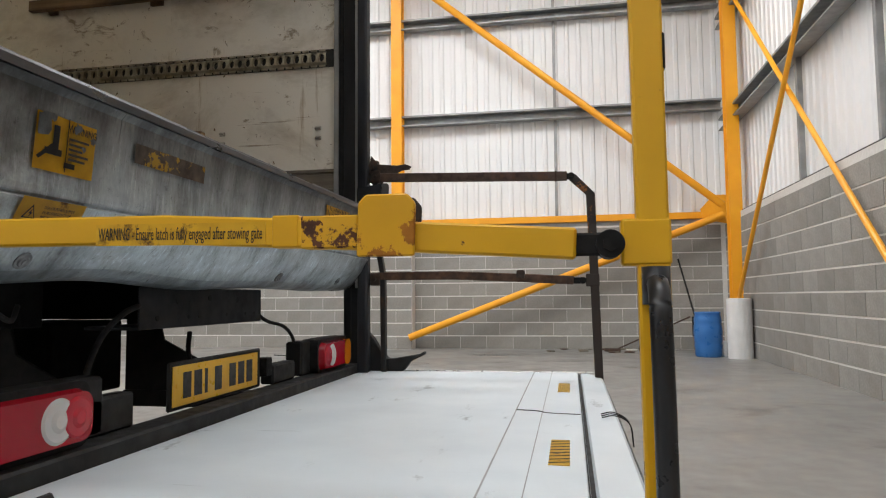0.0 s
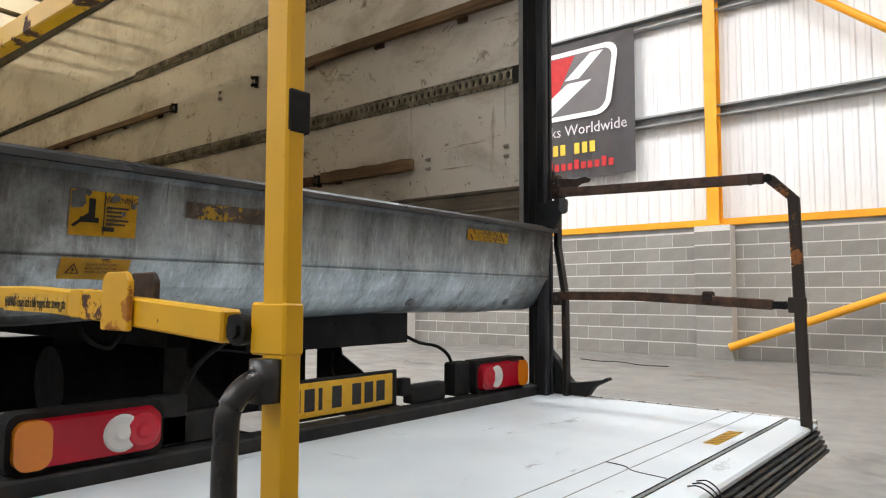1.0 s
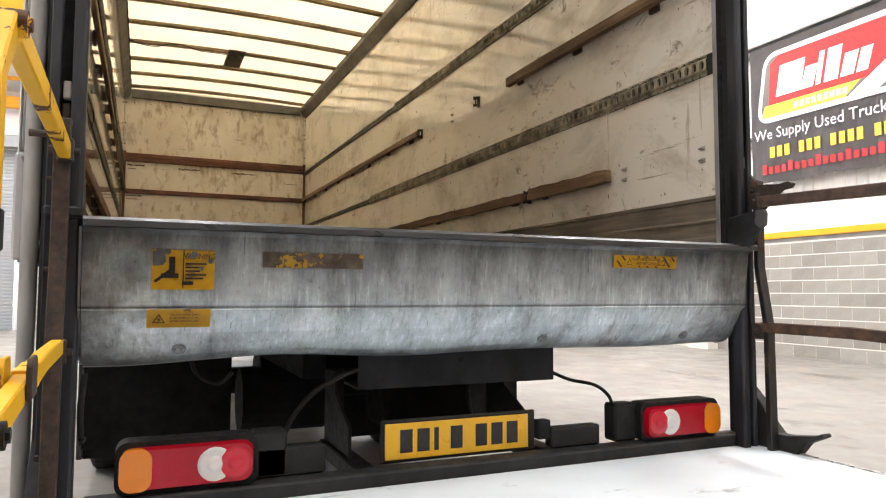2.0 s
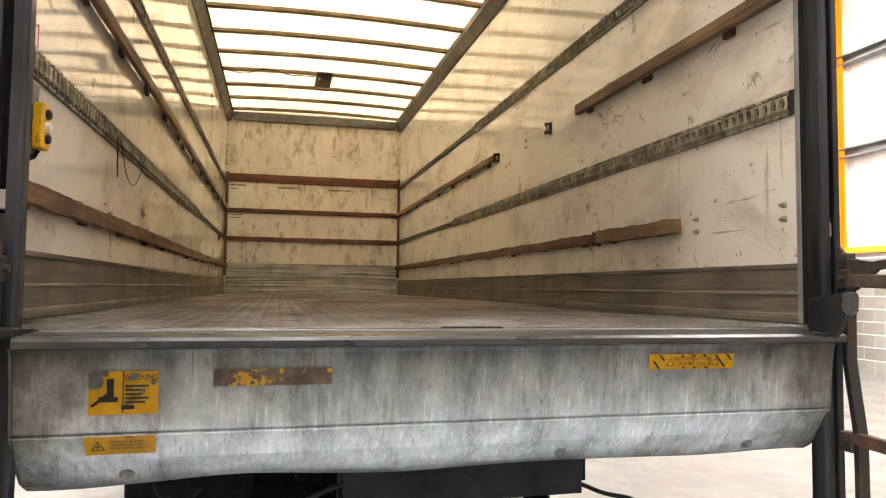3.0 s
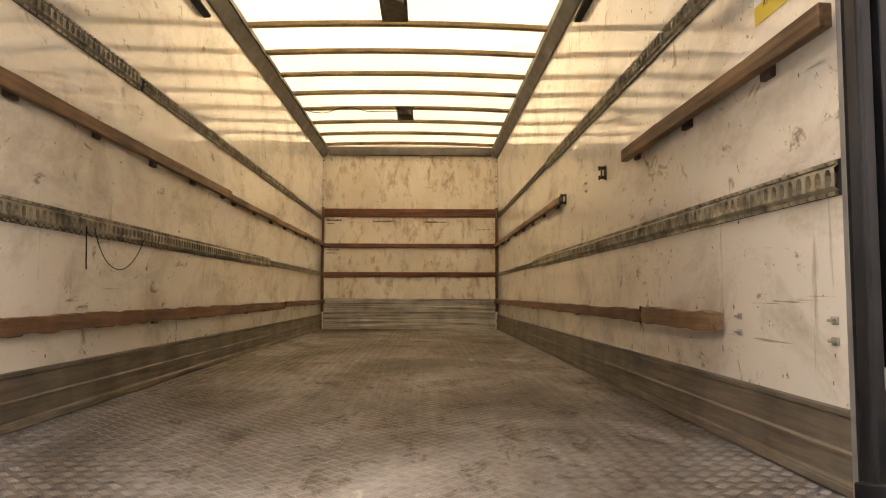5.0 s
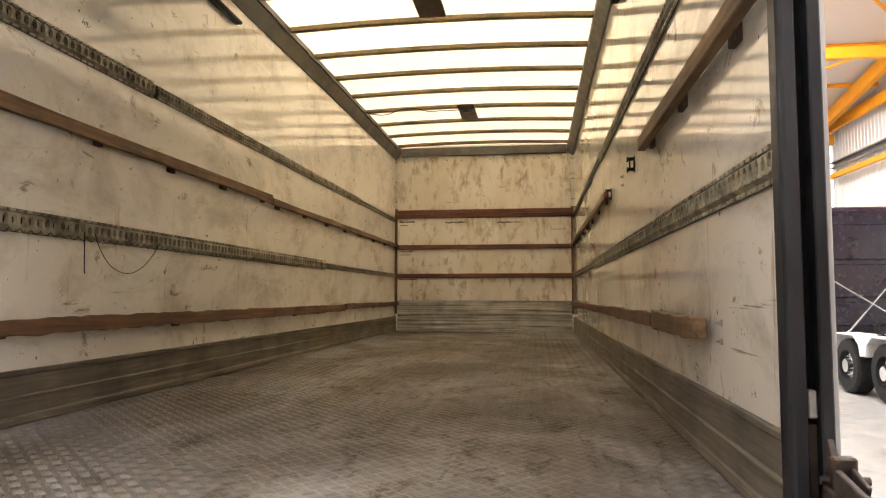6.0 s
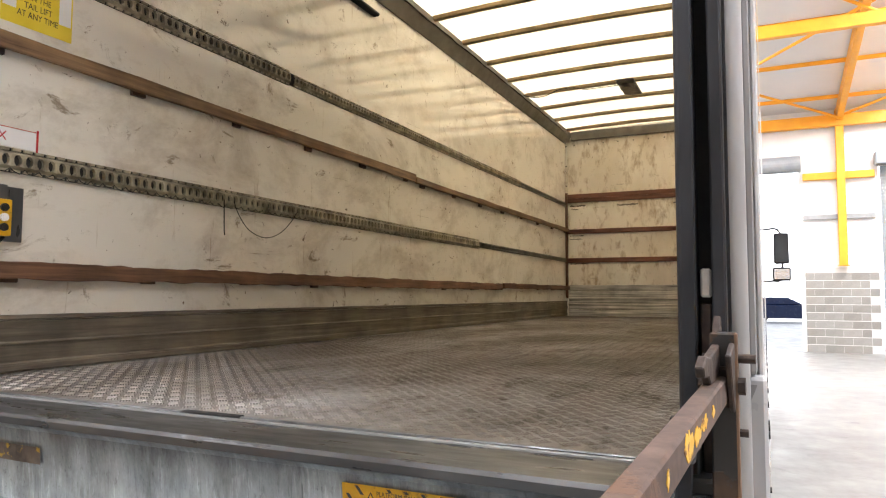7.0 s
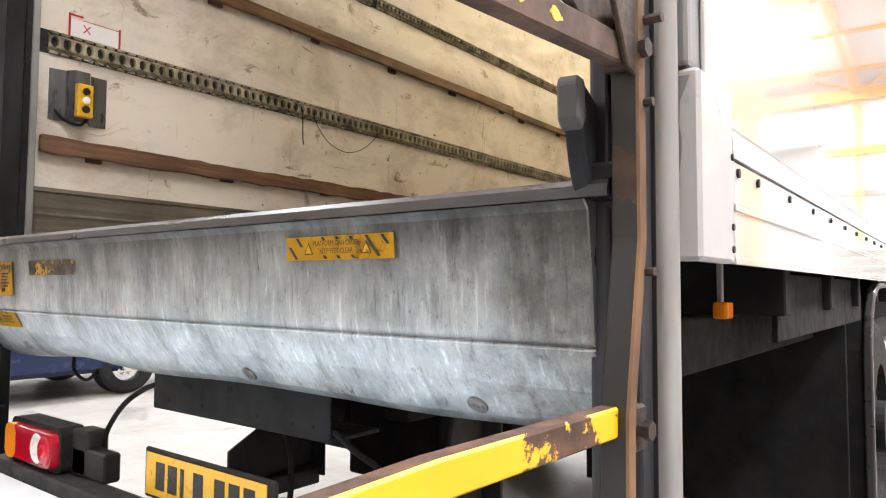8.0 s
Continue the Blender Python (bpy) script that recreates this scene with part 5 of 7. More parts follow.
def gate(y, sgn, inner, outer, top_mat, post_mat, label):
    post = tube(bmesh.new(), [(1.038 if sgn < 0 else 1.045, y, PZ - 0.03), (1.033 if sgn < 0 else 1.026, y, 1.35 if sgn < 0 else 1.325), (0.945, y, TOP_END[sgn])], 0, flat=(0.012, 0.018))
    g = part("side_gate", two_faced(post, sgn), [post_mat, post_mat if sgn < 0 else YELLOWWORN], truck, label)
    b = tube(bmesh.new(), [(0.925, y, TOP_END[sgn] + 0.003), (0.5, y, 1.447 if sgn < 0 else 1.427), (0.02, y, 1.447)], 0, flat=(0.013, 0.020))
    part("top_rail", b, top_mat, g)
    b = tube(bmesh.new(), [(0.945, y, 0.942), (0.70, y, 0.957), (0.40, y, 0.972), (0.03, y, 0.974)], 0, flat=(0.013, 0.019))
    part("middle_rail", two_faced(b, sgn), [inner, outer], g)
    for hx, hz, r in ((0.943, TOP_END[sgn] + 0.001, 0.0175), (0.985, 0.940, 0.017)):
        b = bmesh.new()
        r = r * 0.84 if sgn > 0 else r
        rod(b, (hx, y - 0.022, hz), (hx, y + 0.022, hz), r, 20)
        rod(b, (hx, y - 0.027, hz), (hx, y + 0.027, hz), r * 0.55, 6)
        box(b, (hx - 0.055, y - 0.006, hz - 0.013), (hx + 0.01, y + 0.006, hz + 0.015), 0.003)
        part("hinge", b, RUBBER if sgn > 0 or hz < 1 else YELLOWWORN, g, "pivot joint with a bolt", smooth=False)
    b = bmesh.new()
    box(b, (0.998, y - 0.0135, 0.914), (1.056, y + 0.0135, 0.970), 0.003)
    part("post_sleeve", b, post_mat if sgn > 0 else YELLOW, g)
    # hinge bar beside the column
    yh = y + sgn * 0.007
    b = tube(bmesh.new(), [(0.02, yh, 1.53), (0.018, yh, 1.20), (0.055, yh, 0.98), (0.06, yh, 0.40)], 0, flat=(0.019, 0.012))
    part("hinge_bar", two_faced(b, sgn), [HINGEBAR, RUSTSIDE] if sgn > 0 else [RUSTDARK, RUSTDARK], g, "blackened hinge bar with an orange-brown rusty side")
    for hz in (1.45, 0.96):
        b = bmesh.new()
        box(b, (-0.005, y - 0.018, hz - 0.03), (0.045, y + 0.018, hz + 0.03), 0.004)
        rod(b, (0.02, y - 0.030, hz), (0.02, y + 0.032, hz), 0.009, 8)
        rod(b, (0.02, y + sgn * 0.026, hz), (0.02, y + sgn * 0.036, hz), 0.013, 6)
        part("pivot_bracket", b, RUSTDARK, g, "rusty pivot bracket and bolt")
    for hz in (1.38, 1.16, 0.72):
        b = bmesh.new()
        rod(b, (0.012 if hz > 1 else 0.05, yh + sgn * 0.015, hz), (0.012 if hz > 1 else 0.05, yh + sgn * 0.031, hz), 0.006, 6)
        part("bolt", b, RUSTDARK, g)
    return g


left_gate = gate(0.110, -1, YELLOW, YELLOW, YELLOWWORN, YELLOW, "yellow painted folding side gate, chipped to rust")
right_gate = gate(2.435, 1, RUST, YELLOWWORN, RUSTYELLOW, RUSTPOST, "rust-brown folding side gate with yellow paint flakes")

# latch on the upper rail of the far gate
b = bmesh.new()
prism(b, [(-0.02, 1.462), (0.13, 1.462), (0.15, 1.475), (0.19, 1.478), (0.20, 1.492), (0.17, 1.505), (0.13, 1.50), (0.03, 1.512), (0.012, 1.54), (-0.002, 1.555), (-0.006, 1.52), (-0.03, 1.50)], 1, 2.425, 2.437, 0.002)
rod(b, (0.01, 2.41, 1.49), (0.01, 2.485, 1.49), 0.007, 8)
prism(b, [(0.0, 1.40), (0.05, 1.42), (0.09, 1.50), (0.03, 1.515)], 1, 2.45, 2.458, 0.002)
part("latch", b, RUSTDARK, right_gate, "rusty sprung latch")
b = bmesh.new()
prism(b, [(-0.02, 1.462), (0.10, 1.462), (0.11, 1.49), (0.02, 1.53), (-0.02, 1.50)], 1, 0.095, 0.105, 0.002)
rod(b, (0.01, 0.03, 1.49), (0.01, 0.12, 1.49), 0.009, 8)
part("latch", b, RUSTDARK, left_gate, "rusty sprung latch")
# catch plates on the middle rails
for g, y, sgn, mats, xc in ((left_gate, 0.110, -1, (YELLOWPLATE, RUSTDARK), 0.71), (right_gate, 2.435, 1, (RUSTDARK, RUSTDARK), 0.71)):
    for k, side in enumerate((sgn, -sgn)):
        b = bmesh.new()
        y0 = y + side * 0.014
        y1 = y + side * 0.022
        h = 1.008 if sgn < 0 else 0.992
        prism(b, [(xc - 0.038, 0.930 if k == 0 else 0.945), (xc + 0.036, 0.930 if k == 0 else 0.945), (xc + 0.038, h - 0.012), (xc + 0.028, h), (xc - 0.026, h), (xc - 0.036, h - 0.010)] if sgn < 0 else [(xc - 0.018, 0.955), (xc + 0.018, 0.955), (xc + 0.018, h - 0.006), (xc + 0.012, h), (xc - 0.012, h), (xc - 0.018, h - 0.006)], 1, min(y0, y1), max(y0, y1), 0.002)
        part("catch_plate", b, mats[k], g, "catch plate for the stowed gate")
# bent black lever on the near post
b = tube(bmesh.new(), curve_points([(1.036, 0.10, 0.893), (1.036, 0.075, 0.890), (1.035, 0.053, 0.872), (1.035, 0.046, 0.84), (1.036, 0.045, 0.72), (1.037, 0.045, 0.50)], 5), 0.0125, 12)
rod(b, (1.036, 0.090, 0.868), (1.036, 0.090, 0.912), 0.0165, 12)
part("lever", b, LEVER, left_gate, "bent black steel lever bar", smooth=True)
b = bmesh.new()
box(b, (1.030, 0.100, 1.150), (1.0555, 0.1275, 1.196), 0.002)
part("tape_band", b, RUBBER, left_gate, "black tape band")
b = bmesh.new()
m = Matrix.Translation((0.425, 0.0965, 0.9645)) @ Matrix.Rotation(radians(0.6), 4, "Y") @ Matrix.Rotation(radians(90), 4, "X")
box(b, (-0.122, -0.0145, -0.0006), (0.122, 0.0145, 0.0004), m=m)
part("warning_label", b, STICKER, left_gate, "yellow warning label")
letters("lettering", "WARNING - Ensure latch is fully engaged after stowing gate", 0.024, m @ Matrix.Translation((0, 0, 0.0008)), BLACKINK, left_gate, 0.0002, width=0.236)
# hazard hatch stickers let into the platform
for xc, y0 in ((0.898, 1.81), (0.898, 0.72)):
    b = bmesh.new()
    box(b, (xc - 0.022, y0, PZ + 0.0005), (xc + 0.022, y0 + 0.25, PZ + 0.0016))
    st = part("hazard_patch", b, STICKER, platform, "yellow and black hatched patch")
    for k in range(8):
        b = bmesh.new()
        yy = y0 + 0.012 + k * 0.03
        v = [b.verts.new(c) for c in ((xc - 0.022, yy, PZ + 0.002), (xc + 0.022, yy + 0.012, PZ + 0.002), (xc + 0.022, yy + 0.021, PZ + 0.002), (xc - 0.022, yy + 0.009, PZ + 0.002))]
        b.faces.new(v)
        bmesh.ops.solidify(b, geom=list(b.faces), thickness=-0.0006)
        part("stripe", b, BLACKINK, st)

# welded sleeve on the near rail, its paint burnt and flaking
b = bmesh.new()
box(b, (0.595, 0.0955, 0.942), (0.672, 0.1245, 0.984), 0.002)
part("weld_sleeve", b, BURNTYELLOW, left_gate, "yellow sleeve burnt to rust by welding")
b = bmesh.new()
box(b, (0.555, 0.0962, 0.944), (0.592, 0.1238, 0.986), 0.002)
part("weld_sleeve", b, YELLOWPLATE, left_gate)
# split in the platform skin and a frayed wire at its edge
part("split", tube(bmesh.new(), curve_points([(0.76, 1.40, PZ + 0.001), (0.82, 1.385, PZ + 0.002), (0.86, 1.355, PZ + 0.001), (0.95, 1.34, PZ + 0.001)], 4), 0.0016, 5), MIDSTEEL, platform, "dark split in the skin")
for k in range(3):
    part("wire", tube(bmesh.new(), curve_points([(1.01, 1.32 + 0.03 * k, PZ - 0.003), (1.045, 1.30 + 0.03 * k, PZ + 0.006), (1.085, 1.29 + 0.02 * k, PZ - 0.015), (1.095, 1.30, PZ - 0.08)], 4), 0.0018, 5), RUBBER, platform, "frayed black wire")

# flakes of yellow paint left on the upper rail of the far gate
random.seed(21)
for x0, x1, z0, z1 in ((0.195, 0.222, 1.430, 1.449), (0.262, 0.318, 1.428, 1.448), (0.316, 0.372, 1.422, 1.446), (0.370, 0.433, 1.417, 1.450), (0.512, 0.524, 1.416, 1.440), (0.624, 0.632, 1.414, 1.428)):
    n = max(5, int((x1 - x0) / 0.005))
    top, low = [], []
    for k in range(n + 1):
        x = x0 + (x1 - x0) * k / n
        thin = min(1.0, 0.25 + 3 * min(k, n - k) / n)
        mid = (z0 + z1) / 2
        top.append((x + random.uniform(-0.0015, 0.0015), mid + (z1 - mid) * thin - random.uniform(0, 0.008)))
        low.append((x + random.uniform(-0.0015, 0.0015), mid - (mid - z0) * thin + random.uniform(0, 0.007)))
    b = bmesh.new()
    prism(b, low + top[::-1], 1, 2.4475, 2.4487)
    part("paint_flake", b, FLAKE, right_gate, "flake of yellow paint")
b = bmesh.new()
box(b, (0.870, 2.4205, 1.389), (0.880, 2.4495, 1.433), 0.003)
part("weld_band", b, RUST, right_gate, "raised weld band")


# both gates stand slightly askew
for g, shift, splay in ((left_gate, -0.004, 0.022), (right_gate, -0.013, -0.055)):
    for ob in [g] + list(g.children_recursive):
        for v in ob.data.vertices:
            v.co.y += shift + splay * (v.co.x - 0.02)
            if g is left_gate:
                v.co.x -= 0.009 * min(1.0, max(0.0, v.co.x))
                v.co.z -= 0.008

# ---- lamps, plate and underside ----
b = bmesh.new()
box(b, (-0.14, 0.16, 0.45), (-0.055, 2.42, 0.565), 0.006)
part("bumper_bar", b, BLACK, truck, "black steel underrun bar")
b = bmesh.new()
prism(b, [(-0.36, 0.790), (-0.195, 0.790), (-0.195, 0.905), (-0.201, 0.905), (-0.201, 0.800), (-0.36, 0.800)], 1, 0.92, 1.646, 0.002)
beam_part = part("cross_beam", b, BLACKGREY, truck, "black steel cross beam with bolt holes")
for hy, hz, r in ((1.00, 0.820, 0.008), (1.10, 0.865, 0.007), (1.16, 0.820, 0.006), (1.22, 0.820, 0.006), (1.28, 0.875, 0.010), (1.39, 0.820, 0.006), (1.46, 0.868, 0.010), (1.52, 0.820, 0.006), (1.59, 0.820, 0.006)):
    b = bmesh.new()
    rod(b, (-0.197, hy, hz), (-0.1935, hy, hz), r, 10)
    part("bolt_hole", b, RUBBER, beam_part)
for y0 in (0.80, 1.58):
    b = bmesh.new()
    box(b, (-7.9, y0, 0.80), (-0.45, y0 + 0.08, 1.06), 0.004)
    part("chassis_rail", b, FLAP, truck, "black chassis rail")
# bars added so the shaded space under the body stays black
for y0, y1 in ((0.12, 0.18), (2.28, 2.34)):
    b = bmesh.new()
    box(b, (-7.9, y0, 0.97), (-0.45, y1, 1.08), 0.004)
    part("side_bearer", b, FLAP, truck, "black side bar added to darken the space under the body")
for k in range(12):
    b = bmesh.new()
    x = -0.80 - k * 0.62
    box(b, (x - 0.03, 0.0, 1.08), (x + 0.03, W, 1.225), 0.004)
    part("bearer", b, FLAP, truck)
# hanger legs that brace the underrun bar
for y0 in (0.955, 1.665):
    b = bmesh.new()
    prism(b, [(-0.76, 0.80), (-0.62, 0.80), (-0.60, 0.72), (-0.42, 0.63), (-0.42, 0.50), (-0.76, 0.50)], 1, y0, y0 + 0.012, 0.002)
    box(b, (-0.76, y0 + 0.012, 0.50), (-0.748, y0 + 0.075, 0.80), 0.002)
    part("hanger_leg", b, BLACK, truck, "black triangular hanger leg of the underrun bar")
    b = bmesh.new()
    box(b, (-0.76, y0 - 0.02, 0.47), (-0.13, y0 + 0.05, 0.53), 0.006)
    part("hanger_arm", b, BLACK, truck, "black arm that carries the underrun bar")
b = bmesh.new()
box(b, (-1.02, 1.20, 0.55), (-0.70, 1.56, 0.80), 0.012, 2)
part("equipment_box", b, FLAP, truck, "black box hung between the chassis rails")
# added black sheets that stand for the shade under the side rail
for y0 in (0.02, 2.425):
    b = bmesh.new()
    box(b, (-2.27, y0, 1.02), (-0.80, y0 + 0.012, 1.175), 0.002)
    part("side_valance", b, FLAP, truck, "black sheet added to darken the space under the side rail")
# mud flaps and wings
for y0, y1 in ((0.02, 0.74), (1.45, 2.45)):
    b = bmesh.new()
    prism(b, [(-2.31, 0.20), (-2.29, 0.20), (-2.29, 0.90), (-2.33, 1.02), (-2.44, 1.11), (-2.62, 1.155), (-2.98, 1.165), (-2.98, 1.145), (-2.62, 1.135), (-2.455, 1.095), (-2.35, 1.01), (-2.31, 0.90)], 1, y0, y1)
    part("wing", b, FLAP, truck, "black plastic wheel wing")
    b = bmesh.new()
    box(b, (-1.852, y0 + 0.02, 0.34), (-1.838, y1 - 0.012, 1.12), 0.003)
    box(b, (-1.860, y0 + 0.02, 1.06), (-1.836, y1 - 0.012, 1.14), 0.003)
    part("mud_flap", b, FLAP, truck, "black rubber mud flap")
b = bmesh.new()
box(b, (-1.9, 1.0, 0.62), (-1.2, 1.5, 0.86), 0.03, 2)
part("air_tank_cradle", b, FLAP, truck)
b = bmesh.new()
rod(b, (-1.0, 0.66, 0.66), (-1.0, 1.0, 0.66), 0.13, 20)
part("air_tank", b, FLAP, truck, "black air tank")

b = bmesh.new()
box(b, (-0.152, 0.978, 0.566), (-0.142, 1.535, 0.70), 0.005)
plate_holder = part("plate_holder", b, BLACK, truck, "black plate holder")
b = bmesh.new()
box(b, (-0.1415, 0.992, 0.577), (-0.1385, 1.505, 0.688), 0.001)
number_plate = part("number_plate", b, PLATEYELLOW, truck, "yellow rear number plate with dark bars, grubby")
for k in range(7):
    y = 1.042 + k * 0.058 + (0.032 if k > 3 else 0)
    w = 0.016 if k == 2 else 0.042
    b = bmesh.new()
    box(b, (-0.1388, y, 0.596), (-0.1376, y + w, 0.668))
    part("bar", b, BLACKINK, number_plate)
for y in (1.014, 1.482):
    b = bmesh.new()
    rod(b, (-0.139, y, 0.633), (-0.136, y, 0.633), 0.008, 10)
    part("screw_cap", b, PLATEYELLOW, number_plate)
b = bmesh.new()
box(b, (-0.16, 1.536, 0.60), (-0.12, 1.585, 0.665), 0.006, 2)
part("plate_lamp", b, RUBBER, truck, "black number plate lamp")
b = bmesh.new()
box(b, (-0.17, 1.59, 0.566), (-0.12, 1.79, 0.635), 0.006)
part("bracket", b, BLACK, truck)
b = bmesh.new()
box(b, (-0.17, 0.60, 0.566), (-0.12, 0.80, 0.65), 0.006)
part("bracket", b, BLACK, truck)


def rounded(y0, y1, z0, z1, r, n=5):
    pts = []
    for cy, cz, a0 in ((y1 - r, z1 - r, 0), (y0 + r, z1 - r, 90), (y0 + r, z0 + r, 180), (y1 - r, z0 + r, 270)):
        for k in range(n + 1):
            a = radians(a0 + 90 * k / n)
            pts.append((cy + r * math.cos(a), cz + r * math.sin(a)))
    return pts


def lamp(y0, y1, flip, label):
    """A lamp cluster: amber end, red body, a clear round lens and a red round one that overlaps it."""
    z0, z1 = 0.577, 0.689
    d = -1 if flip else 1
    o, e = (y1, y0) if flip else (y0, y1)
    b = bmesh.new()
    prism(b, rounded(y0 - 0.012, y1 + 0.012, z0 - 0.012, z1 + 0.014, 0.03), 0, -0.16, -0.088)
    t = part("tail_light", b, RUBBER, truck, label)
    b = bmesh.new()
    box(b, (-0.19, min(e, e + d * 0.10), 0.566), (-0.12, max(e, e + d * 0.10), 0.70), 0.008)
    part("housing", b, BLACK, t)
    b = bmesh.new()
    prism(b, rounded(y0, y1, z0, z1, 0.032, 6), 0, -0.089, -0.066, 0.0)
    b.verts.ensure_lookup_table()
    for v in b.verts:
        if v.co.x > -0.07:
            v.co.y = (y0 + y1) / 2 + (v.co.y - (y0 + y1) / 2) * 0.965
            v.co.z = (z0 + z1) / 2 + (v.co.z - (z0 + z1) / 2) * 0.90
    part("brake_lens", b, REDLENS, t, "red lens body")
    zc = (z0 + z1) / 2
    aw = 0.078
    b = bmesh.new()
    prism(b, [(p, q) for p, q in rounded(min(o - d * 0.001, o + d * aw), max(o - d * 0.001, o + d * aw), z0 + 0.001, z1 - 0.001, 0.030, 6)], 0, -0.088, -0.0645)
    part("indicator_lens", b, AMBERLENS, t, "amber lens")
    for name, c, r, mat, x1 in (("reverse_lens", e - d * 0.105, 0.046, CLEARLENS, -0.0630), ("fog_lens", e - d * 0.052, 0.043, FOGLENS, -0.0610)):
        b = bmesh.new()
        rod(b, (-0.088, c, zc), (x1 - 0.003, c, zc), r, 28)
        rod(b, (x1 - 0.0031, c, zc), (x1, c, zc), r, 28, r * 0.86)
        rod(b, (x1 - 0.001, c, zc), (x1 + 0.004, c, zc), r * 0.55, 24, r * 0.30)
        part(name, b, mat, t, "clear round lens" if mat is CLEARLENS else "red round lens")
    return t


lamp(0.247, 0.588, False, "rear lamp cluster in a black housing, dusty")
lamp(1.955, 2.300, True, "rear lamp cluster in a black housing, dusty")


def cable(pts, r, owner, label="black cable"):
    part("cable", tube(bmesh.new(), curve_points(pts, 6), r, 6), RUBBER, owner, label, smooth=True)


cable([(-0.21, 1.646, 0.815), (-0.20, 1.72, 0.785), (-0.18, 1.81, 0.765), (-0.165, 1.865, 0.72), (-0.155, 1.878, 0.65), (-0.15, 1.89, 0.60)], 0.007, truck)
cable([(-0.20, 0.925, 0.855), (-0.20, 0.86, 0.835), (-0.19, 0.77, 0.785), (-0.178, 0.705, 0.71), (-0.168, 0.675, 0.63), (-0.16, 0.665, 0.58)], 0.008, truck)
cable([(-0.31, 1.36, 0.765), (-0.32, 1.37, 0.70), (-0.31, 1.385, 0.63), (-0.30, 1.39, 0.55)], 0.008, truck, "black coiled lead hanging down")
cable([(-0.06, 0.16, 0.89), (-0.04, 0.155, 0.80), (-0.05, 0.158, 0.73), (-0.09, 0.16, 0.72)], 0.008, truck)
cable([(-0.2, 0.42, 0.91), (-0.19, 0.44, 0.86), (-0.2, 0.50, 0.83), (-0.22, 0.54, 0.86)], 0.006, truck)
# foot at the base of each column, reaching out beside the platform
for y0, y1, ya, yb in ((2.445, 2.490, 2.40, 2.44), (0.05, 0.10, 0.05, 0.09)):
    b = bmesh.new()
    prism(b, [(-0.06, 0.46), (-0.06, 0.74), (0.0, 0.68), (0.035, 0.62), (0.07, 0.585), (0.10, 0.585), (0.222, 0.605), (0.245, 0.618), (0.252, 0.606), (0.18, 0.57), (0.14, 0.52), (0.13, 0.47), (0.07, 0.475)], 1, y0, y1, 0.003)
    part("foot_bracket", b, BLACK, truck, "black bent foot bracket")
    b = bmesh.new()
    box(b, (-0.10, ya, 0.24), (-0.0535, yb, 0.92), 0.006)
    part("column_shoe", b, DARKSTEEL, truck)


def wheel(x, y, r=0.5, w=0.28, out=1, owner=None, rim_mat=None):
    b = bmesh.new()
    prof_t = ((-w / 2, r * 0.58), (-w / 2, r * 0.88), (-w * 0.44, r * 0.96), (-w * 0.36, r), (w * 0.36, r), (w * 0.44, r * 0.96), (w / 2, r * 0.88), (w / 2, r * 0.58))
    n = 44
    rings = [[b.verts.new((x + math.cos(2 * math.pi * k / n) * q, y + p, r + math.sin(2 * math.pi * k / n) * q)) for p, q in prof_t] for k in range(n)]
    for k in range(n):
        r0, r1 = rings[k], rings[(k + 1) % n]
        for i in range(len(prof_t)):
            j = (i + 1) % len(prof_t)
            b.faces.new((r0[i], r0[j], r1[j], r1[i]))
    bmesh.ops.recalc_face_normals(b, faces=b.faces)
    t = part("wheel", b, RUBBER, owner or truck, "black rubber tyre on a steel rim")
    b = bmesh.new()
    rod(b, (x, y - out * w * 0.3, r), (x, y + out * w * 0.25, r), r * 0.585, 32)
    rod(b, (x, y + out * w * 0.25, r), (x, y + out * (w / 2 + 0.02), r), r * 0.24, 20)
    for k in range(10):
        a = 2 * math.pi * k / 10
        rod(b, (x + math.cos(a) * r * 0.36, y + out * w * 0.25, r + math.sin(a) * r * 0.36), (x + math.cos(a) * r * 0.36, y + out * (w * 0.25 + 0.035), r + math.sin(a) * r * 0.36), 0.016, 6)
    part("rim", b, rim_mat or GREYSTEEL, t, "steel rim with wheel nuts")
    return t


REAR_AXLE = -2.98
for y, out in ((0.16, -1), (0.46, -1), (W - 0.16, 1), (W - 0.46, 1)):
    wheel(REAR_AXLE, y, 0.5, 0.27, out, None, BLACKGREY)
for y0, y1 in ((-0.012, 0.02), (W - 0.02, W + 0.012)):
    b = bmesh.new()
    arc = [(-2.272, 0.20), (-2.272, 0.90), (-2.318, 1.035), (-2.435, 1.130), (-2.62, 1.174), (-2.98, 1.182), (-3.40, 1.174), (-3.58, 1.10), (-3.66, 0.95), (-3.66, 0.60)]
    inner = [(-3.63, 0.60), (-3.63, 0.94), (-3.56, 1.075), (-3.39, 1.145), (-2.98, 1.153), (-2.63, 1.145), (-2.465, 1.105), (-2.352, 1.015), (-2.312, 0.90), (-2.312, 0.20)]
    prism(b, arc + inner, 1, y0, y1, 0.006)
    part("wheel_arch", b, WINGEDGE, truck, "black plastic wing edge with a worn sheen")
b = bmesh.new()
rod(b, (REAR_AXLE, 0.5, 0.5), (REAR_AXLE, W - 0.5, 0.5), 0.09, 14)
rod(b, (REAR_AXLE, W / 2 - 0.2, 0.5), (REAR_AXLE, W / 2 + 0.2, 0.5), 0.22, 18)
part("rear_axle", b, BLACK, truck)
for y in (0.16, W - 0.16):
    wheel(-7.6, y, 0.5, 0.27, -1 if y < 1 else 1)
b = bmesh.new()
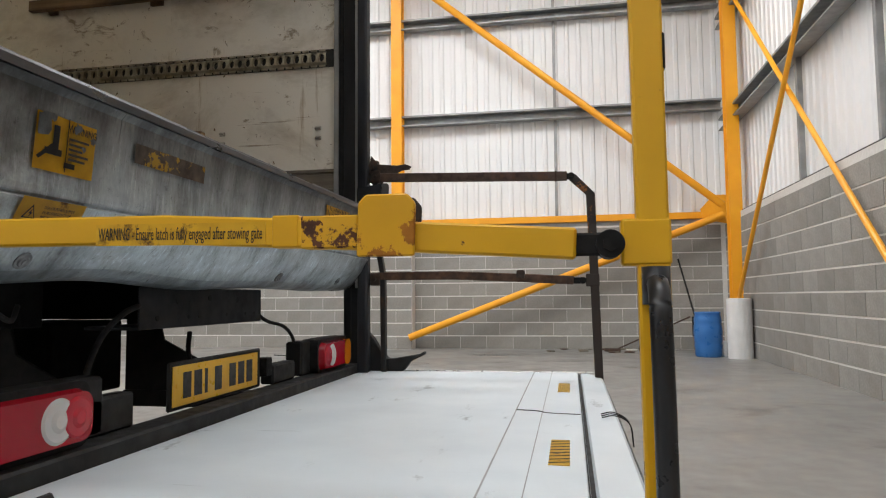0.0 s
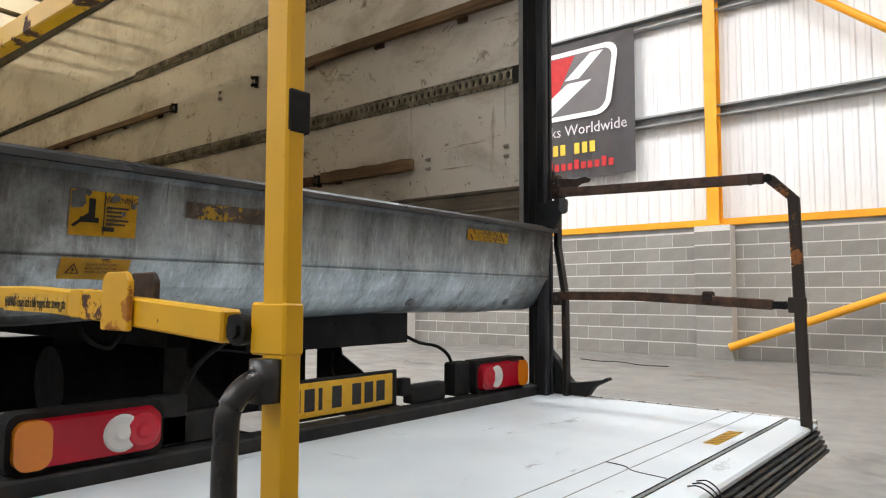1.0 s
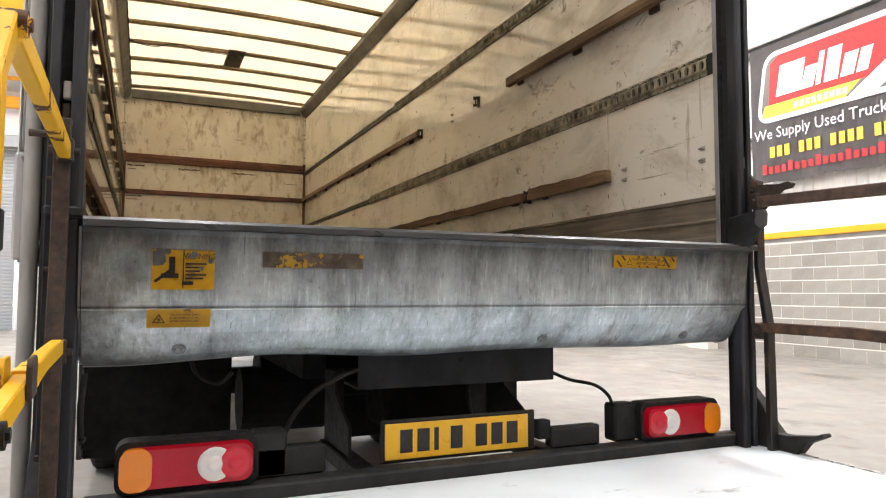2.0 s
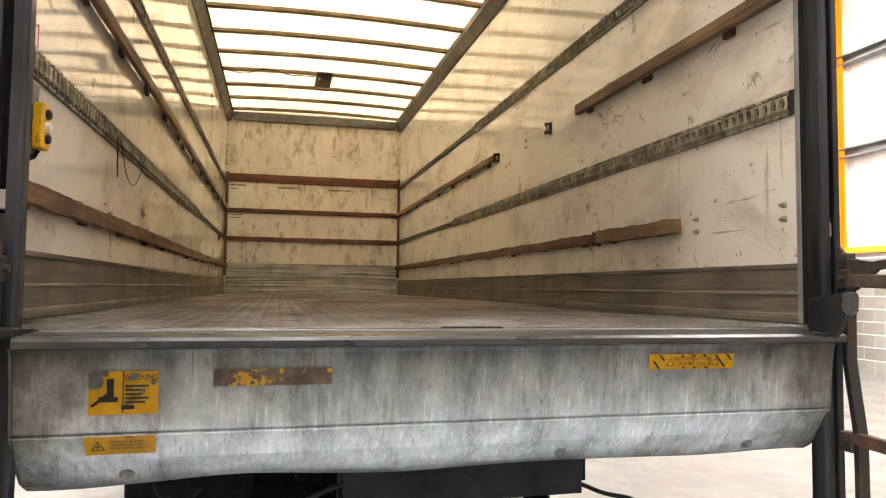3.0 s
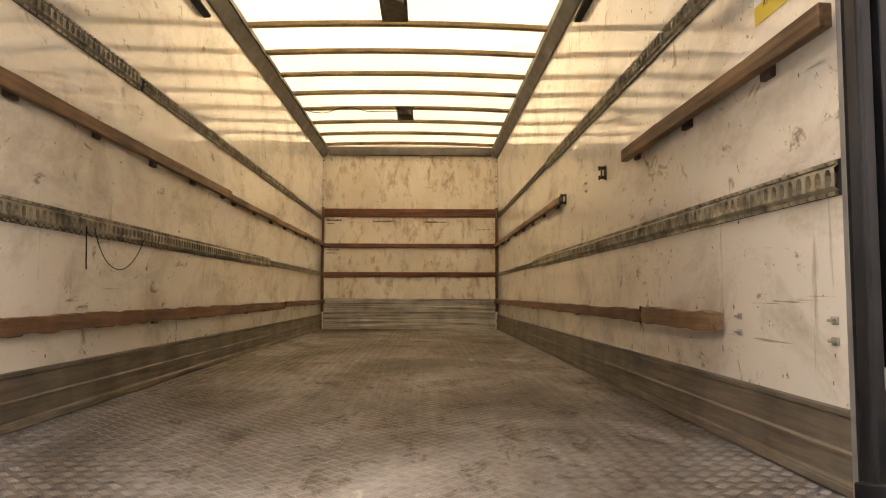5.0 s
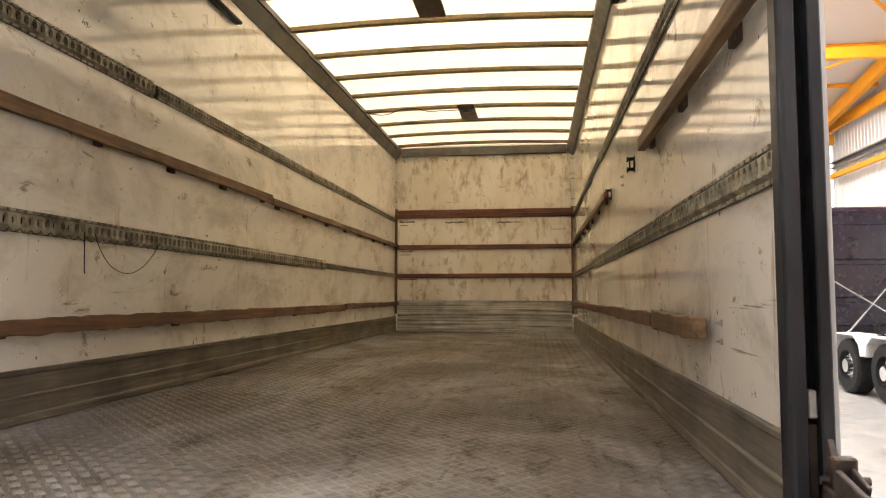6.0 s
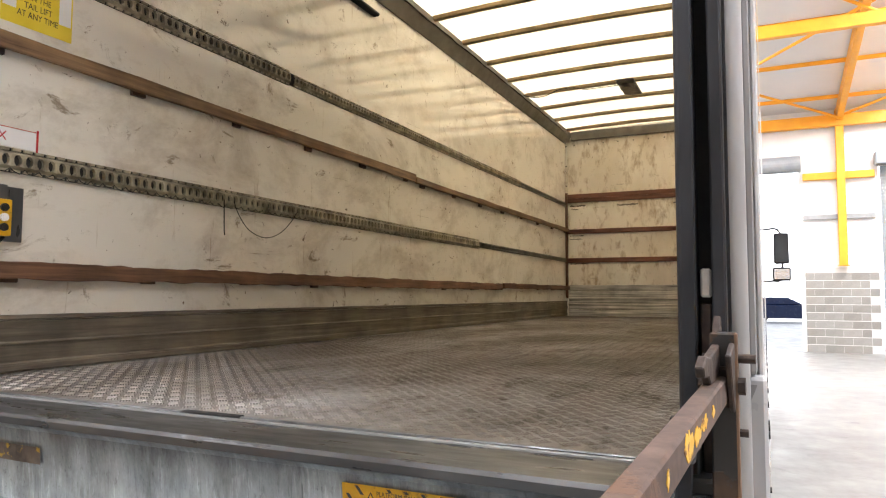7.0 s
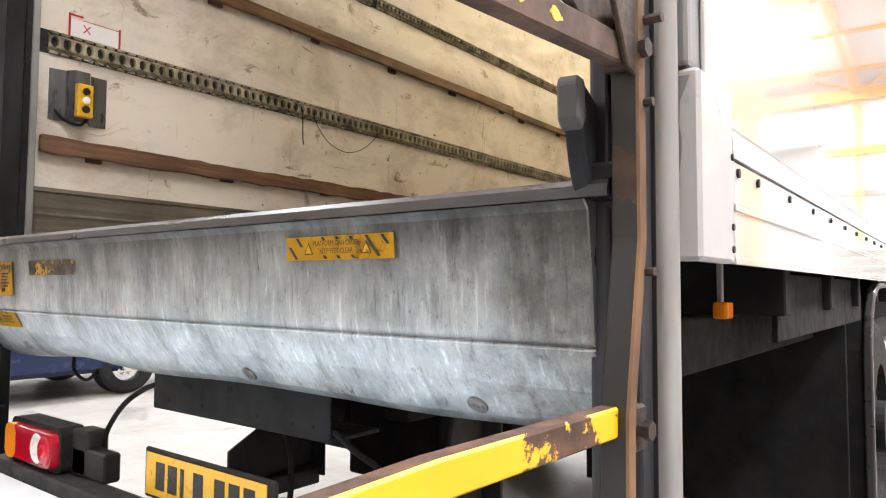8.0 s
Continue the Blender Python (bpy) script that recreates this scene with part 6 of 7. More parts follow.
box(b, (-10.4, 0.0, 0.55), (FRONT - 0.25, W, 3.1), 0.12, 3)
part("cab", b, GLOSSWHITE, truck, "white lorry cab ahead of the box")
for y in (0.16, W - 0.16):
    wheel(-9.4, y, 0.5, 0.3, -1 if y < 1 else 1)

# door mirrors of the lorry's own cab
arm = part("mirror_arm", tube(bmesh.new(), curve_points([(-9.95, 2.46, 2.55), (-9.98, 2.66, 2.56), (-10.0, 2.72, 2.4), (-10.0, 2.72, 1.85), (-9.98, 2.60, 1.80), (-9.95, 2.46, 1.80)], 4), 0.014, 8), BLACK, truck, "black mirror arm", smooth=True)
for z0, z1, w in ((2.05, 2.50, 0.10), (1.80, 2.00, 0.12)):
    b = bmesh.new()
    box(b, (-10.05, 2.72 - w, z0), (-9.95, 2.72 + w, z1), 0.03, 3)
    shell = part("mirror_housing", b, RUBBER, arm, "black door mirror housing")
    b = bmesh.new()
    box(b, (-9.949, 2.72 - w + 0.02, z0 + 0.025), (-9.944, 2.72 + w - 0.02, z1 - 0.025), 0.001)
    part("mirror_glass", b, DARKGLASS if z0 > 2 else CHROME, arm, "mirror glass")

# ---- labels on the rear panel ----
def panel_label(name, y0, y1, z0, z1, x0, x1, mat, label):
    """A thin label on the sloping rear panel: x0 at its foot, x1 at its head."""
    b = bmesh.new()
    v = [b.verts.new(c) for c in ((x0 + 0.001, y0, z0), (x0 + 0.001, y1, z0), (x1 + 0.001, y1, z1), (x1 + 0.001, y0, z1))]
    b.faces.new(v)
    bmesh.ops.solidify(b, geom=list(b.faces), thickness=-0.001)
    ob = part(name, b, mat, rear_panel, label)
    return ob


def on_panel(y, z, x, lean=4.0):
    return facing(x + 0.0012, y, z, 0, 0) @ Matrix.Rotation(radians(lean), 4, "X")


panel_label("warning_label", 0.309, 0.461, 1.104, 1.206, 0.0075, 0.0165, STICKER, "yellow platform warning label, scraped and torn")
letters("lettering", "WARNING", 0.021, on_panel(0.423, 1.190, 0.0165), BLACKINK, rear_panel, 0.0002, stretch=0.75)
for k in range(5):
    b = bmesh.new()
    plate_box(b, on_panel(0.389, 1.171 - k * 0.0095, 0.0152 - k * 0.0006), 0.0, 0.052 - 0.008 * (k % 3), -0.0022, 0.0022, 0.0004)
    part("print_line", b, BLACKINK, rear_panel)
m = on_panel(0.309, 1.104, 0.0078)
for pts in (((0.040, 0.030), (0.055, 0.030), (0.055, 0.085), (0.040, 0.085)), ((0.004, 0.022), (0.04, 0.052), (0.046, 0.046), (0.01, 0.018)), ((0.022, 0.030), (0.064, 0.030), (0.064, 0.042), (0.022, 0.042)), ((0.072, 0.012), (0.10, 0.012), (0.10, 0.022), (0.072, 0.022)), ((0.074, 0.004), (0.0765, 0.004), (0.0765, 0.104), (0.074, 0.104))):
    b = bmesh.new()
    vs = [b.verts.new(m @ Vector((px, py, 0.0016 + py * 0.02))) for px, py in pts]
    b.faces.new(vs)
    bmesh.ops.solidify(b, geom=list(b.faces), thickness=-0.0004)
    part("pictogram", b, BLACKINK, rear_panel)
for cy, cz, r in ((0.012, 0.085, 0.024), (0.10, 0.09, 0.010), (0.12, 0.055, 0.006), (0.142, 0.075, 0.008), (0.03, 0.10, 0.012)):
    b = bmesh.new()
    n = 13
    vs = []
    for k in range(n):
        a = 2 * math.pi * k / n
        rr = r * random.uniform(0.55, 1.25)
        vs.append(b.verts.new(m @ Vector((max(0.001, min(0.15, cy + rr * math.cos(a))), max(0.002, min(0.105, cz + rr * math.sin(a))), 0.0022 + cz * 0.02))))
    b.faces.new(vs)
    bmesh.ops.solidify(b, geom=list(b.faces), thickness=-0.0003)
    part("torn_patch", b, GALV, rear_panel)
panel_label("isolation_label", 0.300, 0.456, 1.005, 1.053, -0.024, 0.0035, STICKER, "orange-yellow power isolation label with a triangle sign")
m = Matrix.Translation((-0.0095, 0.379, 1.0295)) @ Matrix.Rotation(radians(28), 4, "Y") @ facing(0, 0, 0)
for k, (s, mat) in enumerate(((0.018, BLACKINK), (0.0135, STICKER))):
    b = bmesh.new()
    vs = [b.verts.new(m @ Vector((-0.05 + s * math.cos(radians(a)), -0.004 + s * math.sin(radians(a)), 0.0016 + k * 0.0004))) for a in (90, 210, 330)]
    b.faces.new(vs)
    bmesh.ops.solidify(b, geom=list(b.faces), thickness=-0.0004)
    part("triangle_sign", b, mat, rear_panel)
b = bmesh.new()
vs = [b.verts.new(m @ Vector((-0.05 + px, -0.004 + py, 0.0026))) for px, py in ((0.002, 0.011), (-0.005, 0.0), (0.0, 0.001), (-0.003, -0.008), (0.005, 0.003), (0.0005, 0.003))]
b.faces.new(vs)
part("triangle_sign", b, BLACKINK, rear_panel)
for k, tx in enumerate(("ISOLATE POWER SUPPLY", "IN AN EMERGENCY OR", "BEFORE MAINTENANCE")):
    letters("lettering", tx, 0.0085, m @ Matrix.Translation((-0.024, 0.011 - k * 0.0095, 0.002)), BLACKINK, rear_panel, 0.0001, "LEFT", 0.8)
panel_label("worn_label", 0.585, 0.868, 1.165, 1.207, 0.0135, 0.0175, WORNLABEL, "worn-off hazard label, mostly bare and brown")
panel_label("hazard_label", 1.750, 2.022, 1.186, 1.229, 0.0165, 0.0205, STICKER, "yellow hazard label with black diagonal stripes")
m = on_panel(1.886, 1.2075, 0.0205) @ Matrix.Diagonal((0.955, 1, 1, 1))
for px, hi, lo in ((-0.147, 0.003, -0.0195), (-0.112, 0.0195, 0.003), (-0.040, 0.0195, 0.0135), (-0.002, 0.0195, 0.0145), (0.034, 0.0195, 0.0125), (-0.064, -0.0135, -0.0195), (-0.028, -0.014, -0.0195), (0.010, -0.0135, -0.0195), (0.074, 0.0195, -0.017), (0.113, 0.0195, 0.003)):
    b = bmesh.new()
    vs = [b.verts.new(m @ Vector((px + (0.0195 - dy) * 0.84 + dx, dy, 0.0004))) for dx, dy in ((0.0, hi), (0.008, hi), (0.008, lo), (0.0, lo))]
    b.faces.new(vs)
    part("stripe", b, BLACKINK, rear_panel)
for k, tx in enumerate(("PLATFORM CAN CRUSH", "KEEP FEET CLEAR")):
    letters("lettering", tx, 0.0135, m @ Matrix.Translation((0, 0.008 - k * 0.014, 0.0005)), BLACKINK, rear_panel, 0.0001, stretch=0.85)
for sx in (-0.075, 0.078):
    for r0, mat, dz in ((0.015, BLACKINK, 0.0005), (0.011, STICKER, 0.0009)):
        b = bmesh.new()
        b.faces.new([b.verts.new(m @ Vector((sx + r0 * math.cos(radians(a)), -0.004 + r0 * math.sin(radians(a)), dz))) for a in (90, 210, 330)])
        part("triangle_sign", b, mat, rear_panel)

# ---- fittings inside the box ----
def lash_point(x, z, h=0.075):
    b = bmesh.new()
    for q in (1, -1):
        box(b, (x - 0.016, W - 0.005, z + q * h * 0.34 - 0.010), (x + 0.016, W - 0.0006, z + q * h * 0.34 + 0.010), 0.002)
        box(b, (x - 0.014, W - 0.016, z + q * h * 0.34 - 0.004), (x + 0.010, W - 0.0050, z + q * h * 0.34 + 0.004), 0.002)
        rod(b, (x + 0.004, W - 0.008, z + q * h * 0.34), (x + 0.004, W - 0.0004, z + q * h * 0.34), 0.004, 8)
    part("slat_socket", b, PALEZINC, truck, "bent metal slat socket")


for x, z in ((-0.80, 1.685), (-0.285, 1.69), (-2.86, 2.455)):
    lash_point(x, z)
for x, z in ((-2.40, 2.467), (-3.49, 2.470), (-1.70, 1.688)):
    b = bmesh.new()
    box(b, (x - 0.030, W - 0.004, z - 0.040), (x + 0.014, W - 0.0006, z + 0.040), 0.001)
    for q in (-1, 1):
        box(b, (x - 0.026, W - 0.034, z + q * 0.027 - 0.006), (x + 0.012, W - 0.0040, z + q * 0.027 + 0.006), 0.002)
        box(b, (x - 0.026, W - 0.038, z + q * 0.027 - 0.013), (x - 0.014, W - 0.030, z + q * 0.027 + 0.013), 0.002)
    rod(b, (x - 0.02, W - 0.022, z - 0.030), (x - 0.02, W - 0.022, z + 0.030), 0.004, 8)
    part("slat_bracket", b, DARKTRACK, truck, "dark metal slat bracket")


random.seed(5)
part("lead", tube(bmesh.new(), [(-0.5 - 0.11 * k, 0.079 + random.uniform(0, 0.006), TOP - 0.022 - random.choice((0.0, 0.004, 0.016))) for k in range(68)], 0.0045, 6), RUBBER, truck, "thin black lead clipped along the cant rail", smooth=True)


def box_sign(y, x0, x1, z0, z1, sgn):
    """A yellow notice on the lining."""
    y0, y1 = (y, y + sgn * 0.0015)
    b = bmesh.new()
    box(b, (x0, min(y0, y1), z0), (x1, max(y0, y1), z1))
    s = part("notice", b, NOTICE, truck, "yellow printed safety notice")
    yaw = 90 if sgn > 0 else -90
    m = facing((x0 + x1) / 2, y1, (z0 + z1) / 2, yaw)
    for k, tx in enumerate(("ON THE", "TAIL LIFT", "AT ANY TIME")):
        letters("lettering", tx, 0.034, m @ Matrix.Translation((0.0, 0.0 - k * 0.035, 0.0006)), BLACKINK, s, 0.0002, stretch=0.8)
    b = bmesh.new()
    plate_box(b, m, -0.135, -0.085, -0.06, 0.11, 0.0006)
    part("print_panel", b, WHITEINK, s)
    b = bmesh.new()
    plate_box(b, m, 0.085, 0.135, -0.06, 0.11, 0.0006)
    part("print_panel", b, WHITEINK, s)
    b = bmesh.new()
    plate_box(b, m, -0.07, 0.07, 0.03, 0.05, 0.0006)
    part("print_line", b, REDINK, s)


box_sign(W - 0.0005, -0.645, -0.375, 2.605, 2.845, -1)
box_sign(0.0005, -0.645, -0.362, 2.580, 2.82, 1)

# lift control on its steel bracket
b = bmesh.new()
prism(b, [(0.0, 0.0), (0.055, 0.012), (0.075, 0.05), (0.13, 0.05), (0.15, 0.012), (0.215, 0.010), (0.215, 0.006), (0.148, 0.008), (0.128, 0.046), (0.078, 0.046), (0.057, 0.008), (0.0, -0.004)], 2, 1.80, 2.0)
b.transform(Matrix.Translation((-0.30, 0.004, 0)) @ Matrix.Diagonal((-1, 1, 1, 1)))
bmesh.ops.recalc_face_normals(b, faces=b.faces)
control = part("control_bracket", b, MIDSTEEL, truck, "bent dark steel bracket for the lift control")
b = bmesh.new()
box(b, (-0.432, 0.056, 1.815), (-0.372, 0.085, 1.945), 0.006, 2)
ctl = part("control_box", b, STICKER, control, "yellow push-button lift control")
for z, mat in ((1.915, BLACKINK), (1.88, WHITEINK), (1.845, BLACKINK)):
    b = bmesh.new()
    rod(b, (-0.402, 0.084, z), (-0.402, 0.094, z), 0.014, 16)
    rod(b, (-0.402, 0.094, z), (-0.402, 0.097, z), 0.009, 12)
    part("button", b, mat, control, "round push button")
cable([(-0.375, 0.06, 1.785), (-0.355, 0.05, 1.76), (-0.31, 0.03, 1.77), (-0.27, 0.02, 1.81)], 0.006, truck)

for ob in [control] + list(control.children):
    for v in ob.data.vertices:
        v.co.x += 0.045
        v.co.z -= 0.030

# marking on the lining
for x0, x1, z0, z1, mat in ((-0.327, -0.319, 2.115, 2.21, REDINK), (-0.527, -0.519, 2.115, 2.20, REDINK), (-0.375, -0.319, 2.20, 2.208, REDINK), (-0.527, -0.375, 2.190, 2.1925, REDINK), (-0.517, -0.329, 2.12, 2.188, WHITEINK)):
    b = bmesh.new()
    box(b, (x0, 0.0003, z0), (x1, 0.0010 if mat is WHITEINK else 0.0014, z1))
    part("label_edge", b, mat, truck, "red-edged paper label")
for a in (1, -1):
    b = bmesh.new()
    box(b, (-0.021, 0, -0.0022), (0.021, 0.0006, 0.0022), m=Matrix.Translation((-0.390, 0.0012, 2.158)) @ Matrix.Rotation(radians(50 * a), 4, "Y"))
    part("label_cross", b, REDINK, truck)

# hanging cord on the left track
cord = curve_points([(-1.56, 0.028, 2.06), (-1.60, 0.03, 1.99), (-1.68, 0.03, 1.92), (-1.80, 0.03, 1.89), (-1.92, 0.03, 1.92), (-2.02, 0.03, 1.99), (-2.08, 0.028, 2.055)], 6)
part("cord", tube(bmesh.new(), cord, 0.0022, 5), RUBBER, truck, "thin dark cord hanging in a loop")
part("cord", tube(bmesh.new(), [(-1.49, 0.028, 2.06), (-1.493, 0.03, 1.91), (-1.497, 0.03, 1.88)], 0.0030, 5), RUBBER, truck, "thin dark cord end")
# netting along the lower track: short loops of cord
vtx, fc = [], []
for yw, s in ((0.0, 1),):
    for row in (2.038,):
        for k in range(70):
            x = -0.3 - k * 0.055
            pts = [(x, yw + s * 0.024, row), (x - 0.012, yw + s * 0.026, row - 0.010 - 0.006 * random.random()), (x - 0.035, yw + s * 0.026, row - 0.011 - 0.008 * random.random()), (x - 0.055, yw + s * 0.024, row)]
            for (ax, ay, az), (bx, by, bz) in zip(pts, pts[1:]):
                i = len(vtx)
                t = 0.0022
                vtx += [(ax, ay, az - t), (ax, ay + s * t, az), (ax, ay, az + t), (bx, by, bz - t), (bx, by + s * t, bz), (bx, by, bz + t)]
                fc += [(i, i + 1, i + 4, i + 3), (i + 1, i + 2, i + 5, i + 4), (i + 2, i, i + 3, i + 5)]
me = bpy.data.meshes.new("frayed_cord")
me.from_pydata(vtx, [], fc)
me.materials.append(DARKTRACK)
tagged(part("frayed_cord", me, None, truck, "frayed dark cord loops along the track"), kind="stuff")

# roof lamps, their lead and the side strips
for x, w in ((-6.33, 0.19), (-3.38, 0.20)):
    b = bmesh.new()
    prism(b, [(x - 0.30, TOP + 0.012), (x + 0.30, TOP + 0.012), (x + 0.30, TOP + 0.026), (x - 0.30, TOP + 0.026)], 1, 1.11, 1.11 + w, 0.004)
    unit = part("roof_lamp", b, LAMPGREY, truck, "grey-brown rectangular roof lamp, switched off")
    b = bmesh.new()
    rod(b, (x + 0.1, 1.11 + w / 2, TOP - 0.03), (x + 0.1, 1.11 + w / 2, TOP + 0.0115), 0.075, 20)
    part("lens", b, LAMPGREY, unit, "round brown lamp body")
part("lead", tube(bmesh.new(), curve_points([(-6.10, 0.08, TOP), (-6.05, 0.2, TOP - 0.05), (-6.03, 0.35, TOP - 0.06), (-6.03, 0.5, TOP - 0.01), (-6.05, 0.65, TOP + 0.0), (-6.07, 0.8, TOP - 0.03), (-6.10, 0.95, TOP - 0.02), (-6.15, 1.12, TOP - 0.005)], 5), 0.005, 5), RUBBER, truck, "loose black lead", smooth=True)
part("lead", tube(bmesh.new(), curve_points([(-3.1, 0.3, TOP), (-3.05, 0.6, TOP - 0.05), (-3.1, 0.9, TOP - 0.03), (-3.25, 1.12, TOP - 0.005)], 5), 0.005, 5), RUBBER, truck, "loose black lead", smooth=True)
lead = [(FRONT + 0.3 + k * 0.28, 0.078, TOP - 0.022 - (0.006 if k % 2 else 0.0)) for k in range(26)]
part("lead", tube(bmesh.new(), curve_points(lead, 3), 0.005, 5), RUBBER, truck, "black lead clipped along the roof rail", smooth=True)
for y, s in ((0.0, 1), (W, -1)):
    b = bmesh.new()
    rod(b, (-2.45, y + s * 0.035, 3.59), (-2.97, y + s * 0.035, 3.58), 0.014, 10)
    box(b, (-2.97, min(y, y + s * 0.03), 3.565), (-2.45, max(y, y + s * 0.03), 3.60), 0.004)
    part("gas_strut", b, DARKTRACK, truck, "dark strut under the roof rail")
# level scrapes torn into the bulkhead under its slats
random.seed(33)
for y0, y1, z0, z1, mat in ((0.05, 0.27, 2.805, 2.835, DARKWOOD), (0.06, 0.17, 2.765, 2.778, DARKWOOD), (0.70, 0.98, 2.790, 2.825, KICK), (1.43, 1.74, 2.785, 2.815, KICK),
                            (0.05, 0.24, 2.395, 2.412, DARKWOOD), (0.05, 0.21, 2.352, 2.364, KICK), (0.05, 0.30, 2.006, 2.024, DARKWOOD), (2.16, 2.36, 2.690, 2.702, KICK)):
    n = 14
    ys = [y0 + (y1 - y0) * k / n for k in range(n + 1)]
    b = bmesh.new()
    prism(b, [(y, z0 + random.uniform(0, 0.4) * (z1 - z0)) for y in ys] + [(y, z1 - random.uniform(0, 0.4) * (z1 - z0)) for y in ys[::-1]], 0, FRONT + 0.0005, FRONT + 0.0022)
    part("scrape", b, mat, truck, "splintered scrape through the cream paint")

# rivet heads around the bulkhead
for y in (0.015, W - 0.015):
    for k in range(9):
        z = 1.42 + k * 0.28
        b = bmesh.new()
        rod(b, (FRONT + 0.0495, y, z), (FRONT + 0.056, y, z), 0.009, 8)
        part("rivet", b, RUBBER, truck)
for k in range(12):
    b = bmesh.new()
    rod(b, (FRONT, 0.12 + k * 0.202, TOP - 0.15), (FRONT + 0.006, 0.12 + k * 0.202, TOP - 0.15), 0.008, 8)
    part("rivet", b, RUBBER, truck)

# ---- loose things by the far wall ----
def barrel(x, y):
    b = bmesh.new()
    prof = ((0.0, 0.0), (0.165, 0.0), (0.178, 0.02), (0.18, 0.10), (0.19, 0.16), (0.182, 0.19), (0.19, 0.22), (0.195, 0.33), (0.19, 0.44), (0.182, 0.47), (0.19, 0.50), (0.182, 0.56), (0.172, 0.60), (0.178, 0.615), (0.178, 0.635), (0.165, 0.635), (0.16, 0.60), (0.0, 0.60))
    n = 32
    rings = [[b.verts.new((math.cos(2 * math.pi * k / n) * r, math.sin(2 * math.pi * k / n) * r, z)) for k in range(n)] for r, z in prof[1:-1]]
    for r0, r1 in zip(rings, rings[1:]):
        for k in range(n):
            b.faces.new((r0[k], r0[(k + 1) % n], r1[(k + 1) % n], r1[k]))
    b.faces.new(rings[0][::-1])
    b.faces.new(rings[-1])
    bmesh.ops.recalc_face_normals(b, faces=b.faces)
    ob = solid("barrel", b, BLUE, "blue plastic barrel standing on the concrete floor", "barrel", smooth=True)
    ob.location = (x, y, 0)


barrel(2.85, 9.62)
b = bmesh.new()
rod(b, (0, 0, 0.0), (0, 0, 0.82), 0.165, 32)
rod(b, (0, 0, 0.8201), (0, 0, 0.828), 0.155, 32, 0.12)
solid("sheet_roll", b, ROLLWHITE, "upright roll of white wrapping sheet", "roll").location = (3.22, 9.35, 0)
b = bmesh.new()
box(b, (3.05, 9.62, 0), (3.18, 9.77, 0.22), 0.015, 2)
solid("tub", b, WHITEINK, "small white tub with a red label beside the barrel", "tub")
b = bmesh.new()
tube(b, [(2.74, 9.95, 0.55), (2.66, 10.86, 1.46)], 0.014, 8)
box(b, (2.70, 9.88, 0.26), (2.78, 10.00, 0.56), 0.01, m=None)
solid("shovel", b, RUBBER, "dark shovel leaning on the block wall behind the barrel", "shovel")
def broom(x, y0, z1, lean, mat, label):
    t = thing("broom", (x, y0, 0), label, "broom")
    part("handle", tube(bmesh.new(), [(x, y0, 0.05), (x + lean, 10.87, z1)], 0.012, 8), mat, t)
    b = bmesh.new()
    box(b, (x - 0.22, y0 - 0.04, 0.0), (x + 0.22, y0 + 0.04, 0.075), 0.01)
    part("head", b, DARKWOOD, t)


broom(2.20, 10.60, 1.40, 0.12, ROOFSTICK, "wooden broom leaning on the block wall")
b = tube(bmesh.new(), [(1.62, 10.45, 0.03), (2.66, 9.9, 0.56)], 0.012, 8)
box(b, (1.44, 10.40, 0.0), (1.69, 10.54, 0.05), 0.01)
solid("rake", b, DARKWOOD, "dark rake lying against the barrel", "rake")
random.seed(5)
for k in range(16):
    b = bmesh.new()
    s = random.uniform(0.03, 0.12)
    box(b, (-s, -s * 0.6, 0), (s, s * 0.6, 0.012 + s * 0.1), 0.004, m=Matrix.Translation((random.uniform(0.4, 2.4), random.uniform(10.2, 10.85), 0)) @ Matrix.Rotation(random.uniform(0, 3), 4, "Z"))
    solid("debris", b, random.choice([DARKWOOD, KICK, MORTAR]), "swept-up debris at the foot of the wall", "debris", "debris along the wall")
b = tube(bmesh.new(), curve_points([(-3.6, 9.3, 0.006), (-3.2, 9.15, 0.006), (-2.9, 9.22, 0.006), (-2.5, 9.0, 0.006), (-2.1, 9.05, 0.006)], 5), 0.006, 5)
solid("strap", b, RUBBER, "dark strap lying on the floor", "strap")
for px, py, pw, pd in ((-0.2, 9.7, 0.5, 0.2), (1.9, 8.0, 0.42, 0.13), (-1.2, 8.2, 0.35, 0.1), (-4.5, 8.8, 0.5, 0.14), (-5.5, 7.2, 0.6, 0.16)):
    b = bmesh.new()
    n = 22
    b.faces.new([b.verts.new((px + pw * math.cos(2 * math.pi * k / n) * random.uniform(0.75, 1.1), py + pd * math.sin(2 * math.pi * k / n) * random.uniform(0.7, 1.1), 0.0015)) for k in range(n)])
    solid("floor_stain", b, STAIN, "dark oil stain on the concrete", "stain", "floor stains", "structure")
# electrical boxes in the corner
b = bmesh.new()
box(b, (EAST - 0.09, 10.15, 1.02), (EAST - 0.012, 10.35, 1.32), 0.01)
solid("switch_box", b, WHITEINK, "white electrical switch box on the wall", "switch box")
b = bmesh.new()
box(b, (EAST - 0.08, 10.18, 0.80), (EAST - 0.012, 10.32, 0.96), 0.01)
solid("socket_box", b, WHITEINK, "white socket box on the wall", "socket")
b = bmesh.new()
rod(b, (EAST - 0.035, 10.21, 1.32), (EAST - 0.035, 10.21, BLOCK_TOP - 0.04), 0.012, 8)
rod(b, (EAST - 0.035, 10.29, 1.32), (EAST - 0.035, 10.29, BLOCK_TOP - 0.04), 0.012, 8)
solid("conduit", b, GREYSTEEL, "grey electrical conduits running up the wall", "conduit")

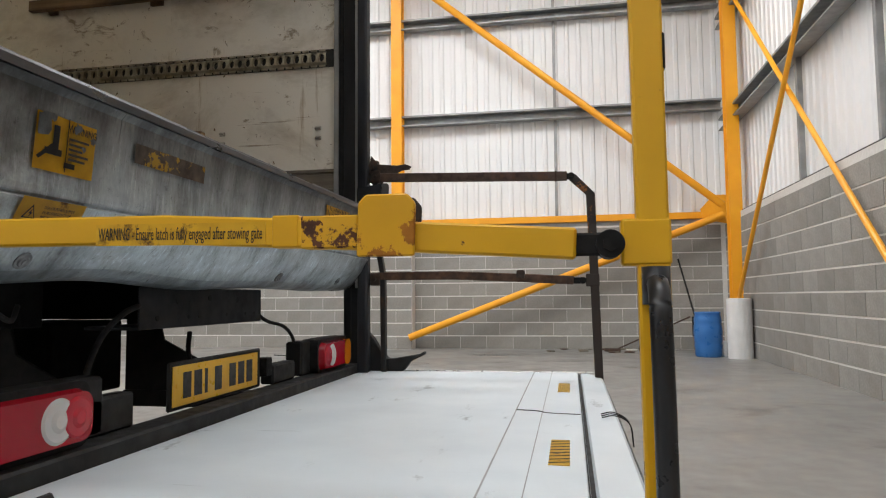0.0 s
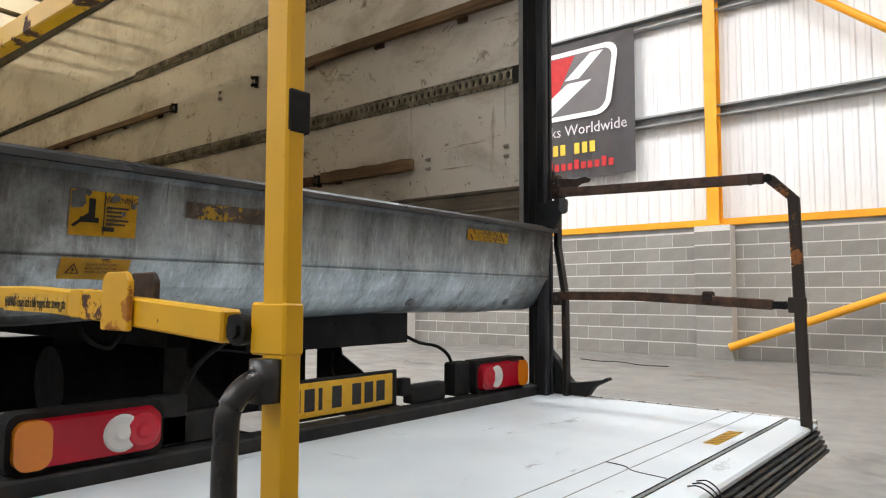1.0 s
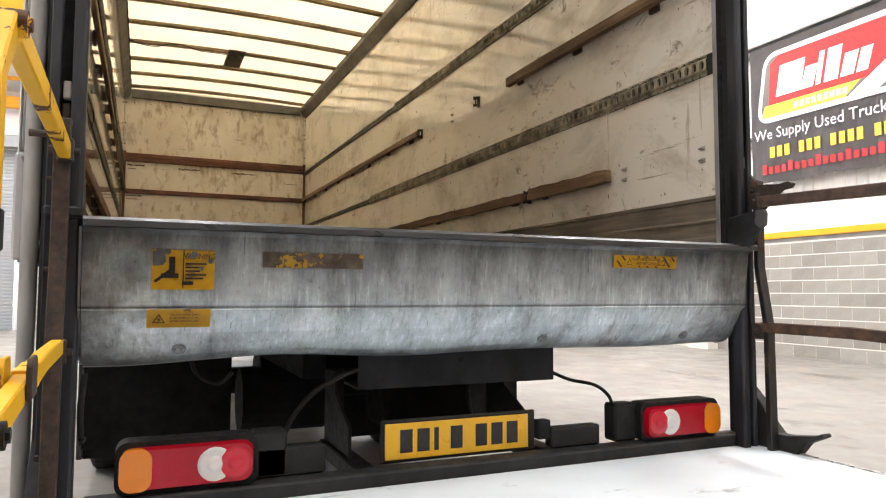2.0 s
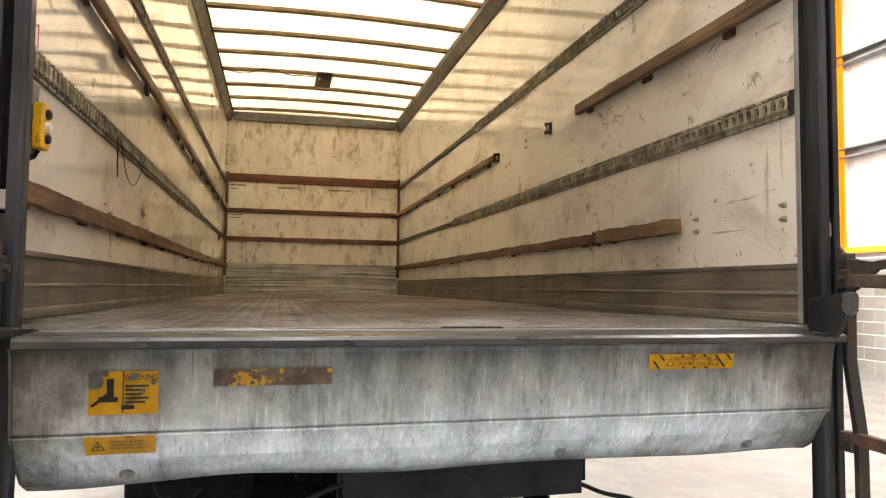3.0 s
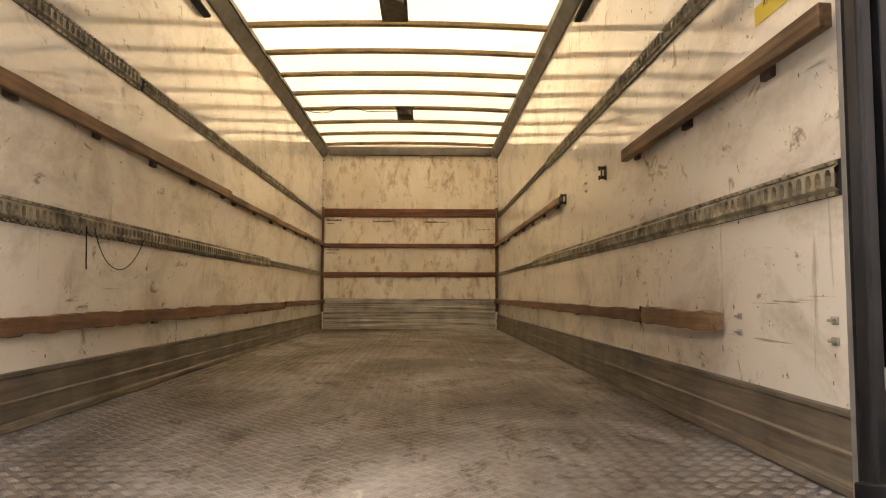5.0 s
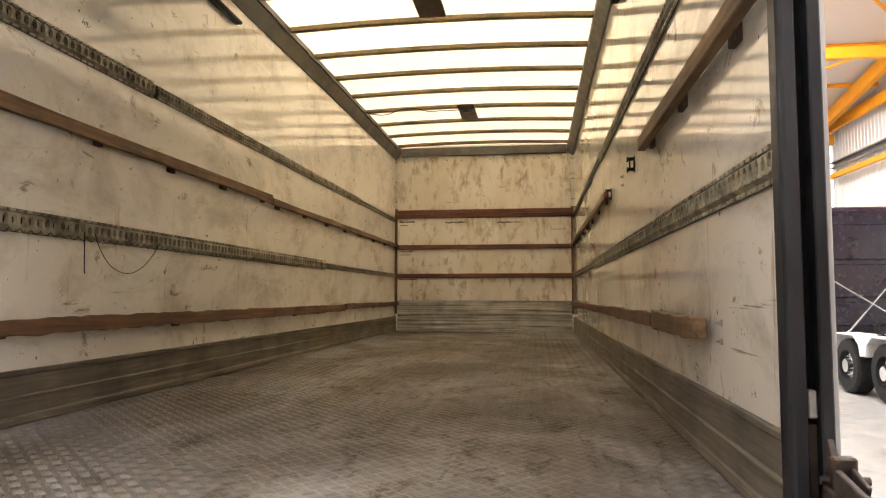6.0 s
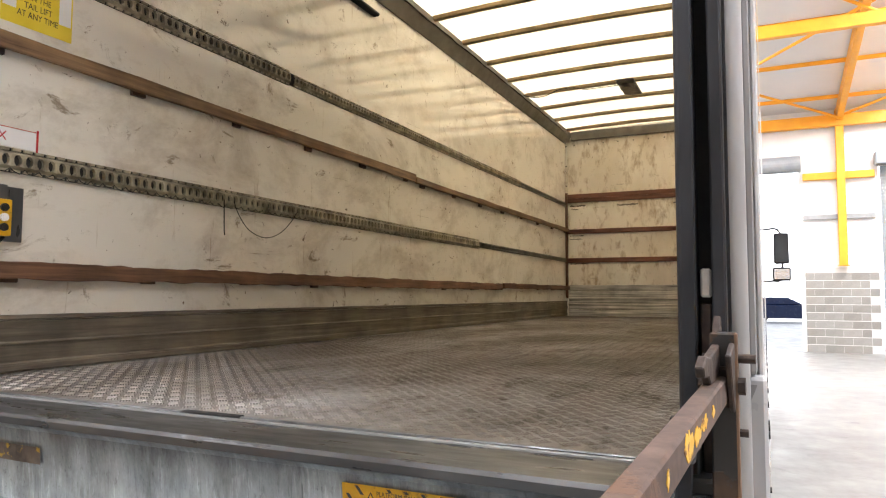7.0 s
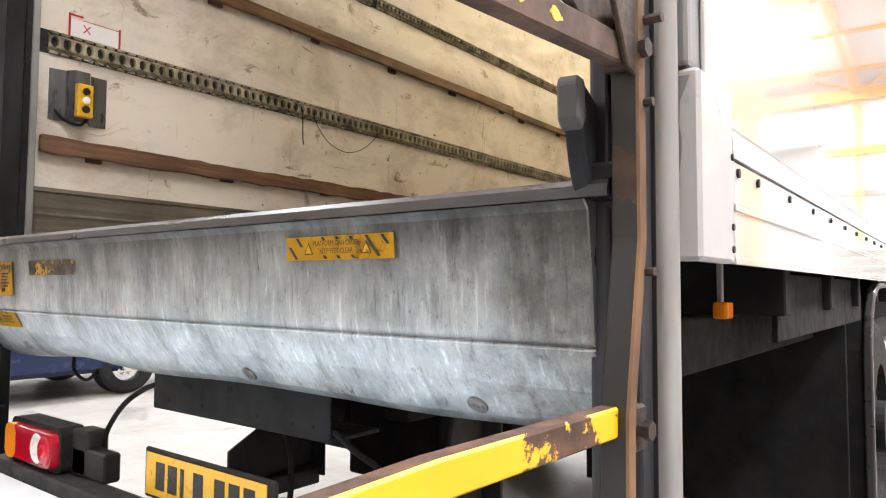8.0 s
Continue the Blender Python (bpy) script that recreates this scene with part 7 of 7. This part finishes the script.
# ---- banners ----
def print_shape(banner, BM, name, pts, mat, lift):
    b = bmesh.new()
    b.faces.new([b.verts.new(BM @ Vector((x, z, lift * 0.0012))) for x, z in pts])
    return part(name, b, mat, banner)


def slanted(x0, x1, z0, z1, r, sl, n=5):
    return [(p + (q - z0) * sl, q) for p, q in rounded(x0, x1, z0, z1, r, n)]


def hang_banner(bx, by, bz, turn):
    """A printed vinyl banner; bx, by, bz is its lower corner."""
    banner = thing("banner", (0, 0, 0), "large black printed vinyl banner hung on the wall rails", "banner")
    b = bmesh.new()
    n = 40
    vs = []
    for k in range(n + 1):
        x = 4.18 * k / n
        d = 0.012 * math.sin(k * 0.9) + 0.008 * math.sin(k * 2.3)
        vs.append((b.verts.new((x, d, 0.02 * math.sin(k * 0.5))), b.verts.new((x, d * 0.4, 2.58 + 0.012 * math.sin(k * 1.6)))))
    for v0, v1 in zip(vs, vs[1:]):
        b.faces.new((v0[0], v1[0], v1[1], v0[1]))
    bmesh.ops.solidify(b, geom=list(b.faces), thickness=0.002)
    part("sheet", b, BANNERBLACK, banner)
    BM = Matrix.Translation((0, -0.026, 0)) @ Matrix.Rotation(radians(90), 4, "X")


    print_shape(banner, BM, "badge", slanted(0.14, 3.70, 1.12, 2.42, 0.26, 0.16), WHITEINK, 0)
    print_shape(banner, BM, "badge_field", slanted(0.23, 3.61, 1.21, 2.33, 0.20, 0.16), BANNERBLACK, 1)
    print_shape(banner, BM, "badge_red", [(0.42, 1.44), (2.55, 1.44), (3.02, 2.31), (0.66, 2.33), (0.47, 2.2)], REDINK, 2)
    print_shape(banner, BM, "badge_yellow", [(0.26, 1.22), (1.92, 1.22), (2.20, 1.44), (0.34, 1.44)], YELLOWINK, 2)
    print_shape(banner, BM, "badge_flash", [(1.98, 1.22), (2.50, 1.22), (3.36, 1.80), (2.86, 1.80)], WHITEINK, 3)
    print_shape(banner, BM, "badge_flash", [(2.80, 1.86), (3.10, 1.86), (3.60, 2.30), (3.34, 2.30)], WHITEINK, 3)
    for x, w, h in ((0.58, 0.52, 0.56), (1.10, 0.24, 0.38), (1.38, 0.10, 0.56), (1.54, 0.26, 0.56), (1.84, 0.24, 0.38), (2.12, 0.20, 0.38)):
        print_shape(banner, BM, "badge_bar", [(x, 1.56), (x + w, 1.56), (x + w + 0.11, 1.56 + h), (x + 0.11, 1.56 + h)], WHITEINK, 4)
    for k in range(9):
        print_shape(banner, BM, "badge_bar", [(0.95 + k * 0.115, 1.27), (1.03 + k * 0.115, 1.27), (1.05 + k * 0.115, 1.38), (0.97 + k * 0.115, 1.38)], WHITEINK, 4)
    letters("lettering", "We Supply Used Trucks Worldwide", 0.285, BM @ Matrix.Translation((2.06, 0.90, 0.002)), WHITEINK, banner, 0.0008, stretch=0.94)
    x = 0.42
    for group in (3, 3, 4, 3, 3):
        for k in range(group):
            print_shape(banner, BM, "bar", [(x, 0.46), (x + 0.105, 0.46), (x + 0.105, 0.66), (x, 0.66)], YELLOWINK, 1)
            x += 0.155
        x += 0.14
    for k in range(26):
        h = 0.13 if k % 4 else 0.18
        print_shape(banner, BM, "bar", [(0.25 + k * 0.137, 0.17), (0.345 + k * 0.137, 0.17), (0.345 + k * 0.137, 0.17 + h), (0.25 + k * 0.137, 0.17 + h)], REDINK, 1)
    banner.matrix_basis = Matrix.Translation((bx, by, bz)) @ Matrix.Rotation(radians(turn), 4, "Z")


hang_banner(-7.50, NORTH - 0.112, 3.14, 0)
for z in (4.03, 5.5):
    b = bmesh.new()
    prism(b, [(SOUTH + 0.021, z - 0.09), (SOUTH + 0.10, z - 0.09), (SOUTH + 0.10, z + 0.09), (SOUTH + 0.021, z + 0.09)], 0, WEST + 0.1, EAST - 0.02, 0.004)
    solid("purlin_rail", b, GREYSTEEL, "galvanised steel rail along the wall sheets", "rail", "wall rails")
hang_banner(-3.05, SOUTH + 0.122, 3.02, 180)

# ---- the parked tractor unit ----
tractor = thing("tractor_unit", (-13.0, 8.7, 0), "dark purple three-axle tractor unit parked on the warehouse floor", "lorry")
TX = -15.45
b = bmesh.new()
prism(b, [(TX - 1.15, 0.95), (TX + 1.15, 0.95), (TX + 1.15, 3.55), (TX + 0.95, 3.72), (TX + 0.25, 3.62), (TX - 0.65, 2.95), (TX - 1.05, 2.15), (TX - 1.18, 1.5)], 1, 7.62, 9.95, 0.07)
part("cab", b, PURPLE, tractor, "dark purple sleeper cab")
for z0, z1 in ((2.55, 3.3), (1.75, 2.45), (1.15, 1.65)):
    b = bmesh.new()
    box(b, (TX + 1.15, 7.85, z0), (TX + 1.185, 9.7, z1), 0.03, 2)
    part("back_panel", b, PURPLE, tractor)
b = bmesh.new()
box(b, (TX - 0.75, 7.585, 2.05), (TX - 0.05, 7.625, 2.75), 0.02)
part("side_window", b, DARKGLASS, tractor, "dark glass side window")
b = bmesh.new()
box(b, (TX - 1.0, 7.60, 1.62), (TX + 0.6, 7.622, 1.80), 0.004)
part("red_stripe", b, REDINK, tractor)
b = bmesh.new()
prism(b, [(TX - 1.2, 0.35), (TX - 0.62, 0.35), (TX - 0.55, 0.9), (TX - 0.3, 1.1), (TX + 0.35, 1.1), (TX + 0.6, 0.85), (TX + 1.2, 0.85), (TX + 1.2, 1.0), (TX - 1.2, 1.0)], 1, 7.60, 7.75, 0.02)
part("wing", b, WHITEPAINT, tractor, "white front wing and step")
b = bmesh.new()
box(b, (TX - 1.32, 7.62, 0.35), (TX - 1.12, 9.95, 1.05), 0.05, 2)
part("front_bumper", b, WHITEPAINT, tractor, "white bumper")
b = bmesh.new()
box(b, (TX - 1.3, 7.35, 1.95), (TX - 1.1, 7.60, 2.55), 0.04, 2)
part("mirror", b, BLACK, tractor, "black door mirror")
b = bmesh.new()
box(b, (TX + 0.75, 7.62, 0.40), (TX + 1.95, 8.0, 0.95), 0.06, 2)
part("fuel_tank", b, CHROME, tractor, "polished fuel tank")
b = bmesh.new()
box(b, (TX - 1.0, 8.3, 0.70), (TX + 5.1, 9.2, 0.98), 0.01)
part("chassis", b, BLACK, tractor)
for x, y in ((TX + 1.45, 7.78), (TX + 1.45, 9.75)):
    b = bmesh.new()
    rod(b, (x, y, 1.0), (x, y, 3.5), 0.085, 16)
    tube(b, curve_points([(x, y, 3.5), (x + 0.02, y, 3.65), (x + 0.12, y, 3.75)], 4), 0.085, 14)
    rod(b, (x, y, 1.3), (x, y, 2.5), 0.14, 18)
    part("exhaust_stack", b, CHROME, tractor, "chrome exhaust stack with heat shield")
for y, yy in ((8.0, 9.4), (9.4, 8.0)):
    part("strut", rod(bmesh.new(), (TX + 1.25, y, 2.2), (TX + 2.2, yy, 1.05), 0.02, 8), CHROME, tractor)
for x in (TX + 3.0, TX + 4.4):
    for y, o in ((7.79, -1), (9.78, 1)):
        wheel(x, y, 0.5, 0.34, o, tractor, CHROME)
    b = bmesh.new()
    prism(b, [(x - 0.62, 0.72), (x - 0.56, 0.95), (x - 0.35, 1.1), (x + 0.35, 1.1), (x + 0.56, 0.95), (x + 0.62, 0.72), (x + 0.60, 0.72), (x + 0.54, 0.93), (x + 0.34, 1.07), (x - 0.34, 1.07), (x - 0.54, 0.93), (x - 0.60, 0.72)], 1, 7.6, 8.0)
    part("mudguard", b, WHITEPAINT, tractor, "pale grey wheel guard")
for y, o in ((7.79, -1), (9.78, 1)):
    wheel(TX, y, 0.5, 0.32, o, tractor, CHROME)
b = bmesh.new()
box(b, (TX + 5.1, 7.7, 0.55), (TX + 5.2, 9.9, 0.85), 0.01)
rear = part("rear_bar", b, BLACK, tractor)
for y in (7.8, 9.4):
    b = bmesh.new()
    box(b, (TX + 5.2, y, 0.64), (TX + 5.23, y + 0.4, 0.78), 0.01)
    part("tail_light", b, REDLENS, tractor, "red tail light")
b = bmesh.new()
box(b, (TX + 5.2, 8.25, 0.56), (TX + 5.21, 8.78, 0.67))
part("number_plate", b, PLATEYELLOW, tractor, "yellow number plate")
b = bmesh.new()
for k in range(16):
    a = 2 * math.pi * k / 8
    rod(b, (TX + 2.35 + 0.02 * k, 8.5 + 0.12 * math.cos(a), 1.15 + 0.12 * math.sin(a)), (TX + 2.37 + 0.02 * k, 8.5 + 0.12 * math.cos(a + 0.785), 1.15 + 0.12 * math.sin(a + 0.785)), 0.012, 6)
part("coiled_lines", b, RUBBER, tractor, "coiled air lines behind the cab")
b = bmesh.new()
box(b, (TX + 1.9, 8.35, 0.985), (TX + 2.6, 9.15, 1.06), 0.02)
part("catwalk", b, CHROME, tractor)

# ---- the blue car by the side wall ----
car = thing("parked_car", (-1.6, -5.1, 0), "dark blue hatchback car parked beside the side wall", "car")
CX0, CX1, CY0, CY1 = -3.65, 0.55, -6.0, -4.28
b = bmesh.new()
prism(b, [(CX0, 0.35), (CX0 + 0.05, 0.95), (CX0 + 0.35, 1.05), (CX1 - 1.15, 1.02), (CX1 - 0.1, 0.82), (CX1, 0.62), (CX1 - 0.02, 0.30), (CX1 - 0.4, 0.24), (CX0 + 0.4, 0.24)], 1, CY0, CY1, 0.05)
part("body", b, CARBLUE, car)
b = bmesh.new()
prism(b, [(CX0 + 0.25, 1.05), (CX0 + 0.6, 1.44), (CX0 + 1.2, 1.50), (CX1 - 2.0, 1.48), (CX1 - 1.15, 1.03)], 1, CY0 + 0.12, CY1 - 0.10, 0.04)
part("cabin", b, CARBLUE, car)
for x0, x1, top0, top1 in ((CX0 + 0.62, CX0 + 1.42, CX0 + 0.78, CX0 + 1.42), (CX0 + 1.50, CX1 - 1.32, CX0 + 1.50, CX1 - 1.98)):
    b = bmesh.new()
    prism(b, [(x0, 1.07), (x1, 1.07), (top1, 1.42), (top0, 1.42)], 1, CY1 - 0.105, CY1 - 0.092)
    part("side_window", b, DARKGLASS, car, "dark side window")
b = bmesh.new()
box(b, (CX0 + 0.2, CY1 - 0.005, 0.86), (CX1 - 0.5, CY1 + 0.012, 0.885), 0.003)
part("side_moulding", b, CHROME, car, "bright side moulding")
for x in (-2.88, -0.35):
    for y, o in ((CY1 - 0.10, 1), (CY0 + 0.10, -1)):
        wheel(x, y, 0.315, 0.2, o, car, CHROME)

far_car = copy_thing(car, Matrix.Translation((-45.5, 3.6, 0)) @ Matrix.Rotation(radians(90), 4, "Z"))
tagged(far_car, "dark hatchback car standing outside the open doorway")

# flood lamp on the inner column
flood = thing("flood_lamp", (-8.4, 4.6, 5.3), "white ribbed flood lamp fixed to the orange column, switched off", "lamp")
b = bmesh.new()
box(b, (-8.5, 4.475, 5.18), (-8.3, 4.97, 5.36), 0.015, 2)
part("housing", b, WHITEPAINT, flood)
for k in range(9):
    b = bmesh.new()
    box(b, (-8.48, 4.50 + k * 0.052, 5.361), (-8.32, 4.515 + k * 0.052, 5.46), 0.003)
    part("cooling_fin", b, WHITEPAINT, flood)
b = bmesh.new()
box(b, (-8.42, 4.40, 5.24), (-8.38, 4.474, 5.30), 0.003)
part("bracket", b, GREYSTEEL, flood)

# ---- blockwork ----
random.seed(11)
block_courses(wall_north, (-9.03, NORTH - 0.05, 0.002), 0, 12.45, 9)
random.seed(12)
block_courses(wall_east, (EAST - 0.001, 3.2, 0.002), 90, NORTH - 3.26, 9)
